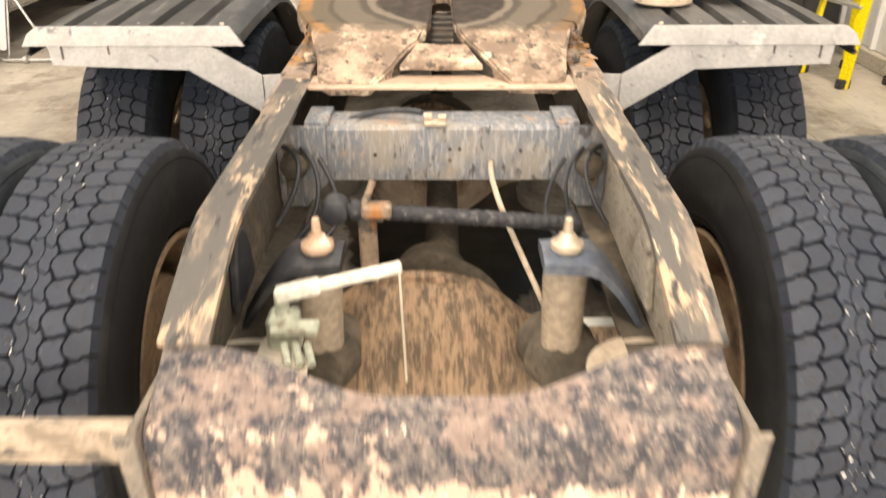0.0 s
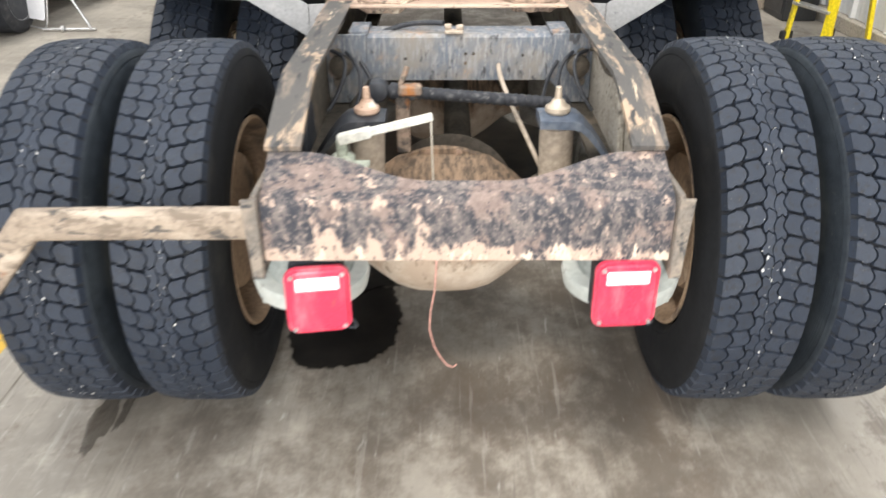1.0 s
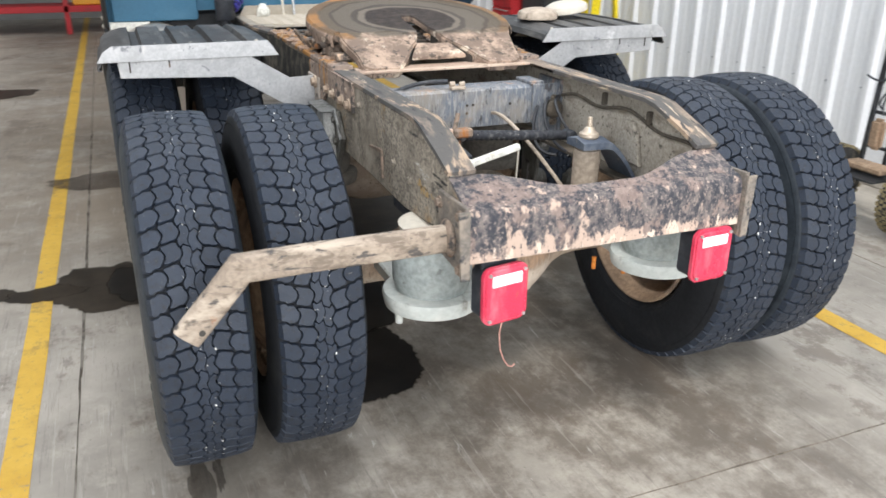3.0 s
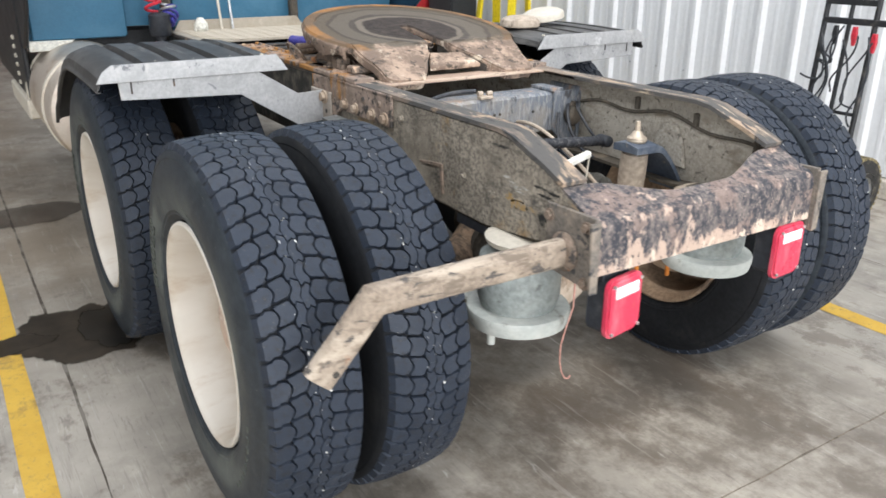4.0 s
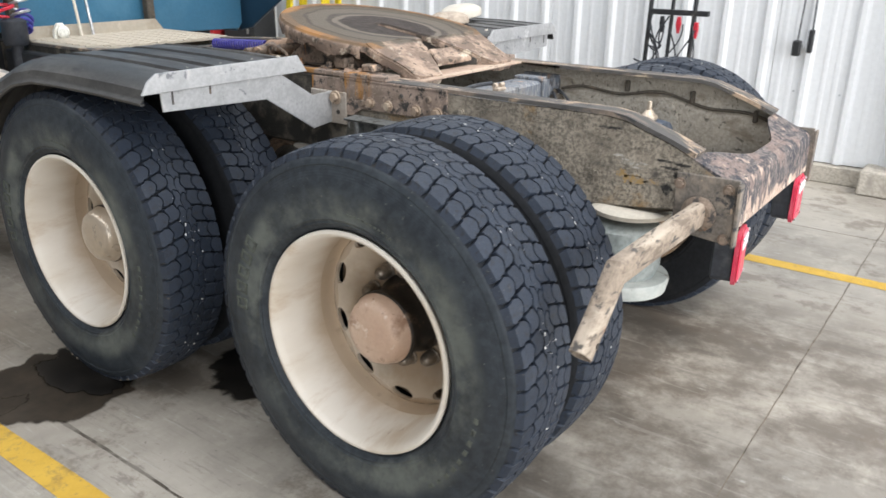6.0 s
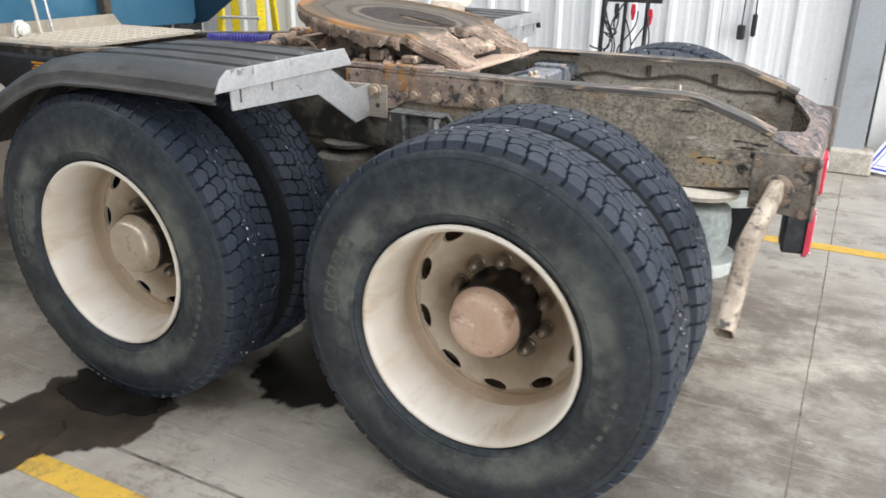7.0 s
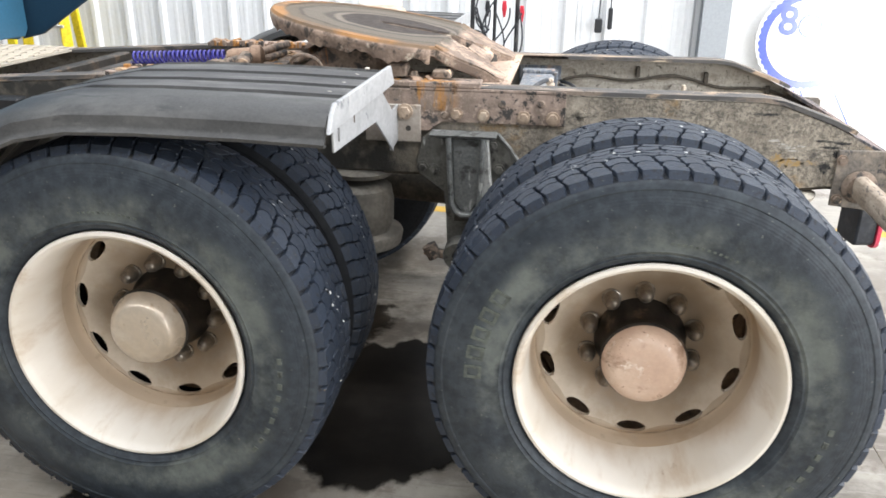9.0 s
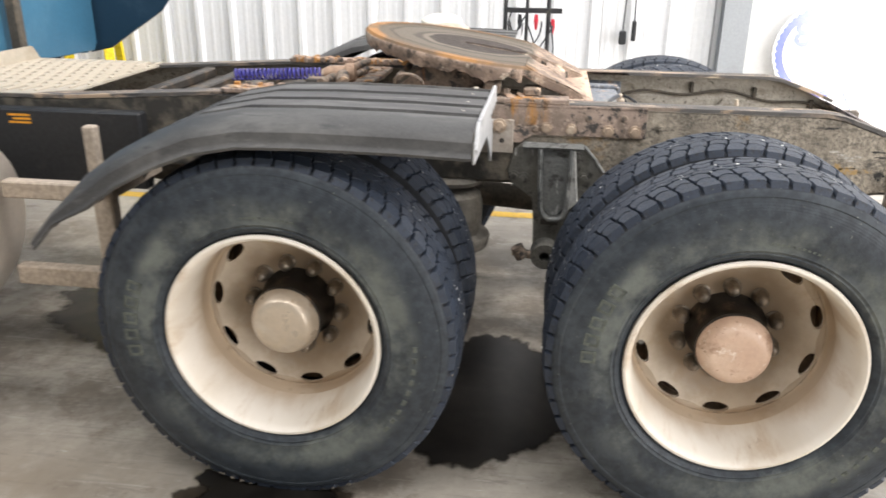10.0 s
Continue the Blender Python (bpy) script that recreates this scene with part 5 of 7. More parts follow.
for ay in AXLES:
    for s in (-1, 1):
        can = bmesh.new()
        lathe(can, [(0, 0.02), (0.012, 0.02), (0.013, 0.050), (0.02, 0.060), (0.055, 0.062), (0.062, 0.067), (0.072, 0.067), (0.078, 0.062), (0.115, 0.058), (0.128, 0.04), (0.16, 0.012), (0.19, 0.010)], 28, pose(s * 0.528, ay + 0.20, 0.63, 0, 0, 90))
        part("brake_chamber", can, MAT_CAST, truck, "grey round brake chamber outside the rail")

# second crossmember between the rails, with gussets
beam = bmesh.new()
slab(beam, [(0.285, 0.900), (0.285, 1.035), (0.297, 1.045), (0.405, 1.045), (0.405, 1.033), (0.300, 1.031), (0.297, 0.912), (0.405, 0.911), (0.405, 0.900)], "x", -0.295, 0.295)
beam = part("crossmember", beam, MAT_XMEMBER, truck, "grey scratched steel crossmember between the rails")
for s in (-1, 1):
    gus = bmesh.new()
    slab(gus, [(s * 0.292, 0.90), (s * 0.292, 1.048), (s * 0.4165, 1.048), (s * 0.4165, 0.83), (s * 0.352, 0.83)], "y", 0.272, 0.284, 0.002)
    box(gus, (s * 0.285, 0.284, 1.046), (s * 0.345, 0.41, 1.058), 0.002)
    box(gus, (s * 0.400, 0.26, 0.85), (s * 0.4165, 0.43, 1.06), 0.002)
    gus = part("gusset", gus, MAT_XMEMBER, beam, "scraped rust-stained gusset plate")
    part("bolt", hexbolt(bmesh.new(), (s * 0.385, 0.272, 0.99), (0, -1, 0), 0.012, 0.012), MAT_NUT, beam)
    part("bolt", hexbolt(bmesh.new(), (s * 0.385, 0.272, 0.90), (0, -1, 0), 0.012, 0.012), MAT_NUT, beam)
for s in (-1, 1):
    bush = bmesh.new()
    lathe(bush, [(0, 0.014), (0.004, 0.028), (0.010, 0.035), (0.034, 0.035), (0.045, 0.028)], 28, pose(s * 0.372, 0.229, 0.955, 0, 0, 90))
    part("bushing", bush, MAT_DRAB, beam, "dirty rubber bushing")
    for k in range(3):
        loop = bmesh.new()
        sweep(loop, [(s * (0.40 - 0.045 * k - 0.05 * math.sin(math.pi * t)), 0.262 - 0.16 * t, 1.0 - 0.03 * k - 0.12 * t + 0.03 * math.sin(4 * t + k)) for t in [i / 14 for i in range(15)]], 0.006, 6)
        part("hose_loop", loop, MAT_RUBBER, beam, "dusty air hose")
for x, z in ((-0.17, 0.97), (0.02, 0.985), (0.045, 0.985), (0.02, 0.955), (0.2, 0.98)):
    part("rivet", rod(bmesh.new(), (x, 0.285, z), (x, 0.281, z), 0.005, seg=10), MAT_GREASE_SHADE, beam)
tee = bmesh.new()
box(tee, (-0.045, 0.278, 1.046), (0.012, 0.306, 1.058), 0.003)
rod(tee, (-0.045, 0.30, 1.066), (-0.025, 0.30, 1.066), 0.009)
rod(tee, (-0.008, 0.295, 1.064), (0.012, 0.292, 1.066), 0.009)
part("hose_fitting", tee, MAT_SHOCK, beam, "pale hose fitting strapped to the crossmember")
line = bmesh.new()
sweep(line, [(-0.05 - 0.30 * t, 0.305 + 0.05 * math.sin(3 * t), 1.075 - 0.09 * t * t) for t in [i / 14 for i in range(15)]], 0.008, 8)
part("air_line", line, MAT_RUBBER, beam)

# shock absorbers with their mounts
for s in (-1, 1):
    tube = bmesh.new()
    lathe(tube, [(0, 0.030), (0.01, 0.042), (0.30, 0.046), (0.335, 0.044), (0.345, 0.020), (0.375, 0.018)], 24, along((s * 0.262, -0.17, 0.585), (s * 0.25, -0.205, 0.965))[0])
    shock = part("shock_absorber", tube, MAT_SHOCK, truck, "tan dusty shock absorber")
    stud = bmesh.new()
    m = Matrix.Translation((s * 0.25, -0.205, 0.955)) @ Matrix.Rotation(radians(-90), 4, "Y")
    lathe(stud, [(0, 0.030), (0.006, 0.034), (0.016, 0.033), (0.022, 0.022), (0.034, 0.016), (0.038, 0.010), (0.068, 0.008), (0.07, 0.006)], 20, m)
    part("stud", stud, MAT_HUBFRONT if s > 0 else MAT_HUB, shock, "dusty top stud with rubber washers")
    arm = bmesh.new()
    pts = []
    for k in range(13):
        t = k / 12
        pts.append((0.20 + 0.214 * t, 0.945 - 0.16 * max(0, t - 0.45) ** 1.4 * 2.2, 0.055 + 0.02 * t))
    rows = [[arm.verts.new((s * x, -0.205 + w * sy, z + dz)) for sy, dz in ((-1, -0.018), (-1, 0.004), (0, 0.014), (1, 0.004), (1, -0.018))] for x, z, w in pts]
    for a, b in zip(rows, rows[1:]):
        for k in range(5):
            arm.faces.new((a[k], a[(k + 1) % 5], b[(k + 1) % 5], b[k]))
    arm.faces.new(rows[0])
    arm.faces.new(rows[-1])
    part("mount_arm", arm, MAT_RUBBER if s < 0 else MAT_ARM, shock, "dark curved mounting arm from rail to shock absorber")
    foot = bmesh.new()
    slab(foot, [(-0.285, 0.86), (-0.125, 0.86), (-0.15, 0.955), (-0.18, 1.0), (-0.235, 1.0), (-0.262, 0.95)], "x", s * 0.400, s * 0.4168, 0.004)
    part("mount_foot", foot, MAT_RAILDUST if s > 0 else MAT_RUBBER, shock)

# torque rod across
bar = bmesh.new()
rod(bar, (-0.215, -0.03, 0.962), (0.285, -0.005, 0.915), 0.016)
rod(bar, (-0.20, -0.028, 0.960), (-0.13, -0.025, 0.955), 0.024)
m, n = along((-0.12, -0.025, 0.953), (0.27, -0.006, 0.9165))
lathe(bar, [(n * k / 80, 0.0185 if k % 4 < 2 else 0.0165) for k in range(81)], 14, m)
bar = part("torque_rod", bar, MAT_SLEEVE, truck, "black torque rod across the frame")
for p, r in (((-0.235, -0.03, 0.963), 0.031), ((0.295, -0.005, 0.9145), 0.021)):
    eye_ = bmesh.new()
    lathe(eye_, [(-0.032, r * 0.6), (-0.028, r * 0.9), (-0.02, r), (0.02, r), (0.028, r * 0.9), (0.032, r * 0.6)], 24, Matrix.Translation(p) @ Matrix.Rotation(radians(90), 4, "Z"))
    part("rod_end", eye_, MAT_RUBBER, bar, "round black rod end")
link = bmesh.new()
box(link, (-0.185, -0.05, 0.78), (-0.145, -0.015, 0.95), 0.006)
box(link, (-0.175, -0.07, 0.955), (-0.11, -0.03, 0.985), 0.006)
rod(link, (-0.17, -0.045, 0.98), (-0.15, -0.03, 1.03), 0.008)
part("clamp", link, MAT_RUSTPLATE, bar, "rusty clamp on the torque rod")

# levelling valve with its white lever and thin rod
valve = bmesh.new()
box(valve, (-0.335, -0.36, 0.80), (-0.275, -0.30, 0.885), 0.008)
box(valve, (-0.325, -0.375, 0.86), (-0.235, -0.335, 0.875), 0.003)
for k in range(3):
    rod(valve, (-0.30 + 0.022 * k, -0.37, 0.84), (-0.285 + 0.022 * k, -0.42, 0.828), 0.008, seg=8)
rod(valve, (-0.305, -0.33, 0.885), (-0.305, -0.33, 0.925), 0.014)
valve = part("levelling_valve", valve, MAT_VALVE, truck, "pale green air levelling valve")
lever = bmesh.new()
m, n = along((-0.312, -0.335, 0.925), (-0.075, -0.33, 0.982))
for lo, hi in (((0, -0.014, -0.010), (0.085, 0.014, 0.016)), ((0.075, -0.010, -0.006), (n, 0.010, 0.013))):
    before = len(lever.verts)
    box(lever, lo, hi, 0.003)
    lever.verts.ensure_lookup_table()
    turned(lever, lever.verts[before:], m)
part("lever", lever, MAT_NYLON, valve, "white plastic lever")
part("link_rod", rod(bmesh.new(), (-0.080, -0.335, 0.985), (-0.074, -0.30, 0.70), 0.0026, seg=8), MAT_CREAM, valve, "thin pale link rod")

# axles with differential housings
for ay in AXLES:
    tube = bmesh.new()
    for s in (-1, 1):
        lathe(tube, [(0, 0.222), (0.08, 0.218), (0.14, 0.200), (0.20, 0.160), (0.26, 0.112), (0.32, 0.086), (0.38, 0.078), (0.54 + 0.05 * s, 0.078), (0.57 + 0.05 * s, 0.09), (0.60 + 0.05 * s, 0.09)], 40, pose(-0.05, ay, AXLE_Z, 0, 0, 0 if s > 0 else 180))
    axle = part("axle", tube, MAT_DIFF, truck, "mud-covered drive axle housing")
    bowl = bmesh.new()
    m = Matrix.Translation((-0.05, ay + 0.075, AXLE_Z + 0.01)) @ Matrix.Rotation(radians(-90), 4, "Z") @ Matrix.Rotation(radians(10), 4, "Y")
    lathe(bowl, [(-0.06, 0.19), (0.0, 0.222), (0.02, 0.238), (0.038, 0.238), (0.042, 0.216), (0.09, 0.209), (0.14, 0.193), (0.18, 0.163), (0.21, 0.116), (0.226, 0.06), (0.228, 0.02)], 48, m)
    rough_up(bowl, 14, 0.006, ay)
    rough_up(bowl, 45, 0.004, ay)
    bowl = part("differential", bowl, MAT_DIFF, axle, "round clay-covered differential housing")
    for dx in (-0.07, 0.06):
        ribs = bmesh.new()
        before = len(ribs.verts)
        slab(ribs, [(0.045, 0.210), (0.10, 0.205), (0.16, 0.180), (0.20, 0.132), (0.222, 0.06), (0.20, 0.05), (0.15, 0.14), (0.05, 0.18)], "y", dx - 0.006, dx + 0.006)
        ribs.verts.ensure_lookup_table()
        turned(ribs, ribs.verts[before:], m)
        part("rib", ribs, MAT_DIFF, axle)
    for k in range(16):
        a = 2 * math.pi * (k + 0.5) / 16
        p = m @ Vector((0.038, 0.227 * math.cos(a), 0.227 * math.sin(a)))
        part("bolt", hexbolt(bmesh.new(), p, (m.to_3x3() @ Vector((1, 0, 0))), 0.009, 0.010), MAT_CLAY, axle)
    nose = bmesh.new()
    lathe(nose, [(0, 0.20), (0.08, 0.155), (0.16, 0.115), (0.26, 0.10), (0.30, 0.07)], 28, pose(-0.03, ay + 0.06, AXLE_Z + 0.06, 0, 0, 90))
    part("carrier", nose, MAT_DRAB, axle)
shaft = bmesh.new()
rod(shaft, (0, 0.34, 0.61), (0, 1.1, 0.66), 0.05, seg=24)
rod(shaft, (0, 1.62, 0.62), (0, 3.3, 0.78), 0.05, seg=24)
part("drive_shaft", shaft, MAT_DRAB, truck, "dusty drive shaft")

# air springs on their pans, behind each axle
for ay in AXLES:
    for s in (-1, 1):
        bag = bmesh.new()
        cx, cy = (-0.392 if s < 0 else 0.408), ay - 0.415
        lathe(bag, [(0, 0.075), (0.008, 0.105), (0.05, 0.118), (0.12, 0.120), (0.165, 0.112), (0.18, 0.085)], 36, pose(cx, cy, 0.595, 0, -90, 0))
        tint = MAT_PAN if ay < 1 else MAT_AIRBAGDUST
        spring = part("air_spring", bag, MAT_AIRBAG if ay < 1 else MAT_AIRBAGDUST, truck, "grey dusty air spring" if ay < 1 else "beige dusty air spring")
        pan = bmesh.new()
        lathe(pan, [(0, 0.11), (0.006, 0.143), (0.04, 0.150), (0.05, 0.146), (0.054, 0.11)], 36, pose(cx, cy, 0.556, 0, -90, 0))
        box(pan, (s * 0.35, cy + 0.06, 0.54), (s * 0.47, ay + 0.12, 0.585), 0.006)
        part("pan", pan, tint, spring, "dusty steel pan")
        plate = bmesh.new()
        wide = 1.0 if ay < 1 else 0.88
        lathe(plate, [(0, 0.09 * wide), (0.004, 0.118 * wide), (0.018, 0.122 * wide), (0.026, 0.10 * wide)], 36, pose(cx - s * 0.02, cy - 0.01, 0.795, 0, -90, 0))
        part("bead_plate", plate, MAT_CREAM if s < 0 and ay < 1 else MAT_SHOCK if ay < 1 else MAT_AIRBAGDUST, spring, "dusty oval bead plate")
        stub = bmesh.new()
        rod(stub, (cx + s * 0.115, cy - 0.03, 0.60), (cx + s * 0.118, cy - 0.035, 0.525), 0.015, 0.011)
        part("stub", stub, tint, spring)
        chamber = bmesh.new()
        lathe(chamber, [(0, 0.05), (0.01, 0.078), (0.07, 0.082), (0.08, 0.088), (0.09, 0.082), (0.15, 0.075), (0.17, 0.04)], 28, pose(s * 0.29, ay - 0.22, 0.66, 0, 0, 90 + s * 20))
        part("brake_chamber", chamber, MAT_DRAB, spring, "dusty round brake chamber")

for dx in (0.0, 0.075):
    tag = bmesh.new()
    rod(tag, (0.315 + dx, -0.20 - dx, 0.468), (0.315 + dx, -0.20 - dx, 0.512), 0.008, seg=10)
    part("plug", tag, MAT_RUSTORANGE, truck, "small orange plug on the brake line")
# loose wire and hoses
wire = [(-0.072, -0.26, 0.62), (-0.070, -0.30, 0.55), (-0.075, -0.305, 0.47), (-0.088, -0.29, 0.39), (-0.092, -0.275, 0.32), (-0.080, -0.262, 0.25), (-0.060, -0.252, 0.20), (-0.040, -0.248, 0.168), (-0.022, -0.246, 0.160), (-0.012, -0.245, 0.168)]
part("loose_wire", sweep(bmesh.new(), wire, 0.003, 6), MAT_WIRE, truck, "pink loose wire hanging under the differential")
part("air_hose", sweep(bmesh.new(), [(0.125 + 0.125 * t - 0.05 * math.sin(math.pi * t), 0.28 - 0.40 * t, 0.95 + 0.03 * math.sin(3.1 * t) - 0.24 * t * t) for t in [i / 20 for i in range(21)]], 0.007, 8), MAT_SHOCK, truck, "tan air hose")
hose = bmesh.new()
sweep(hose, [(0.409, 0.25 - 0.95 * t, 1.005 + 0.045 * math.sin(3.1 * t) - 0.06 * t + 0.012 * math.sin(17 * t)) for t in [i / 40 for i in range(41)]], 0.006, 8)
hose = part("wiring_loom", hose, MAT_DRAB, truck, "dusty wiring loom clipped inside the rail")
for y, z in ((-0.045, 1.045), (-0.31, 1.03), (-0.55, 0.985)):
    clip = bmesh.new()
    box(clip, (0.398, y - 0.008, z - 0.022), (0.4165, y + 0.008, z + 0.022), 0.003)
    part("clip", clip, MAT_DRAB, hose)

# fifth wheel
FY = 0.863


def plate_z(y):
    return 1.249 + (y - FY) * 0.153


outline = [(-0.045, 0.645), (-0.362, 0.645)]
for k in range(37):
    a = radians(209 - 238 * k / 36)
    outline.append((0.425 * math.cos(a), FY + 0.425 * math.sin(a)))
outline += [(0.362, 0.645), (0.045, 0.645), (0.032, 0.70), (0.029, 0.88), (0.016, 0.91), (-0.016, 0.91), (-0.029, 0.88), (-0.032, 0.70)]
top = bmesh.new()
slab(top, outline, "z", -0.03, 0.0, 0.004)
for v in top.verts:
    v.co.z += plate_z(v.co.y)
fifth = part("fifth_wheel", top, MAT_FIFTH, truck, "round greasy fifth wheel plate with clay-covered ramps and a throat")
skirt = bmesh.new()
rows = []
for k in range(121):
    a = radians(207 - 234 * k / 120)
    c, sn = math.cos(a), math.sin(a)
    jag = 0.016 * noise.noise(Vector((k * 0.17, 1, 0))) + 0.009 * noise.noise(Vector((k * 0.71, 1, 3))) + 0.005 * noise.noise(Vector((k * 1.7, 2, 3)))
    chip = 0.004 * noise.noise(Vector((k * 0.5, 7, 1)))
    row = []
    for r, dz in ((0.383, 0.0022), (0.424 + chip, 0.002), (0.433 + chip, -0.008), (0.436 + 0.8 * chip, -0.024), (0.428 + chip, -0.054 + 1.4 * jag)):
        y = FY + r * sn
        row.append(skirt.verts.new((r * c, y, plate_z(y) + dz)))
    rows.append(row)
for p, q in zip(rows, rows[1:]):
    for j in range(4):
        skirt.faces.new((p[j], q[j], q[j + 1], p[j + 1]))
part("rim", skirt, MAT_FIFTH, fifth, "rust-orange worn rim of the plate")
for s in (-1, 1):
    ramp_bm = bmesh.new()
    quad = [(s * x, y, 1.2225 + (y - 0.662) * 0.486) for x, y in ((0.042, 0.660), (0.368, 0.664), (0.328, 0.456), (0.302, 0.434), (0.185, 0.434), (0.062, 0.60))]
    hi_v = [ramp_bm.verts.new(p) for p in quad]
    lo_v = [ramp_bm.verts.new((x, y + 0.008, z - 0.036)) for x, y, z in quad]
    ramp_bm.faces.new(hi_v)
    ramp_bm.faces.new(lo_v[::-1])
    for k in range(6):
        ramp_bm.faces.new((hi_v[k], lo_v[k], lo_v[(k + 1) % 6], hi_v[(k + 1) % 6]))
    bmesh.ops.bevel(ramp_bm, geom=list(ramp_bm.edges), offset=0.006, segments=2, affect="EDGES", clamp_overlap=True)
    bmesh.ops.subdivide_edges(ramp_bm, edges=list(ramp_bm.edges), cuts=4, use_grid_fill=True)
    rough_up(ramp_bm, 11, 0.008, s)
    rough_up(ramp_bm, 34, 0.004, s)
    part("ramp", ramp_bm, MAT_FIFTH, fifth, "clay-covered sloping ramp")
    # Throat walls are coloured darker than the ramps.
    cheek = bmesh.new()
    edge_run = [(0.034, 0.70, 1.219), (0.048, 0.665, 1.214), (0.066, 0.60, 1.180), (0.135, 0.500, 1.132)]
    hi_v = [cheek.verts.new((s * x, y, z)) for x, y, z in edge_run]
    lo_v = [cheek.verts.new((s * x, y, max(1.108, z - 0.075))) for x, y, z in edge_run]
    hi_w = [cheek.verts.new((s * (x + 0.012), y, z)) for x, y, z in edge_run]
    lo_w = [cheek.verts.new((s * (x + 0.012), y, max(1.108, z - 0.075))) for x, y, z in edge_run]
    for k in range(3):
        for a, b in ((hi_v, lo_v), (lo_w, hi_w), (lo_v, lo_w), (hi_w, hi_v)):
            cheek.faces.new((a[k], a[k + 1], b[k + 1], b[k]))
    part("cheek", cheek, MAT_GREASE_SHADE, fifth, "dark throat wall")
    foot = bmesh.new()
    slab(foot, [(0.70, 1.105), (1.15, 1.105), (1.02, 1.21), (0.86, 1.21)], "x", s * 0.27, s * 0.31, 0.004)
    box(foot, (s * 0.25, 0.68, 1.104), (s * 0.40, 1.2, 1.122), 0.003)
    box(foot, (s * 0.30, 0.60, 1.122), (s * 0.39, 0.66, 1.15), 0.006)
    box(foot, (s * 0.33, 0.74, 1.122), (s * 0.385, 0.80, 1.165), 0.006)
    foot = part("pedestal", foot, MAT_RUSTPLATE, fifth, "rusty pedestal bracket under the plate")
    for y in (0.72, 0.83, 0.99, 1.14):
        part("bolt", hexbolt(bmesh.new(), (s * 0.375, y, 1.122), (0, 0, 1), 0.014, 0.022), MAT_RUSTPLATE, fifth)
    slide = bmesh.new()
    box(slide, (s * 0.355, 0.50, 1.104), (s * 0.437, 1.75, 1.122), 0.003)
    for k in range(14):
        box(slide, (s * 0.34, 1.16 + 0.042 * k, 1.106), (s * 0.356, 1.183 + 0.042 * k, 1.132), 0.003)
    part("slide_rail", slide, MAT_FISH, fifth, "rusty toothed slide rail on the frame")
bar = bmesh.new()
box(bar, (-0.352, 0.415, 1.099), (0.352, 0.53, 1.108), 0.002)
part("cross_plate", bar, MAT_CROSSPLATE, fifth, "pinkish clay-covered cross plate")
under = bmesh.new()
slab(under, [(-0.112, 0.512), (0.112, 0.512), (0.070, 0.588), (-0.070, 0.588)], "z", -0.022, 0.0, 0.005)
bmesh.ops.subdivide_edges(under, edges=list(under.edges), cuts=3, use_grid_fill=True)
for v in under.verts:
    v.co.z += 1.1445 + (v.co.y - 0.512) * 0.486
rough_up(under, 12, 0.004)
part("throat_plate", under, MAT_FIFTH, fifth, "clay-covered plate in the throat")
for k in range(6):
    jaw = bmesh.new()
    box(jaw, (-0.05, 0.86 - 0.035 * k, 1.14), (0.05, 0.885 - 0.035 * k, 1.20 - 0.01 * k), 0.004)
    part("jaw_plate", jaw, MAT_GREASE_SHADE, fifth, "dark greasy locking jaw plate")
mech = bmesh.new()
rod(mech, (-0.40, 1.10, 1.175), (0.42, 1.13, 1.18), 0.012)
rod(mech, (-0.28, 1.42, 1.125), (0.25, 1.36, 1.135), 0.016)
rod(mech, (-0.30, 1.33, 1.13), (-0.18, 1.36, 1.14), 0.024)
box(mech, (-0.22, 1.40, 1.10), (-0.02, 1.50, 1.128), 0.006)
box(mech, (0.02, 1.34, 1.10), (0.20, 1.52, 1.122), 0.006)
part("release_linkage", mech, MAT_RUSTPLATE, fifth, "rusty release linkage")
pull = bmesh.new()
sweep(pull, [(-0.42 - 0.03 * math.sin(t), 1.06 + 0.05 * math.cos(t), 1.155 + 0.04 * math.sin(t)) for t in [i * 6.283 / 14 for i in range(15)]], 0.006, 6)
part("pull_handle", pull, MAT_RUSTPLATE, fifth)

# dried clods of clay and rust on the frame round the plate
rng = random.Random(21)
for name, spots in (("dried_clay", 70), ("rust_scale", 60)):
    clods = bmesh.new()
    for _ in range(spots):
        side = rng.choice((-1, 1))
        x, y = side * rng.uniform(0.355, 0.435), rng.uniform(0.55, 1.72)
        z, r = 1.123, rng.uniform(0.006, 0.019)
        if rng.random() < 0.35:
            x, y, z = rng.uniform(-0.34, 0.34), rng.uniform(1.28, 1.53), 1.100
        before = len(clods.verts)
        bmesh.ops.create_icosphere(clods, subdivisions=2, radius=r, matrix=pose(x, y, z, 0, 0, rng.uniform(0, 180)) @ Matrix.Diagonal((rng.uniform(0.8, 1.9), 1, rng.uniform(0.25, 0.5), 1)))
        clods.verts.ensure_lookup_table()
        for v in clods.verts[before:]:
            v.co += 0.6 * r * noise.noise_vector(v.co * 75)
    tagged(part(name, clods, MAT_CLAY if name == "dried_clay" else MAT_FIFTHRIM, fifth, "dried clods of clay" if name == "dried_clay" else "flakes of rust and dirt"), kind="stuff")
between = bmesh.new()
box(between, (-0.352, 1.27, 1.078), (0.352, 1.53, 1.098), 0.003)
part("carriage_plate", between, MAT_RUSTPLATE, fifth, "rusty plate between the slide rails")

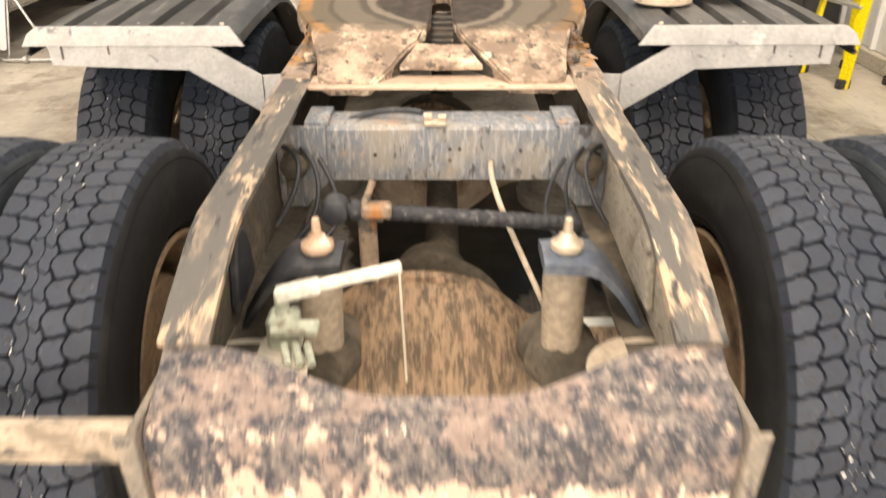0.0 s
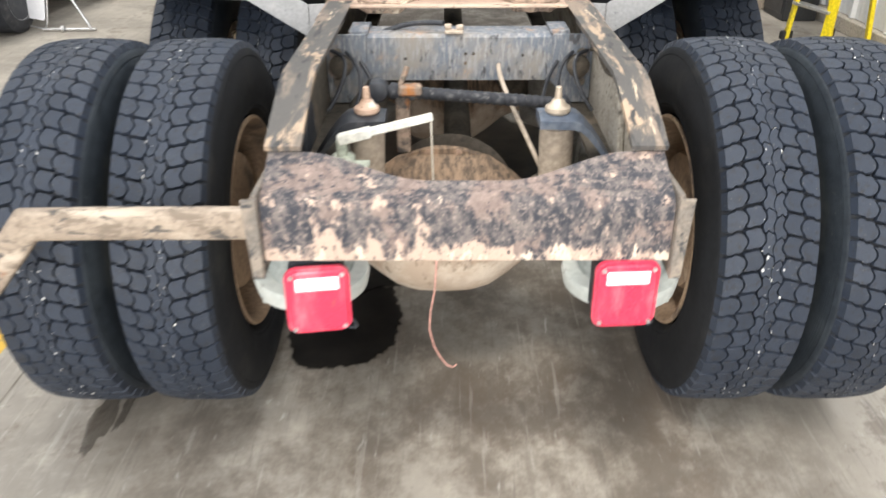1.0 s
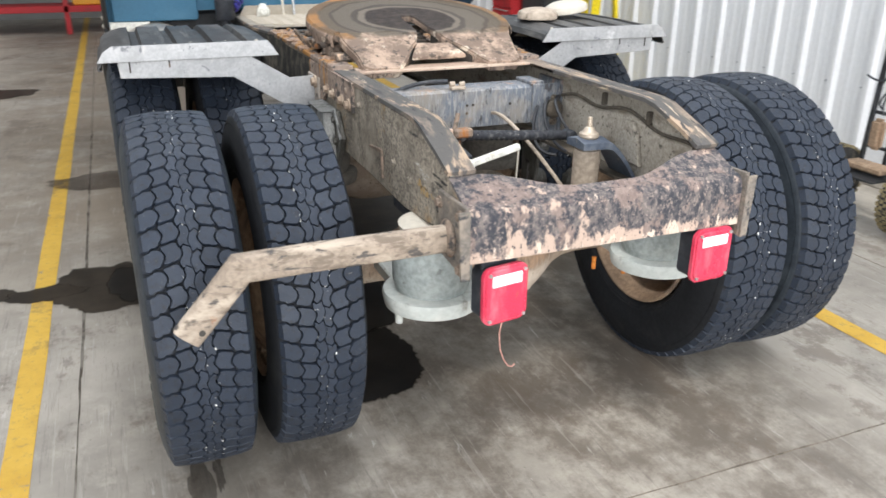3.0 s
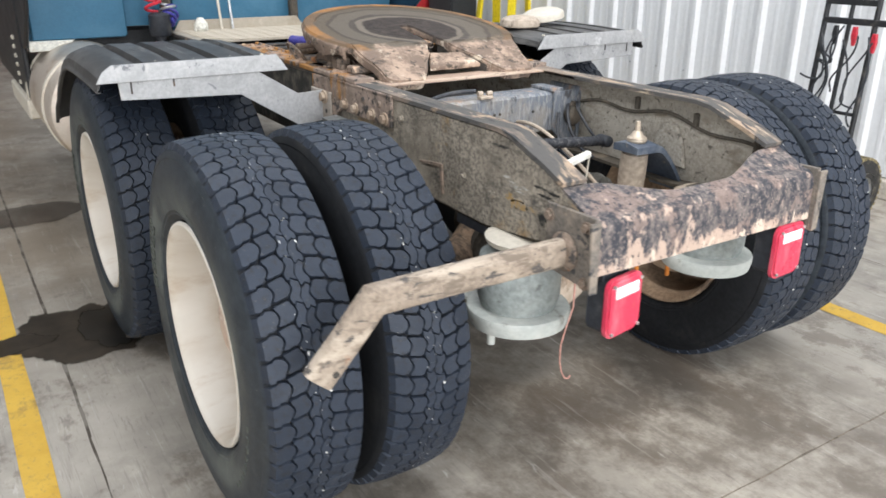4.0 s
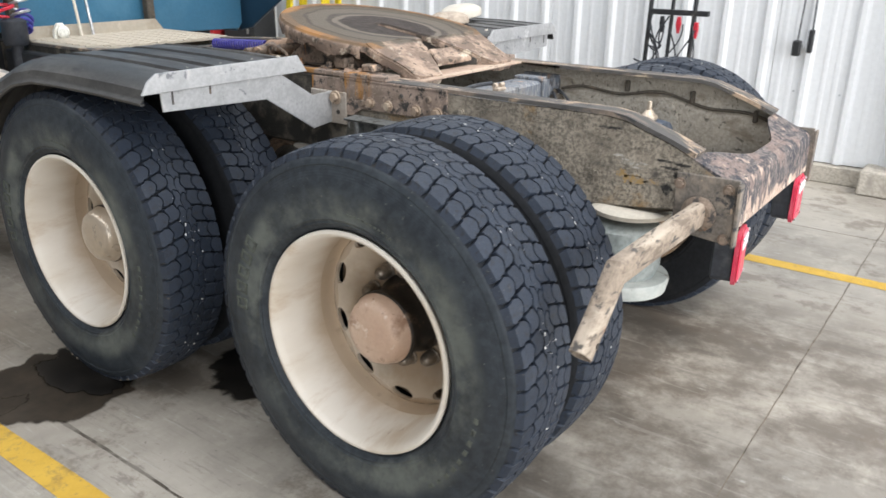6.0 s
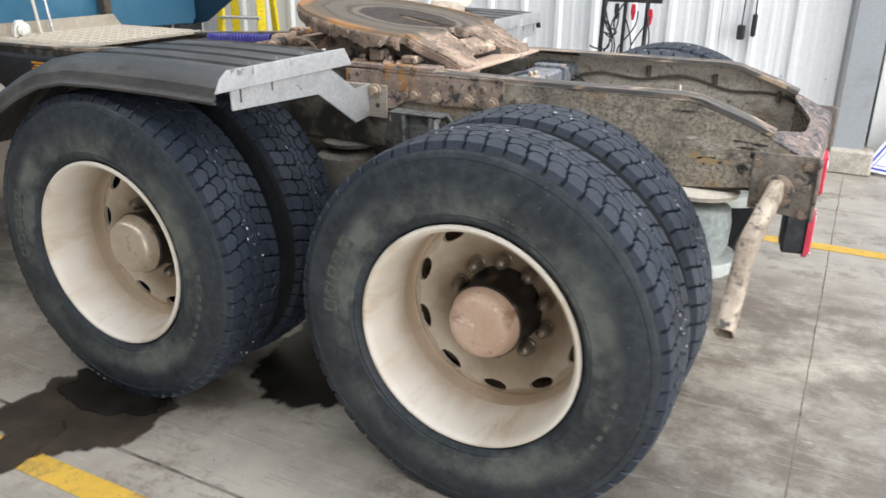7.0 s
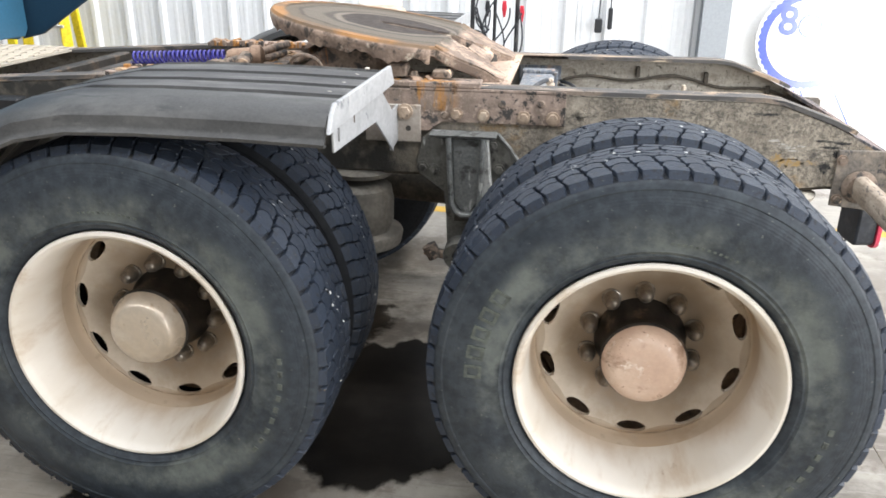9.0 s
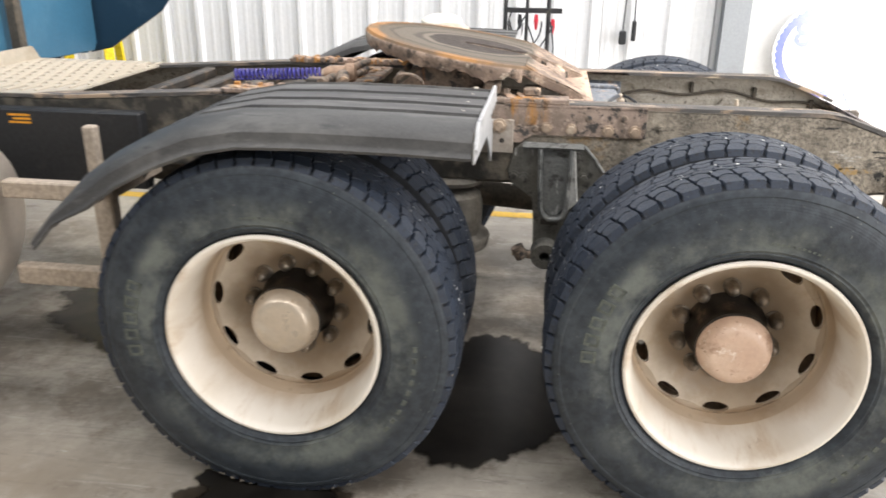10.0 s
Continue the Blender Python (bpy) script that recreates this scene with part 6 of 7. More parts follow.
# fenders over the forward wheels, with galvanised brackets
FEND = [(0.752, 1.176), (0.95, 1.182), (1.20, 1.184), (1.38, 1.179), (1.52, 1.153), (1.64, 1.106), (1.76, 1.044), (1.86, 0.974), (1.95, 0.894), (2.025, 0.812)]
for s in (-1, 1):
    cover = bmesh.new()
    section = [(1.232, -0.070), (1.244, -0.070), (1.247, -0.062), (1.240, -0.055), (1.237, -0.048), (1.232, -0.025), (1.215, -0.006), (1.185, 0.006)]
    for c in (1.10, 0.975, 0.845, 0.715):
        section += [(c + 0.050, 0.016), (c + 0.022, 0.018), (c + 0.016, -0.002), (c - 0.010, -0.002), (c - 0.018, 0.018)]
    section += [(0.625, 0.006), (0.600, -0.006), (0.592, -0.03)]
    rows = []
    for i, (y, z) in enumerate(FEND):
        a, b = Vector(FEND[max(i - 1, 0)]), Vector(FEND[min(i + 1, len(FEND) - 1)])
        d = (b - a).normalized()
        flatten = 1.0 if i < len(FEND) - 2 else 0.5
        rows.append([cover.verts.new((s * x, y - d.y * h * flatten, z + d.x * h * flatten)) for x, h in section])
    for a, b in zip(rows, rows[1:]):
        for k in range(len(section) - 1):
            cover.faces.new((a[k], a[k + 1], b[k + 1], b[k]))
    bmesh.ops.recalc_face_normals(cover, faces=cover.faces)
    bmesh.ops.solidify(cover, geom=list(cover.faces), thickness=0.005)
    fender = part("fender", cover, MAT_PLASTIC, truck, "black ribbed plastic quarter fender over the forward wheels", sharp=28)
    for x, y in ((1.04, 0.80), (0.91, 0.80), (0.78, 0.80), (0.66, 0.80)):
        part("rivet", rod(bmesh.new(), (s * x, y, 1.185), (s * x, y, 1.194), 0.009, 0.006, seg=10), MAT_CREAM, fender)
    lip = bmesh.new()
    slab(lip, [(s * 1.245, 1.138), (s * 1.222, 1.175), (s * 1.19, 1.196), (s * 0.625, 1.196), (s * 0.585, 1.138)], "y", 0.738, 0.748, 0.0015)
    lip = part("end_lip", lip, MAT_GALV, fender, "dusty galvanised end lip of the fender")
    hold = bmesh.new()
    slab(hold, [(s * 1.172, 1.078), (s * 1.176, 1.142), (s * 0.70, 1.142), (s * 0.545, 1.046), (s * 0.545, 0.925), (s * 0.765, 1.062)], "y", 0.752, 0.758, 0.0015)
    slab(hold, [(s * 0.441, 0.935), (s * 0.545, 0.925), (s * 0.545, 1.046), (s * 0.441, 1.05)], "y", 0.7585, 0.7645, 0.0015)
    hold = part("fender_bracket", hold, MAT_GALV, truck, "pale galvanised steel fender bracket")
    for x, h in ((1.135, 0.040), (0.995, 0.026)):
        # Thin dark strip painted in for the shade in the bracket slot.
        slot = bmesh.new()
        box(slot, (s * x - 0.003, 0.7505, 1.137 - h), (s * x + 0.003, 0.7518, 1.137))
        part("slot", slot, MAT_GREASE_SHADE, hold)
    seat = bmesh.new()
    box(seat, (s * 0.4398, 0.685, 0.93), (s * 0.4478, 0.865, 1.05), 0.003)
    part("bracket_foot", seat, MAT_FOOT, hold, "clay-stained bracket foot bolted to the rail")

# side steps, tank, deck, cab
tank = bmesh.new()
lathe(tank, [(0, 0.12), (0.012, 0.25), (0.03, 0.285), (0.06, 0.30), (1.3, 0.30), (1.34, 0.28)], 48, pose(-0.93, 2.42, 0.735, 0, 0, 90))
tank = part("fuel_tank", tank, MAT_TANK, truck, "dusty cream cylindrical fuel tank")
for y in (2.62, 3.3):
    strap = bmesh.new()
    lathe(strap, [(0, 0.301), (0.002, 0.309), (0.048, 0.309), (0.05, 0.301)], 48, pose(-0.93, y, 0.735, 0, 0, 90))
    part("strap", strap, MAT_CREAM, tank)
frame_bm = bmesh.new()
for lo, hi in (((-0.82, 2.0, 0.47), (-0.77, 2.07, 0.87)), ((-0.82, 2.07, 0.47), (-0.77, 2.40, 0.54)), ((-0.82, 2.07, 0.79), (-0.77, 2.40, 0.85)), ((-0.77, 2.0, 0.47), (-0.45, 2.04, 0.52)), ((-0.77, 2.0, 0.80), (-0.45, 2.04, 0.86)), ((-0.82, 2.03, 0.87), (-0.78, 2.07, 1.05))):
    box(frame_bm, lo, hi, 0.005)
part("battery_frame", frame_bm, MAT_SHOCK, truck, "open cream steel box frame beside the rail")
panel = bmesh.new()
box(panel, (-0.50, 2.04, 0.74), (-0.442, 3.1, 1.03), 0.008)
panel = part("side_box", panel, MAT_BLACK, truck, "black side box on the rail")
mark = bmesh.new()
for k in range(3):
    box(mark, (-0.502, 2.47, 0.975 + 0.014 * k), (-0.5005, 2.56 - 0.02 * (k % 2), 0.983 + 0.014 * k))
part("sticker", mark, MAT_ORANGE, panel, "small orange warning sticker")

deck = bmesh.new()
slab(deck, [(-0.42, 2.52), (-0.30, 2.38), (0.40, 2.38), (0.46, 2.52), (0.46, 3.05), (-0.42, 3.05)], "z", 1.098, 1.106)
slab(deck, [(-0.40, 1.106), (0.45, 1.106), (0.40, 1.17), (-0.36, 1.17)], "y", 3.04, 3.05)
spots = []
for i in range(5):
    for j in range(21):
        x, y = -0.31 + 0.165 * i + 0.08 * (j % 2), 2.40 + 0.030 * j
        if abs(x) > 0.36 or (y < 2.52 and x < -0.24):
            continue
        spots.append((x, y))
deck = part("deck_plate", deck, MAT_DECK, truck, "cream ribbed deck plate behind the cab", pose(0, 0, -0.034), 20)
rib = None
for x, y in spots:
    if rib is None:
        rib = part("rib", box(bmesh.new(), (-0.065, -0.006, -0.001), (0.065, 0.006, 0.007), 0.003), MAT_DECK, deck, "", pose(x, y, 1.106))
    else:
        share("rib", rib, deck, pose(x, y, 1.106))
glad = bmesh.new()
slab(glad, [(-0.30, 1.106), (-0.22, 1.106), (-0.22, 1.15), (-0.245, 1.19), (-0.275, 1.19), (-0.30, 1.15)], "y", 2.93, 2.96, 0.006)
lathe(glad, [(0, 0.03), (0.02, 0.034), (0.03, 0.02)], 20, pose(-0.26, 2.93, 1.145, 0, 0, -90))
part("hose_coupling", glad, MAT_NYLON, deck, "pale hose coupling on the deck")
for x in (-0.12, -0.05):
    part("line", rod(bmesh.new(), (x, 2.98, 1.106), (x - 0.02, 3.06, 1.75), 0.008), MAT_CREAM if x < -.1 else MAT_SILVER, deck)

cab = bmesh.new()
slab(cab, [(-0.36, 1.06), (-0.345, 1.045), (1.15, 1.02), (1.18, 1.06), (1.19, 2.9), (1.16, 3.4), (-0.36, 3.4)], "y", 3.17, 3.23, 0.006)
cab = part("cab", cab, MAT_BLUE, truck, "faded blue cab back panel with dark seams")
panel_bm = bmesh.new()
slab(panel_bm, [(-1.17, 1.045), (-0.66, 1.045), (-0.645, 1.06), (-0.645, 3.4), (-1.16, 3.4), (-1.19, 2.9)], "y", 3.17, 3.23, 0.006)
part("back_panel", panel_bm, MAT_BLUE, cab)
panel_bm = bmesh.new()
slab(panel_bm, [(-0.645, 1.10), (-0.36, 1.10), (-0.36, 3.4), (-0.645, 3.4)], "y", 3.24, 3.27)
part("recess_panel", panel_bm, MAT_BLUE, cab)
for x0, x1 in ((-1.20, -1.16), (1.16, 1.20)):
    part("side_wall", box(bmesh.new(), (x0, 3.231, 1.0), (x1, 5.4, 3.4), 0.01), MAT_BLUE, cab)
part("roof", box(bmesh.new(), (-1.16, 3.231, 3.34), (1.16, 5.4, 3.40), 0.01), MAT_BLUE, cab)
for s in (-1, 1):
    fair = bmesh.new()
    slab(fair, [(3.229, 1.00), (3.10, 1.03), (2.77, 1.24), (2.72, 1.30), (2.74, 3.3), (3.229, 3.4)], "x", s * 1.201, s * 1.225, 0.006)
    part("side_fairing", fair, MAT_NAVY if s > 0 else MAT_BLACK, cab, "dark blue side fairing with a sloping lower edge")
corner = bmesh.new()
slab(corner, [(-1.195, 0.985), (-1.02, 0.985), (-0.95, 1.043), (-1.195, 1.043)], "y", 3.16, 3.21, 0.004)
part("corner_trim", corner, MAT_NYLON, cab, "white corner trim")
for x0, x1 in ((-0.445, -0.39), (0.385, 0.435)):
    post = bmesh.new()
    box(post, (x0, 3.08, 1.10), (x1, 3.14, 3.2), 0.008)
    part("upright", post, MAT_DRAB, cab, "dark rusty upright behind the cab")
belly = bmesh.new()
box(belly, (-1.0, 3.28, 0.75), (1.0, 5.2, 1.09), 0.02)
part("underbody", belly, MAT_BLACK, cab)
skirt = bmesh.new()
box(skirt, (-1.232, 3.25, 0.70), (-1.202, 5.2, 2.4), 0.01)
skirt = part("side_skirt", skirt, MAT_BLACK, truck, "black side skirt with small marker lamps")
for k in range(6):
    bulb = bmesh.new()
    box(bulb, (-1.245, 3.60, 1.02 - 0.055 * k), (-1.231, 3.64, 1.045 - 0.055 * k), 0.004)
    part("marker", bulb, MAT_CREAM, skirt)
step = bmesh.new()
box(step, (-1.25, 3.26, 0.58), (-1.05, 4.2, 0.698), 0.01)
part("step", step, MAT_CREAM, cab, "cream cab step")
pot = bmesh.new()
lathe(pot, [(0, 0.055), (0.01, 0.062), (0.12, 0.062), (0.13, 0.05), (0.135, 0.03)], 24, pose(-0.50, 2.95, 1.06, 0, -90, 0))
rod(pot, (-0.50, 2.95, 0.95), (-0.50, 2.95, 1.07), 0.03)
pot = part("hose_holder", pot, MAT_RUBBER, truck, "black hose holder post")


def coil(a, b, r, turns, thick):
    a, b = Vector(a), Vector(b)
    d = (b - a).normalized()
    u = d.orthogonal().normalized()
    w = d.cross(u)
    n = turns * 14
    return sweep(bmesh.new(), [a + (b - a) * i / n + r * (math.cos(2 * math.pi * i / 14) * u + math.sin(2 * math.pi * i / 14) * w) for i in range(n + 1)], thick, 6)


part("red_hose", coil((-0.52, 2.97, 1.20), (-0.54, 3.05, 1.62), 0.045, 7, 0.009), MAT_HOSERED, truck, "red coiled air hose")
part("silver_hose", coil((-0.44, 2.98, 1.18), (-0.42, 3.08, 1.62), 0.045, 8, 0.008), MAT_SILVER, truck, "silver coiled cable")
part("blue_hose", coil((-0.46, 2.94, 1.14), (-0.40, 3.02, 1.20), 0.04, 3, 0.009), MAT_HOSEBLUE, truck, "blue coiled air hose")
part("blue_hose", coil((-0.13, 1.82, 1.120), (-0.13, 1.46, 1.136), 0.020, 21, 0.0042), MAT_HOSEBLUE, truck, "blue coiled air hose lying between the rails")
fit = bmesh.new()
lathe(fit, [(0, 0.02), (0.02, 0.028), (0.08, 0.028), (0.09, 0.036), (0.12, 0.036), (0.13, 0.02)], 18, along((-0.13, 1.45, 1.135), (-0.10, 1.33, 1.14))[0])
part("fitting", fit, MAT_CLAY, truck, "tan pipe fitting")
cover = bmesh.new()
slab(cover, [(-0.35, 1.55), (0.35, 1.55), (0.35, 2.25), (-0.35, 2.25)], "z", 1.02, 1.035)
for k in range(4):
    box(cover, (-0.33, 1.58 + 0.17 * k, 1.036), (0.33, 1.63 + 0.17 * k, 1.075), 0.006)
part("frame_cover", cover, MAT_GREASE_SHADE, truck, "dark cover with crossbars between the rails")

# ---- loose things in the hall ----
# two pale lids lying on the far fender
lids = []
for x, y, z, tip, r in ((0.725, 1.06, 1.2055, 0, 0.095), (0.925, 1.13, 1.226, 9, 0.105)):
    lid = bmesh.new()
    lathe(lid, [(0, r * 0.95), (0.004, r), (0.024, r), (0.034, r * 0.95), (0.047, r * 0.7), (0.053, r * 0.3)], 36, pose(x, y, z, 0, -90 - tip, 0))
    tagged(part("lid", lid, MAT_CREAM if tip else MAT_SHOCK), "round cream dusty lid lying on the black fender", "lid", "lids on the fender")

# hand cart with cables
cart = tagged(new("hand_cart"), "black steel tube cart with two small yellowed tyres, hung with cables", "cart")
post_l, post_r, cx = 0.93, 0.61, 2.98
for y in (post_l, 0.77, post_r):
    lean = 0.05
    p = bmesh.new()
    rod(p, (cx - 0.05, y, 0.30), (cx + lean, y, 1.85), 0.016 if y != 0.77 else 0.013)
    part("upright", p, MAT_BLACK, cart)
for z, w in ((1.265, 1), (1.155, 1), (0.62, 0), (0.42, 0), (1.5, 0)):
    p = bmesh.new()
    x = cx - 0.05 + 0.1 * (z - 0.30) / 1.55
    if w:
        box(p, (x - 0.02, post_r - 0.10 * (z < 1.2), z - 0.018), (x + 0.02, post_l, z + 0.018), 0.003)
    else:
        rod(p, (x, post_r, z), (x, post_l, z), 0.011)
    part("crossbar", p, MAT_BLACK, cart)
toe = bmesh.new()
box(toe, (cx - 0.36, 0.58, 0.30), (cx - 0.10, 0.96, 0.312), 0.002)
toe = part("toe_plate", toe, MAT_BLACK, cart)
pad = bmesh.new()
box(pad, (cx - 0.20, 0.72, 0.44), (cx - 0.14, 0.80, 0.62), 0.02, 2)
box(pad, (cx - 0.28, 0.60, 0.33), (cx - 0.16, 0.86, 0.37), 0.01)
part("winch", pad, MAT_RUSTRIM, cart, "brown leather-wrapped block")
for y in (0.48, 1.04):
    t = bmesh.new()
    lathe(t, [(-0.07, 0.09), (-0.075, 0.15), (-0.06, 0.19), (-0.03, 0.205), (0.03, 0.205), (0.06, 0.19), (0.075, 0.15), (0.07, 0.09)], 40, pose(cx - 0.14, y, 0.205, 0, 0, 90), cap=False)
    t = part("tyre", t, MAT_TURF, cart, "small yellowed block-tread tyre")
    lug = bmesh.new()
    for k in range(36):
        for q in range(5):
            m = pose(cx - 0.14, y, 0.205) @ Matrix.Rotation(2 * math.pi * (k + 0.5 * (q % 2)) / 36, 4, "Y") @ pose(0.2, -0.05 + 0.025 * q, 0)
            box_verts = bmesh.ops.create_cube(lug, size=1.0, matrix=m @ Matrix.Diagonal((0.016, 0.018, 0.022, 1)))
    part("tread", lug, MAT_TURFLUG, t)
    rim = bmesh.new()
    lathe(rim, [(-0.05, 0.04), (-0.045, 0.10), (-0.068, 0.118), (-0.077, 0.118), (0.077, 0.118), (0.05, 0.10), (0.045, 0.03)], 32, pose(cx - 0.14, y, 0.205, 0, 0, 90))
    part("rim", rim, MAT_SILVER, t, "bright steel rim")
rng = random.Random(5)
for k in range(11):
    y0, z0 = rng.uniform(0.56, 0.90), rng.uniform(1.05, 1.16)
    y1, z1 = y0 + rng.uniform(-0.2, 0.2), rng.uniform(0.55, 0.95)
    sag = rng.uniform(0.03, 0.12)
    c = bmesh.new()
    sweep(c, [(cx - 0.04 - 0.02 * k / 7, y0 + (y1 - y0) * t + 0.03 * math.sin(7 * t + k), z0 + (z1 - z0) * t - sag * math.sin(math.pi * t)) for t in [i / 16 for i in range(17)]], 0.006, 6)
    part("cable", c, MAT_RUBBER, cart)
for y, z, mm, lab in ((0.70, 1.13, MAT_HOSERED, "red cable clamp"), (0.82, 1.13, MAT_BLACK, "black cable clamp"), (0.575, 1.10, MAT_HOSERED, "red cable clamp")):
    c = bmesh.new()
    slab(c, [(y - 0.012, z), (y + 0.012, z), (y + 0.018, z - 0.05), (y + 0.006, z - 0.11), (y - 0.008, z - 0.11), (y - 0.018, z - 0.05)], "x", cx - 0.05, cx - 0.028, 0.003)
    part("clamp", c, mm, cart, lab)

# small box hanging on the wall by its cord
pend = bmesh.new()
box(pend, (XE - 0.085, -0.01, 0.875), (XE - 0.035, 0.045, 0.98), 0.008)
pend = tagged(part("pendant_switch", pend, MAT_BLACK), "black pendant control box hanging on its cord by the wall", "switch")
cord = bmesh.new()
sweep(cord, [(XE - 0.06, 0.018 - 0.03 * math.sin(t), 0.98 + t) for t in [i * 0.2 for i in range(14)]], 0.006, 6)
part("cord", cord, MAT_RUBBER, pend)
second = bmesh.new()
box(second, (XE - 0.075, -0.085, 0.90), (XE - 0.040, -0.050, 1.06), 0.008)
part("second_grip", second, MAT_BLACK, pend, "slim black grip on its own cord")
cord = bmesh.new()
sweep(cord, [(XE - 0.057, -0.068 + 0.02 * math.sin(t), 1.06 + t) for t in [i * 0.2 for i in range(14)]], 0.006, 6)
part("cord", cord, MAT_RUBBER, pend)
hook = bmesh.new()
box(hook, (XE - 0.04, 0.0, 0.925), (XE + 0.034, 0.03, 0.945), 0.003)
part("hook", hook, MAT_GREYCOL, pend)

# step ladder
ladder = tagged(new("step_ladder"), "yellow fibreglass step ladder standing open by the wall", "ladder")
for dx, top_dx in ((-0.24, -0.16), (0.24, 0.16)):
    for y0, y1 in ((4.62, 4.80), (5.04, 4.88)):
        leg = bmesh.new()
        m, n = along((3.08 + dx, y0, 0.0), (3.08 + top_dx, y1, 2.05))
        box(leg, (0.0, -0.04, -0.016), (n, 0.04, 0.016), 0.005)
        turned(leg, leg.verts, m)
        leg = part("leg", leg, MAT_YELLOW, ladder, "yellow rail")
        shoe = bmesh.new()
        box(shoe, (3.08 + dx - 0.03, y0 - 0.05, 0.0), (3.08 + dx + 0.03, y0 + 0.05, 0.07), 0.008)
        part("shoe", shoe, MAT_BLACK, leg, "black rubber shoe")
for k in range(6):
    t = 0.15 + 0.135 * k
    tread = bmesh.new()
    half = 0.24 - 0.08 * t
    yy = 4.62 + 0.18 * t
    box(tread, (3.08 - half, yy - 0.04, 2.05 * t - 0.012), (3.08 + half, yy + 0.04, 2.05 * t + 0.012), 0.003)
    part("tread", tread, MAT_SILVER, ladder)
ladder.matrix_basis = Matrix.Translation((2.95, 4.40, 0)) @ Matrix.Rotation(radians(-76), 4, "Z") @ Matrix.Translation((-3.08, -4.62, 0))
cap = bmesh.new()
box(cap, (2.88, 4.76, 2.05), (3.28, 4.92, 2.10), 0.008)
part("top_cap", cap, MAT_YELLOW, ladder)

# red tool chest and dark locker against the wall
chest = bmesh.new()
box(chest, (3.03, 5.88, 0.46), (3.42, 6.38, 1.30), 0.012)
chest = tagged(part("tool_chest", chest, MAT_REDPAINT), "red steel tool chest on a dusty tan base against the wall", "tool chest")
base = bmesh.new()
box(base, (3.02, 5.87, 0.0), (3.42, 6.39, 0.455), 0.01)
part("base", base, MAT_SHOCK, chest, "dusty tan base cabinet")
for k in range(5):
    d = bmesh.new()
    box(d, (3.016, 5.90, 0.49 + 0.155 * k), (3.029, 6.36, 0.63 + 0.155 * k), 0.004)
    d = part("drawer", d, MAT_REDPAINT, chest)
    h = bmesh.new()
    box(h, (3.004, 5.95, 0.605 + 0.155 * k), (3.016, 6.31, 0.618 + 0.155 * k), 0.003)
    part("handle", h, MAT_SILVER, d)
locker = bmesh.new()
box(locker, (3.12, 5.32, 0.0), (3.44, 5.80, 1.36), 0.01)
locker = tagged(part("locker", locker, MAT_CARPAINT), "dark grey steel locker beside the red tool chest", "locker")
door = bmesh.new()
box(door, (3.108, 5.34, 0.06), (3.119, 5.78, 1.32), 0.004)
door = part("door", door, MAT_CARPAINT, locker)
grip = bmesh.new()
box(grip, (3.09, 5.38, 0.70), (3.108, 5.40, 0.82), 0.004)
part("handle", grip, MAT_SILVER, door)

# rosette sign leaning on the white wall
sign = tagged(new("rosette_sign"), "large printed blue and white anniversary rosette sign leaning on the wall", "sign")
LEAN = Matrix.Translation((3.33, -1.50, 0.0)) @ Matrix.Rotation(radians(4), 4, "Y") @ Matrix.Rotation(radians(-90), 4, "Z")
SZ, SR = 0.862, 0.335


def disc(bm, r, t0, t1, teeth=0, depth=0.0, seg=160, cx=0.0, cz=SZ):
    pts = []
    for k in range(seg):
        a = 2 * math.pi * k / seg
        rr = r + (depth * abs(math.sin(a * teeth / 2)) if teeth else 0)
        pts.append((cx + rr * math.cos(a), cz + rr * math.sin(a)))
    slab(bm, pts, "y", t0, t1)
    return bm


def on_sign(name, bm, material, label=""):
    turned(bm, bm.verts, LEAN)
    return part(name, bm, material, sign, label)


on_sign("backing", disc(bmesh.new(), SR + 0.018, -0.004, 0.004, 44, 0.016), MAT_SIGNWHITE, "white scalloped backing board")
on_sign("ring", disc(bmesh.new(), SR + 0.002, -0.0055, -0.004, 44, 0.014), MAT_SIGNBLUE, "blue scalloped ring")
on_sign("face", disc(bmesh.new(), SR - 0.045, -0.007, -0.0055), MAT_SIGNWHITE, "white round face")
for s in (-1, 1):
    outline = [(-0.02 + s * x, z) for x, z in ((0.21, 0.64), (0.547, 0.037), (0.193, 0.0), (-0.02, 0.54))]
    tail = bmesh.new()
    slab(tail, outline, "y", 0.004, 0.010)
    on_sign("ribbon", tail, MAT_SIGNWHITE, "white ribbon tail with a blue border")
    mid = Vector((sum(x for x, z in outline) / 4, sum(z for x, z in outline) / 4))
    for inset, wide in ((0.018, 0.014), (0.050, 0.004)):
        for k in range(3):
            p, q = Vector(outline[k]), Vector(outline[k + 1])
            d = (q - p).normalized()
            n = Vector((-d.y, d.x))
            n = n if n.dot(mid - p) > 0 else -n
            p, q = p + d * (inset if k else 0.0) + n * inset, q - d * (inset if k < 2 else 0.0) + n * inset
            b = bmesh.new()
            slab(b, [tuple(p), tuple(q), tuple(q + n * wide), tuple(p + n * wide)], "y", 0.0025, 0.0038)
            on_sign("stripe", b, MAT_SIGNBLUE)


def words(text_, size, x, z, material, bold=0.0, m=None, y=-0.0085):
    cu = bpy.data.curves.new("words", "FONT")
    cu.body, cu.size, cu.extrude, cu.offset, cu.align_x, cu.align_y = text_, size, 0.0006, bold, "CENTER", "CENTER"
    ob = new("number", cu)
    ob.matrix_basis = LEAN @ (m or Matrix()) @ pose(x, y, z, 90, 0, 0)
    cu.materials.append(material)
    ob.parent = sign
    return ob


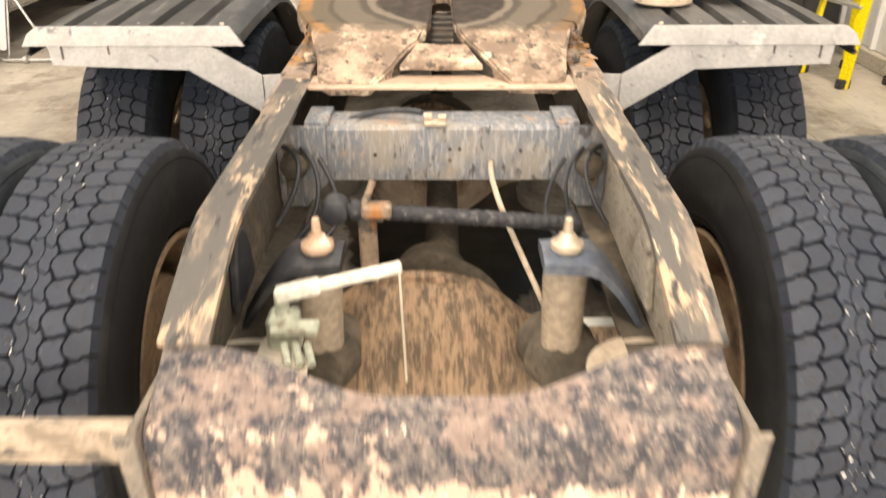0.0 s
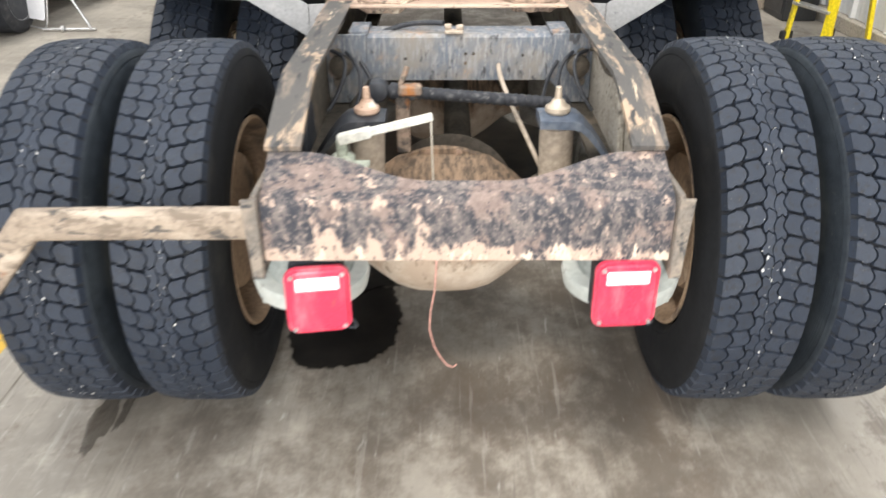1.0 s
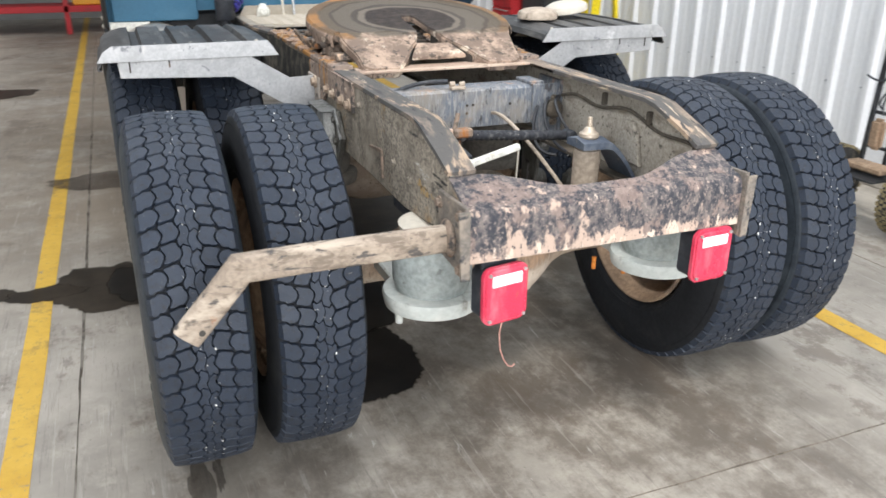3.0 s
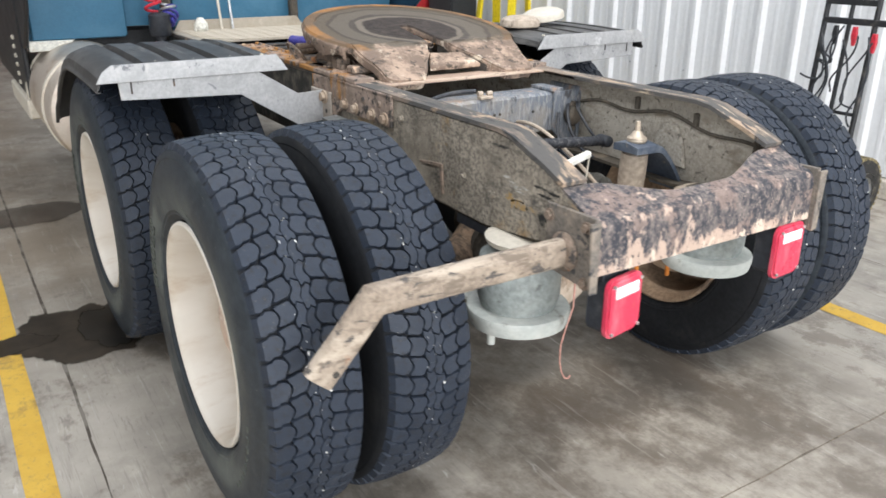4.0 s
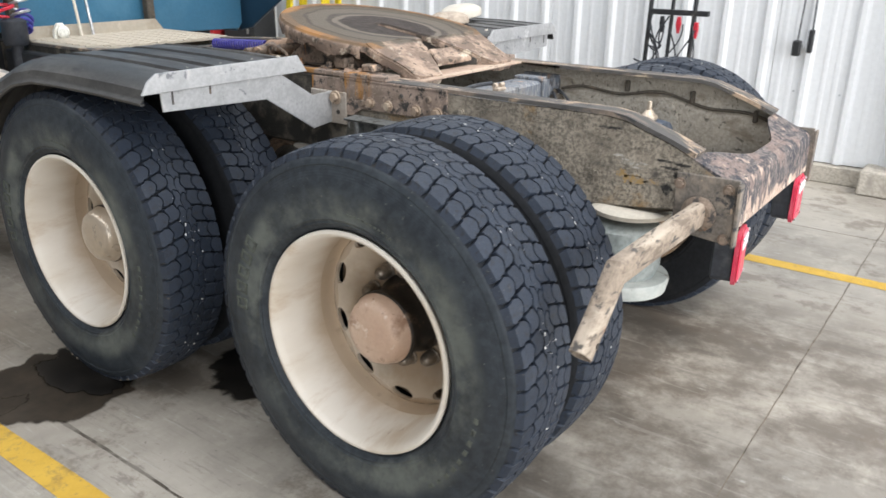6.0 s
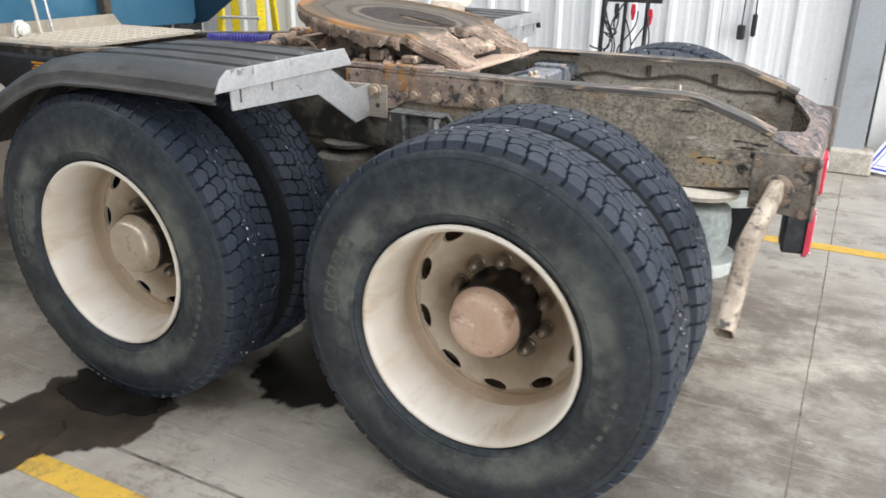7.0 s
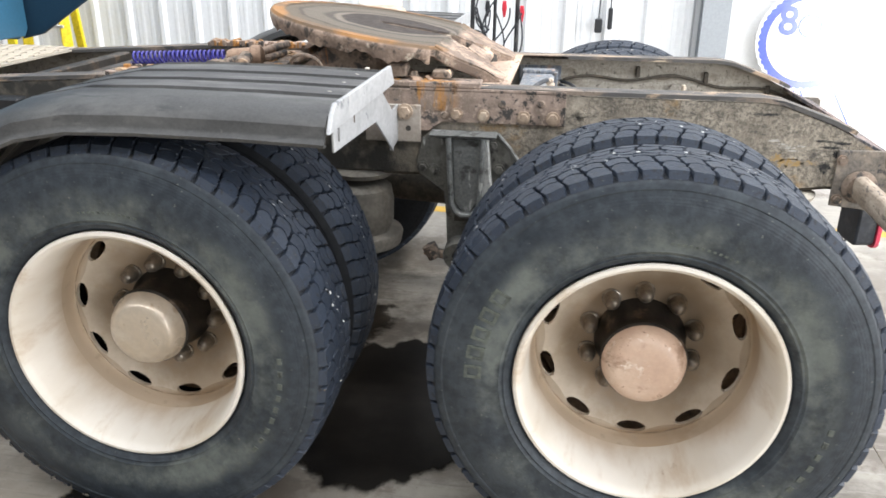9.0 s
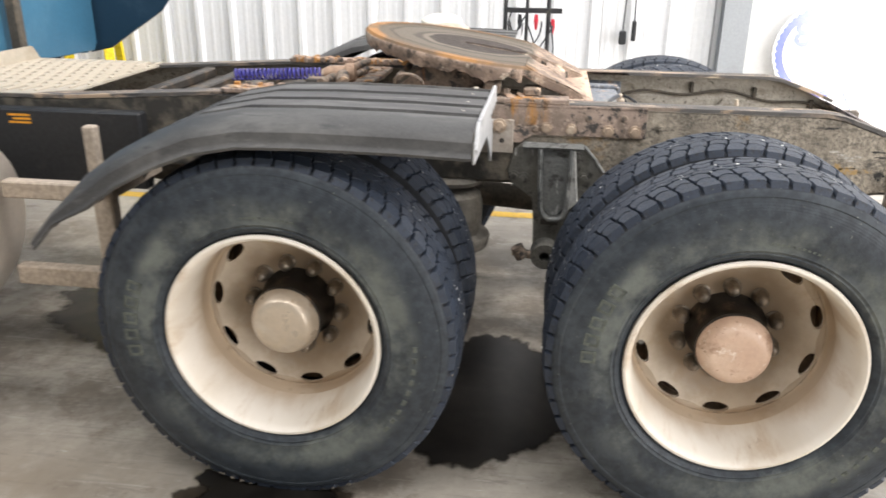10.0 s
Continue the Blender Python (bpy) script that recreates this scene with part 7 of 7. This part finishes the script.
words("8", 0.28, -0.155, SZ + 0.128, MAT_SIGNBLUE, 0.006)
ring = bmesh.new()
for k in range(60):
    a0, a1 = 2 * math.pi * k / 60, 2 * math.pi * (k + 1) / 60
    slab(ring, [(-0.002 + r * math.cos(a), SZ + 0.105 + r * math.sin(a)) for r, a in ((0.070, a0), (0.084, a0), (0.084, a1), (0.070, a1))], "y", -0.0085, -0.0072)
on_sign("numeral", ring, MAT_SIGNBLUE, "blue numeral zero as a ring")
for k, (w, z, h) in enumerate(((0.22, -0.055, 0.024), (0.16, -0.135, 0.006), (0.19, -0.180, 0.006), (0.12, -0.225, 0.006))):
    b = bmesh.new()
    box(b, (-0.10 - w / 2, -0.0085, SZ + z - h / 2), (-0.10 + w / 2, -0.0072, SZ + z + h / 2))
    on_sign("text_bar", b, MAT_SIGNGREY)
for t_, x, z in (("1", -0.175, 0.445), ("9", -0.225, 0.349), ("3", -0.280, 0.255), ("9", -0.334, 0.148)):
    words(t_, 0.145, 0, 0, MAT_SIGNBLUE, 0.002, Matrix.Translation((x, 0, z)) @ Matrix.Rotation(radians(28), 4, "Y"), 0.0015)

# parked car in the background
car = tagged(new("parked_car"), "parked silver car with a bright sill, seen low down", "car")
CY, CX = 7.72, -3.93


def flank(y):
    """Lower edge of the body: it arches over the wheels."""
    for c in (CY, CY - 2.75):
        if abs(y - c) < 0.40:
            return max(0.30, 0.34 + math.sqrt(max(0, 0.40 ** 2 - (y - c) ** 2)))
    return 0.30


b = bmesh.new()
run = [4.15 + 0.05 * k for k in range(95)]
slab(b, [(y, flank(y)) for y in run] + [(8.85, 0.95), (7.9, 1.02), (7.1, 1.42), (5.3, 1.46), (4.5, 1.05), (4.12, 0.95)], "x", -5.5, -3.83, 0.012)
body = part("body", b, MAT_SILVERPAINT, car, "silver painted car body")
for c in (CY, CY - 2.75):
    b = bmesh.new()
    lathe(b, [(-0.11, 0.20), (-0.115, 0.28), (-0.09, 0.325), (0.09, 0.325), (0.115, 0.28), (0.11, 0.20)], 40, pose(CX, c, 0.325))
    t = part("wheel", b, MAT_RUBBER, car, "black car tyre")
    b = bmesh.new()
    lathe(b, [(0.05, 0.03), (0.075, 0.05), (0.06, 0.09), (0.05, 0.17), (0.105, 0.20), (0.112, 0.215), (0.09, 0.215)], 36, pose(CX, c, 0.325))
    rim = part("rim", b, MAT_SILVER, t, "bright alloy rim")
    for k in range(5):
        b = bmesh.new()
        box(b, (0.058, -0.022, 0.06), (0.085, 0.022, 0.19), 0.006)
        turned(b, b.verts, pose(CX, c, 0.325) @ Matrix.Rotation(radians(72 * k), 4, "X"))
        part("spoke", b, MAT_SILVER, t)
for y0, y1 in ((CY - 2.30, CY - 0.45),):
    b = bmesh.new()
    box(b, (-3.83, y0, 0.36), (-3.74, y1, 0.44), 0.02, 2)
    part("sill", b, MAT_SILVER, car, "bright sill bar")
for y in (5.55, 6.35):
    b = bmesh.new()
    box(b, (-3.832, y, 0.46), (-3.826, y + 0.012, 1.0))
    part("door_seam", b, MAT_CARPAINT, car)
for y0, y1 in ((5.45, 6.25), (6.35, 7.0)):
    b = bmesh.new()
    box(b, (-3.834, y0, 1.06), (-3.826, y1, 1.36), 0.003)
    part("side_window", b, MAT_CARPAINT, car, "dark side window")

# white board in a bent tube frame, propped on a leg
stand = tagged(new("board_stand"), "white plastic board in a thin tube frame on a leg", "board")
b = bmesh.new()
slab(b, [(x, z + 0.02) for x, z in rounded(0, 0.44, 0.092, 0.40, 0.03)], "y", -0.006, 0.006, 0.002)
TILT = Matrix.Translation((-3.765, 5.05, 0.035)) @ Matrix.Rotation(radians(9), 4, "Y") @ Matrix.Rotation(radians(-6), 4, "X") @ Matrix.Rotation(radians(-14), 4, "Z")
turned(b, b.verts, TILT)
part("board", b, MAT_SIGNBOARD, stand, "white plastic board")
b = bmesh.new()
sweep(b, [TILT @ Vector((x, 0.0, z)) for x, z in ((-0.115, 0.86), (-0.115, 0.05), (-0.105, 0.01), (-0.08, -0.01), (0.08, -0.01), (0.105, 0.01), (0.115, 0.05), (0.115, 0.86))], 0.009, 8)
part("tube_frame", b, MAT_SILVER, stand, "thin bent tube frame")
b = bmesh.new()
rod(b, TILT @ Vector((0.10, 0.0, 0.60)), (-3.24, 4.98, 0.03), 0.012)
part("prop_leg", b, MAT_SILVER, stand)
b = bmesh.new()
rod(b, (-3.68, 4.98, 0.022), (-3.20, 4.985, 0.022), 0.012)
rod(b, (-3.50, 4.96, 0.03), (-3.47, 4.96, 0.03), 0.03)
part("foot_bar", b, MAT_SILVER, stand, "low foot bar")

# red and orange rack at the far end
rack = tagged(new("storage_rack"), "red steel storage rack with an orange bin at the far end", "rack")
for x in (-3.2, -1.9, -0.6):
    b = bmesh.new()
    box(b, (x, 12.2, 0), (x + 0.08, 12.3, 2.2), 0.005)
    part("upright", b, MAT_REDPAINT, rack)
for z in (0.35, 0.95):
    b = bmesh.new()
    box(b, (-3.2, 12.2, z), (-0.52, 12.9, z + 0.10), 0.005)
    part("shelf", b, MAT_REDPAINT, rack)
b = bmesh.new()
box(b, (-1.75, 12.25, 0.452), (-1.25, 12.75, 0.72), 0.02)
tagged(part("bin", b, MAT_ORANGE), "orange plastic bin standing on a red rack", "bin")

# ---- floor pieces ----
xs, ys, gap = [XW, -1.468, 2.35, XE + 0.2], [YS - 6, -0.833, 4.4, 9.6, YN], 0.0012
for i in range(len(xs) - 1):
    for j in range(len(ys) - 1):
        b = bmesh.new()
        box(b, (xs[i] + gap, ys[j] + gap, -0.02), (xs[i + 1] - gap, ys[j + 1] - gap, 0.0), 0.001)
        part("slab", b, MAT_CONCRETE, floor)


def painted(x0, x1, label):
    bm = bmesh.new()
    n = 120
    for k in range(n):
        y0, y1 = YS + (YN - YS) * k / n, YS + (YN - YS) * (k + 1) / n
        a, b = 0.006 * noise.noise(Vector((x0, y0 * 2, 0))), 0.006 * noise.noise(Vector((x1, y0 * 2, 5)))
        c, d = 0.006 * noise.noise(Vector((x0, y1 * 2, 0))), 0.006 * noise.noise(Vector((x1, y1 * 2, 5)))
        bm.faces.new([bm.verts.new(p) for p in ((x0 + a, y0, 0.002), (x1 + b, y0, 0.002), (x1 + d, y1, 0.002), (x0 + c, y1, 0.002))])
    bmesh.ops.remove_doubles(bm, verts=bm.verts, dist=0.0005)
    return tagged(part("lane_line", bm, MAT_LINE), label, "floor marking", "lane lines", kind="structure")


painted(-1.690, -1.596, "worn yellow lane line painted on the concrete")
painted(1.570, 1.672, "worn yellow lane line painted on the concrete")


def floor_patch(cx_, cy_, rx, ry, seed, amp=0.35, lift=0.0, material=MAT_PUDDLE):
    bm = bmesh.new()
    n, shares = 200, (0.0, 0.45, 0.70, 0.84, 0.93, 1.0)
    rings = []
    for share_ in shares[1:]:
        ring = []
        for k in range(n):
            a = 2 * math.pi * k / n
            p = Vector((math.cos(a), math.sin(a), seed))
            r = 1.05 + amp * noise.noise(p * 1.4) + 0.5 * amp * noise.noise(p * 3.1) + 0.07 * noise.noise(p * 8.0) + 0.025 * noise.noise(p * 21.0)
            ring.append(bm.verts.new((cx_ + rx * r * share_ * math.cos(a), cy_ + ry * r * share_ * math.sin(a), 0.0036 + lift)))
        rings.append(ring)
    bm.faces.new(rings[0])
    for p, q in zip(rings, rings[1:]):
        for k in range(n):
            bm.faces.new((p[k], p[(k + 1) % n], q[(k + 1) % n], q[k]))
    ob = part("oil_or_shade_patch", bm, material)
    wet = ob.data.attributes.new("wet", "FLOAT", "POINT")
    for k, share_ in enumerate(shares[1:]):
        for i in range(n):
            wet.data[k * n + i].value = min(1.0, (1 - share_) * 3.0)
    return tagged(ob, "dark ragged oil stain or shade patch on the concrete floor", "oil stain", "oil stains", kind="structure")


floor_patch(-1.395, 1.385, 0.265, 0.285, 1.0, 0.30, 0.0, MAT_SOAKED_SHADE)
floor_patch(-1.22, 1.36, 0.15, 0.24, 3.0, 0.30, 0.0012)
floor_patch(-0.50, 0.76, 0.50, 0.33, 4.0, 0.20, 0.0012)
floor_patch(-0.42, 0.27, 0.22, 0.30, 7.0, 0.22)
# Dark patch painted in as shade on the floor under the carriage.
floor_patch(0.03, 1.95, 0.50, 0.95, 23.0, 0.25, 0.0, MAT_SOAKED_SHADE)
floor_patch(-1.64, 1.385, 0.18, 0.085, 27.0, 0.30, 0.0008, MAT_SOAKED_SHADE)
floor_patch(-1.38, 3.22, 0.36, 0.20, 29.0, 0.35, 0.0, MAT_SMEAR)
floor_patch(-1.90, 1.42, 0.15, 0.11, 9.0, 0.35, 0.0, MAT_SOAKED_SHADE)
floor_patch(-2.35, 6.9, 0.35, 0.25, 15.0, 0.35, 0.0, MAT_SOAKED_SHADE)
floor_patch(-1.11, -0.31, 0.035, 0.15, 18.0, 0.5, 0.0, MAT_SMEAR)
floor_patch(-1.05, -0.25, 0.015, 0.09, 19.0, 0.5, 0.0, MAT_SMEAR)

def ragged_joint(along_y, at, lo, hi, wide, material, label, seed, z):
    """A crooked thin strip that fills or borders a sawn joint."""
    bm, last, n = bmesh.new(), None, 300
    for k in range(n):
        p = lo + (hi - lo) * k / (n - 1)
        w = wide * (0.5 + 0.9 * max(0, noise.noise(Vector((seed, p * 3.1, 2)))) + 0.5 * abs(noise.noise(Vector((seed, p * 17, 5)))))
        c = at + 0.005 * noise.noise(Vector((seed, p * 5, 9)))
        ends = [(c - w, p, z), (c + w * 0.8, p, z)] if along_y else [(p, c - w, z), (p, c + w * 0.8, z)]
        row = [bm.verts.new(e) for e in ends]
        if last:
            bm.faces.new((last[0], last[1], row[1], row[0]))
        last = row
    return tagged(part("floor_joint", bm, material), label, "floor joint", kind="structure")


ragged_joint(True, -1.468, -6.0, 12.0, 0.0045, MAT_JOINTDIRT, "dark ragged joint filled with dirt in the concrete", 0, 0.0008)
ragged_joint(True, -1.464, 0.52, 4.8, 0.0085, MAT_JOINTDIRT, "wide crumbled joint filled with black dirt in the concrete", 2, 0.0012)
ragged_joint(False, -0.833, -1.43, 3.2, 0.0045, MAT_FILLER, "ragged joint filled with dirty mortar in the concrete", 3, 0.0008)
ragged_joint(True, 2.35, -6.0, 12.0, 0.0045, MAT_FILLER, "ragged joint filled with dirty mortar in the concrete", 6, 0.0010)

# ---- corrugated sheets ----
def sheet_mesh(width):
    bm = bmesh.new()
    pts, pitch = [], width / 3
    for k in range(3):
        o = k * pitch
        pts += [(o, 0.0), (o + 0.030, 0.0), (o + 0.052, 0.032), (o + 0.085, 0.032), (o + 0.107, 0.0), (o + 0.155, 0.0), (o + 0.163, 0.003), (o + 0.185, 0.003), (o + 0.193, 0.0), (o + 0.235, 0.0), (o + 0.243, 0.003), (o + 0.265, 0.003), (o + 0.273, 0.0)]
    pts.append((width - 0.002, 0.0))
    slab(bm, [(XE + 0.035 - h, y) for y, h in pts] + [(XE + 0.055, width - 0.002), (XE + 0.055, 0.0)], "z", 0.135, TOP - 0.005)
    return bm


first = None
for k in range(17):
    m = pose(0, -0.73 + 0.916 * k, 0)
    if first is None:
        first = part("sheet", sheet_mesh(0.914), MAT_WALL, wall_east, "white corrugated metal sheet", m, 15)
    else:
        share("sheet", first, wall_east, m)
for k in range(17):
    for z in (0.62, 2.0):
        for j in range(3):
            part("screw", rod(bmesh.new(), (XE + 0.034, -0.60 + 0.916 * k + 0.305 * j, z), (XE + 0.028, -0.60 + 0.916 * k + 0.305 * j, z), 0.006, seg=8), MAT_GREYCOL, wall_east)
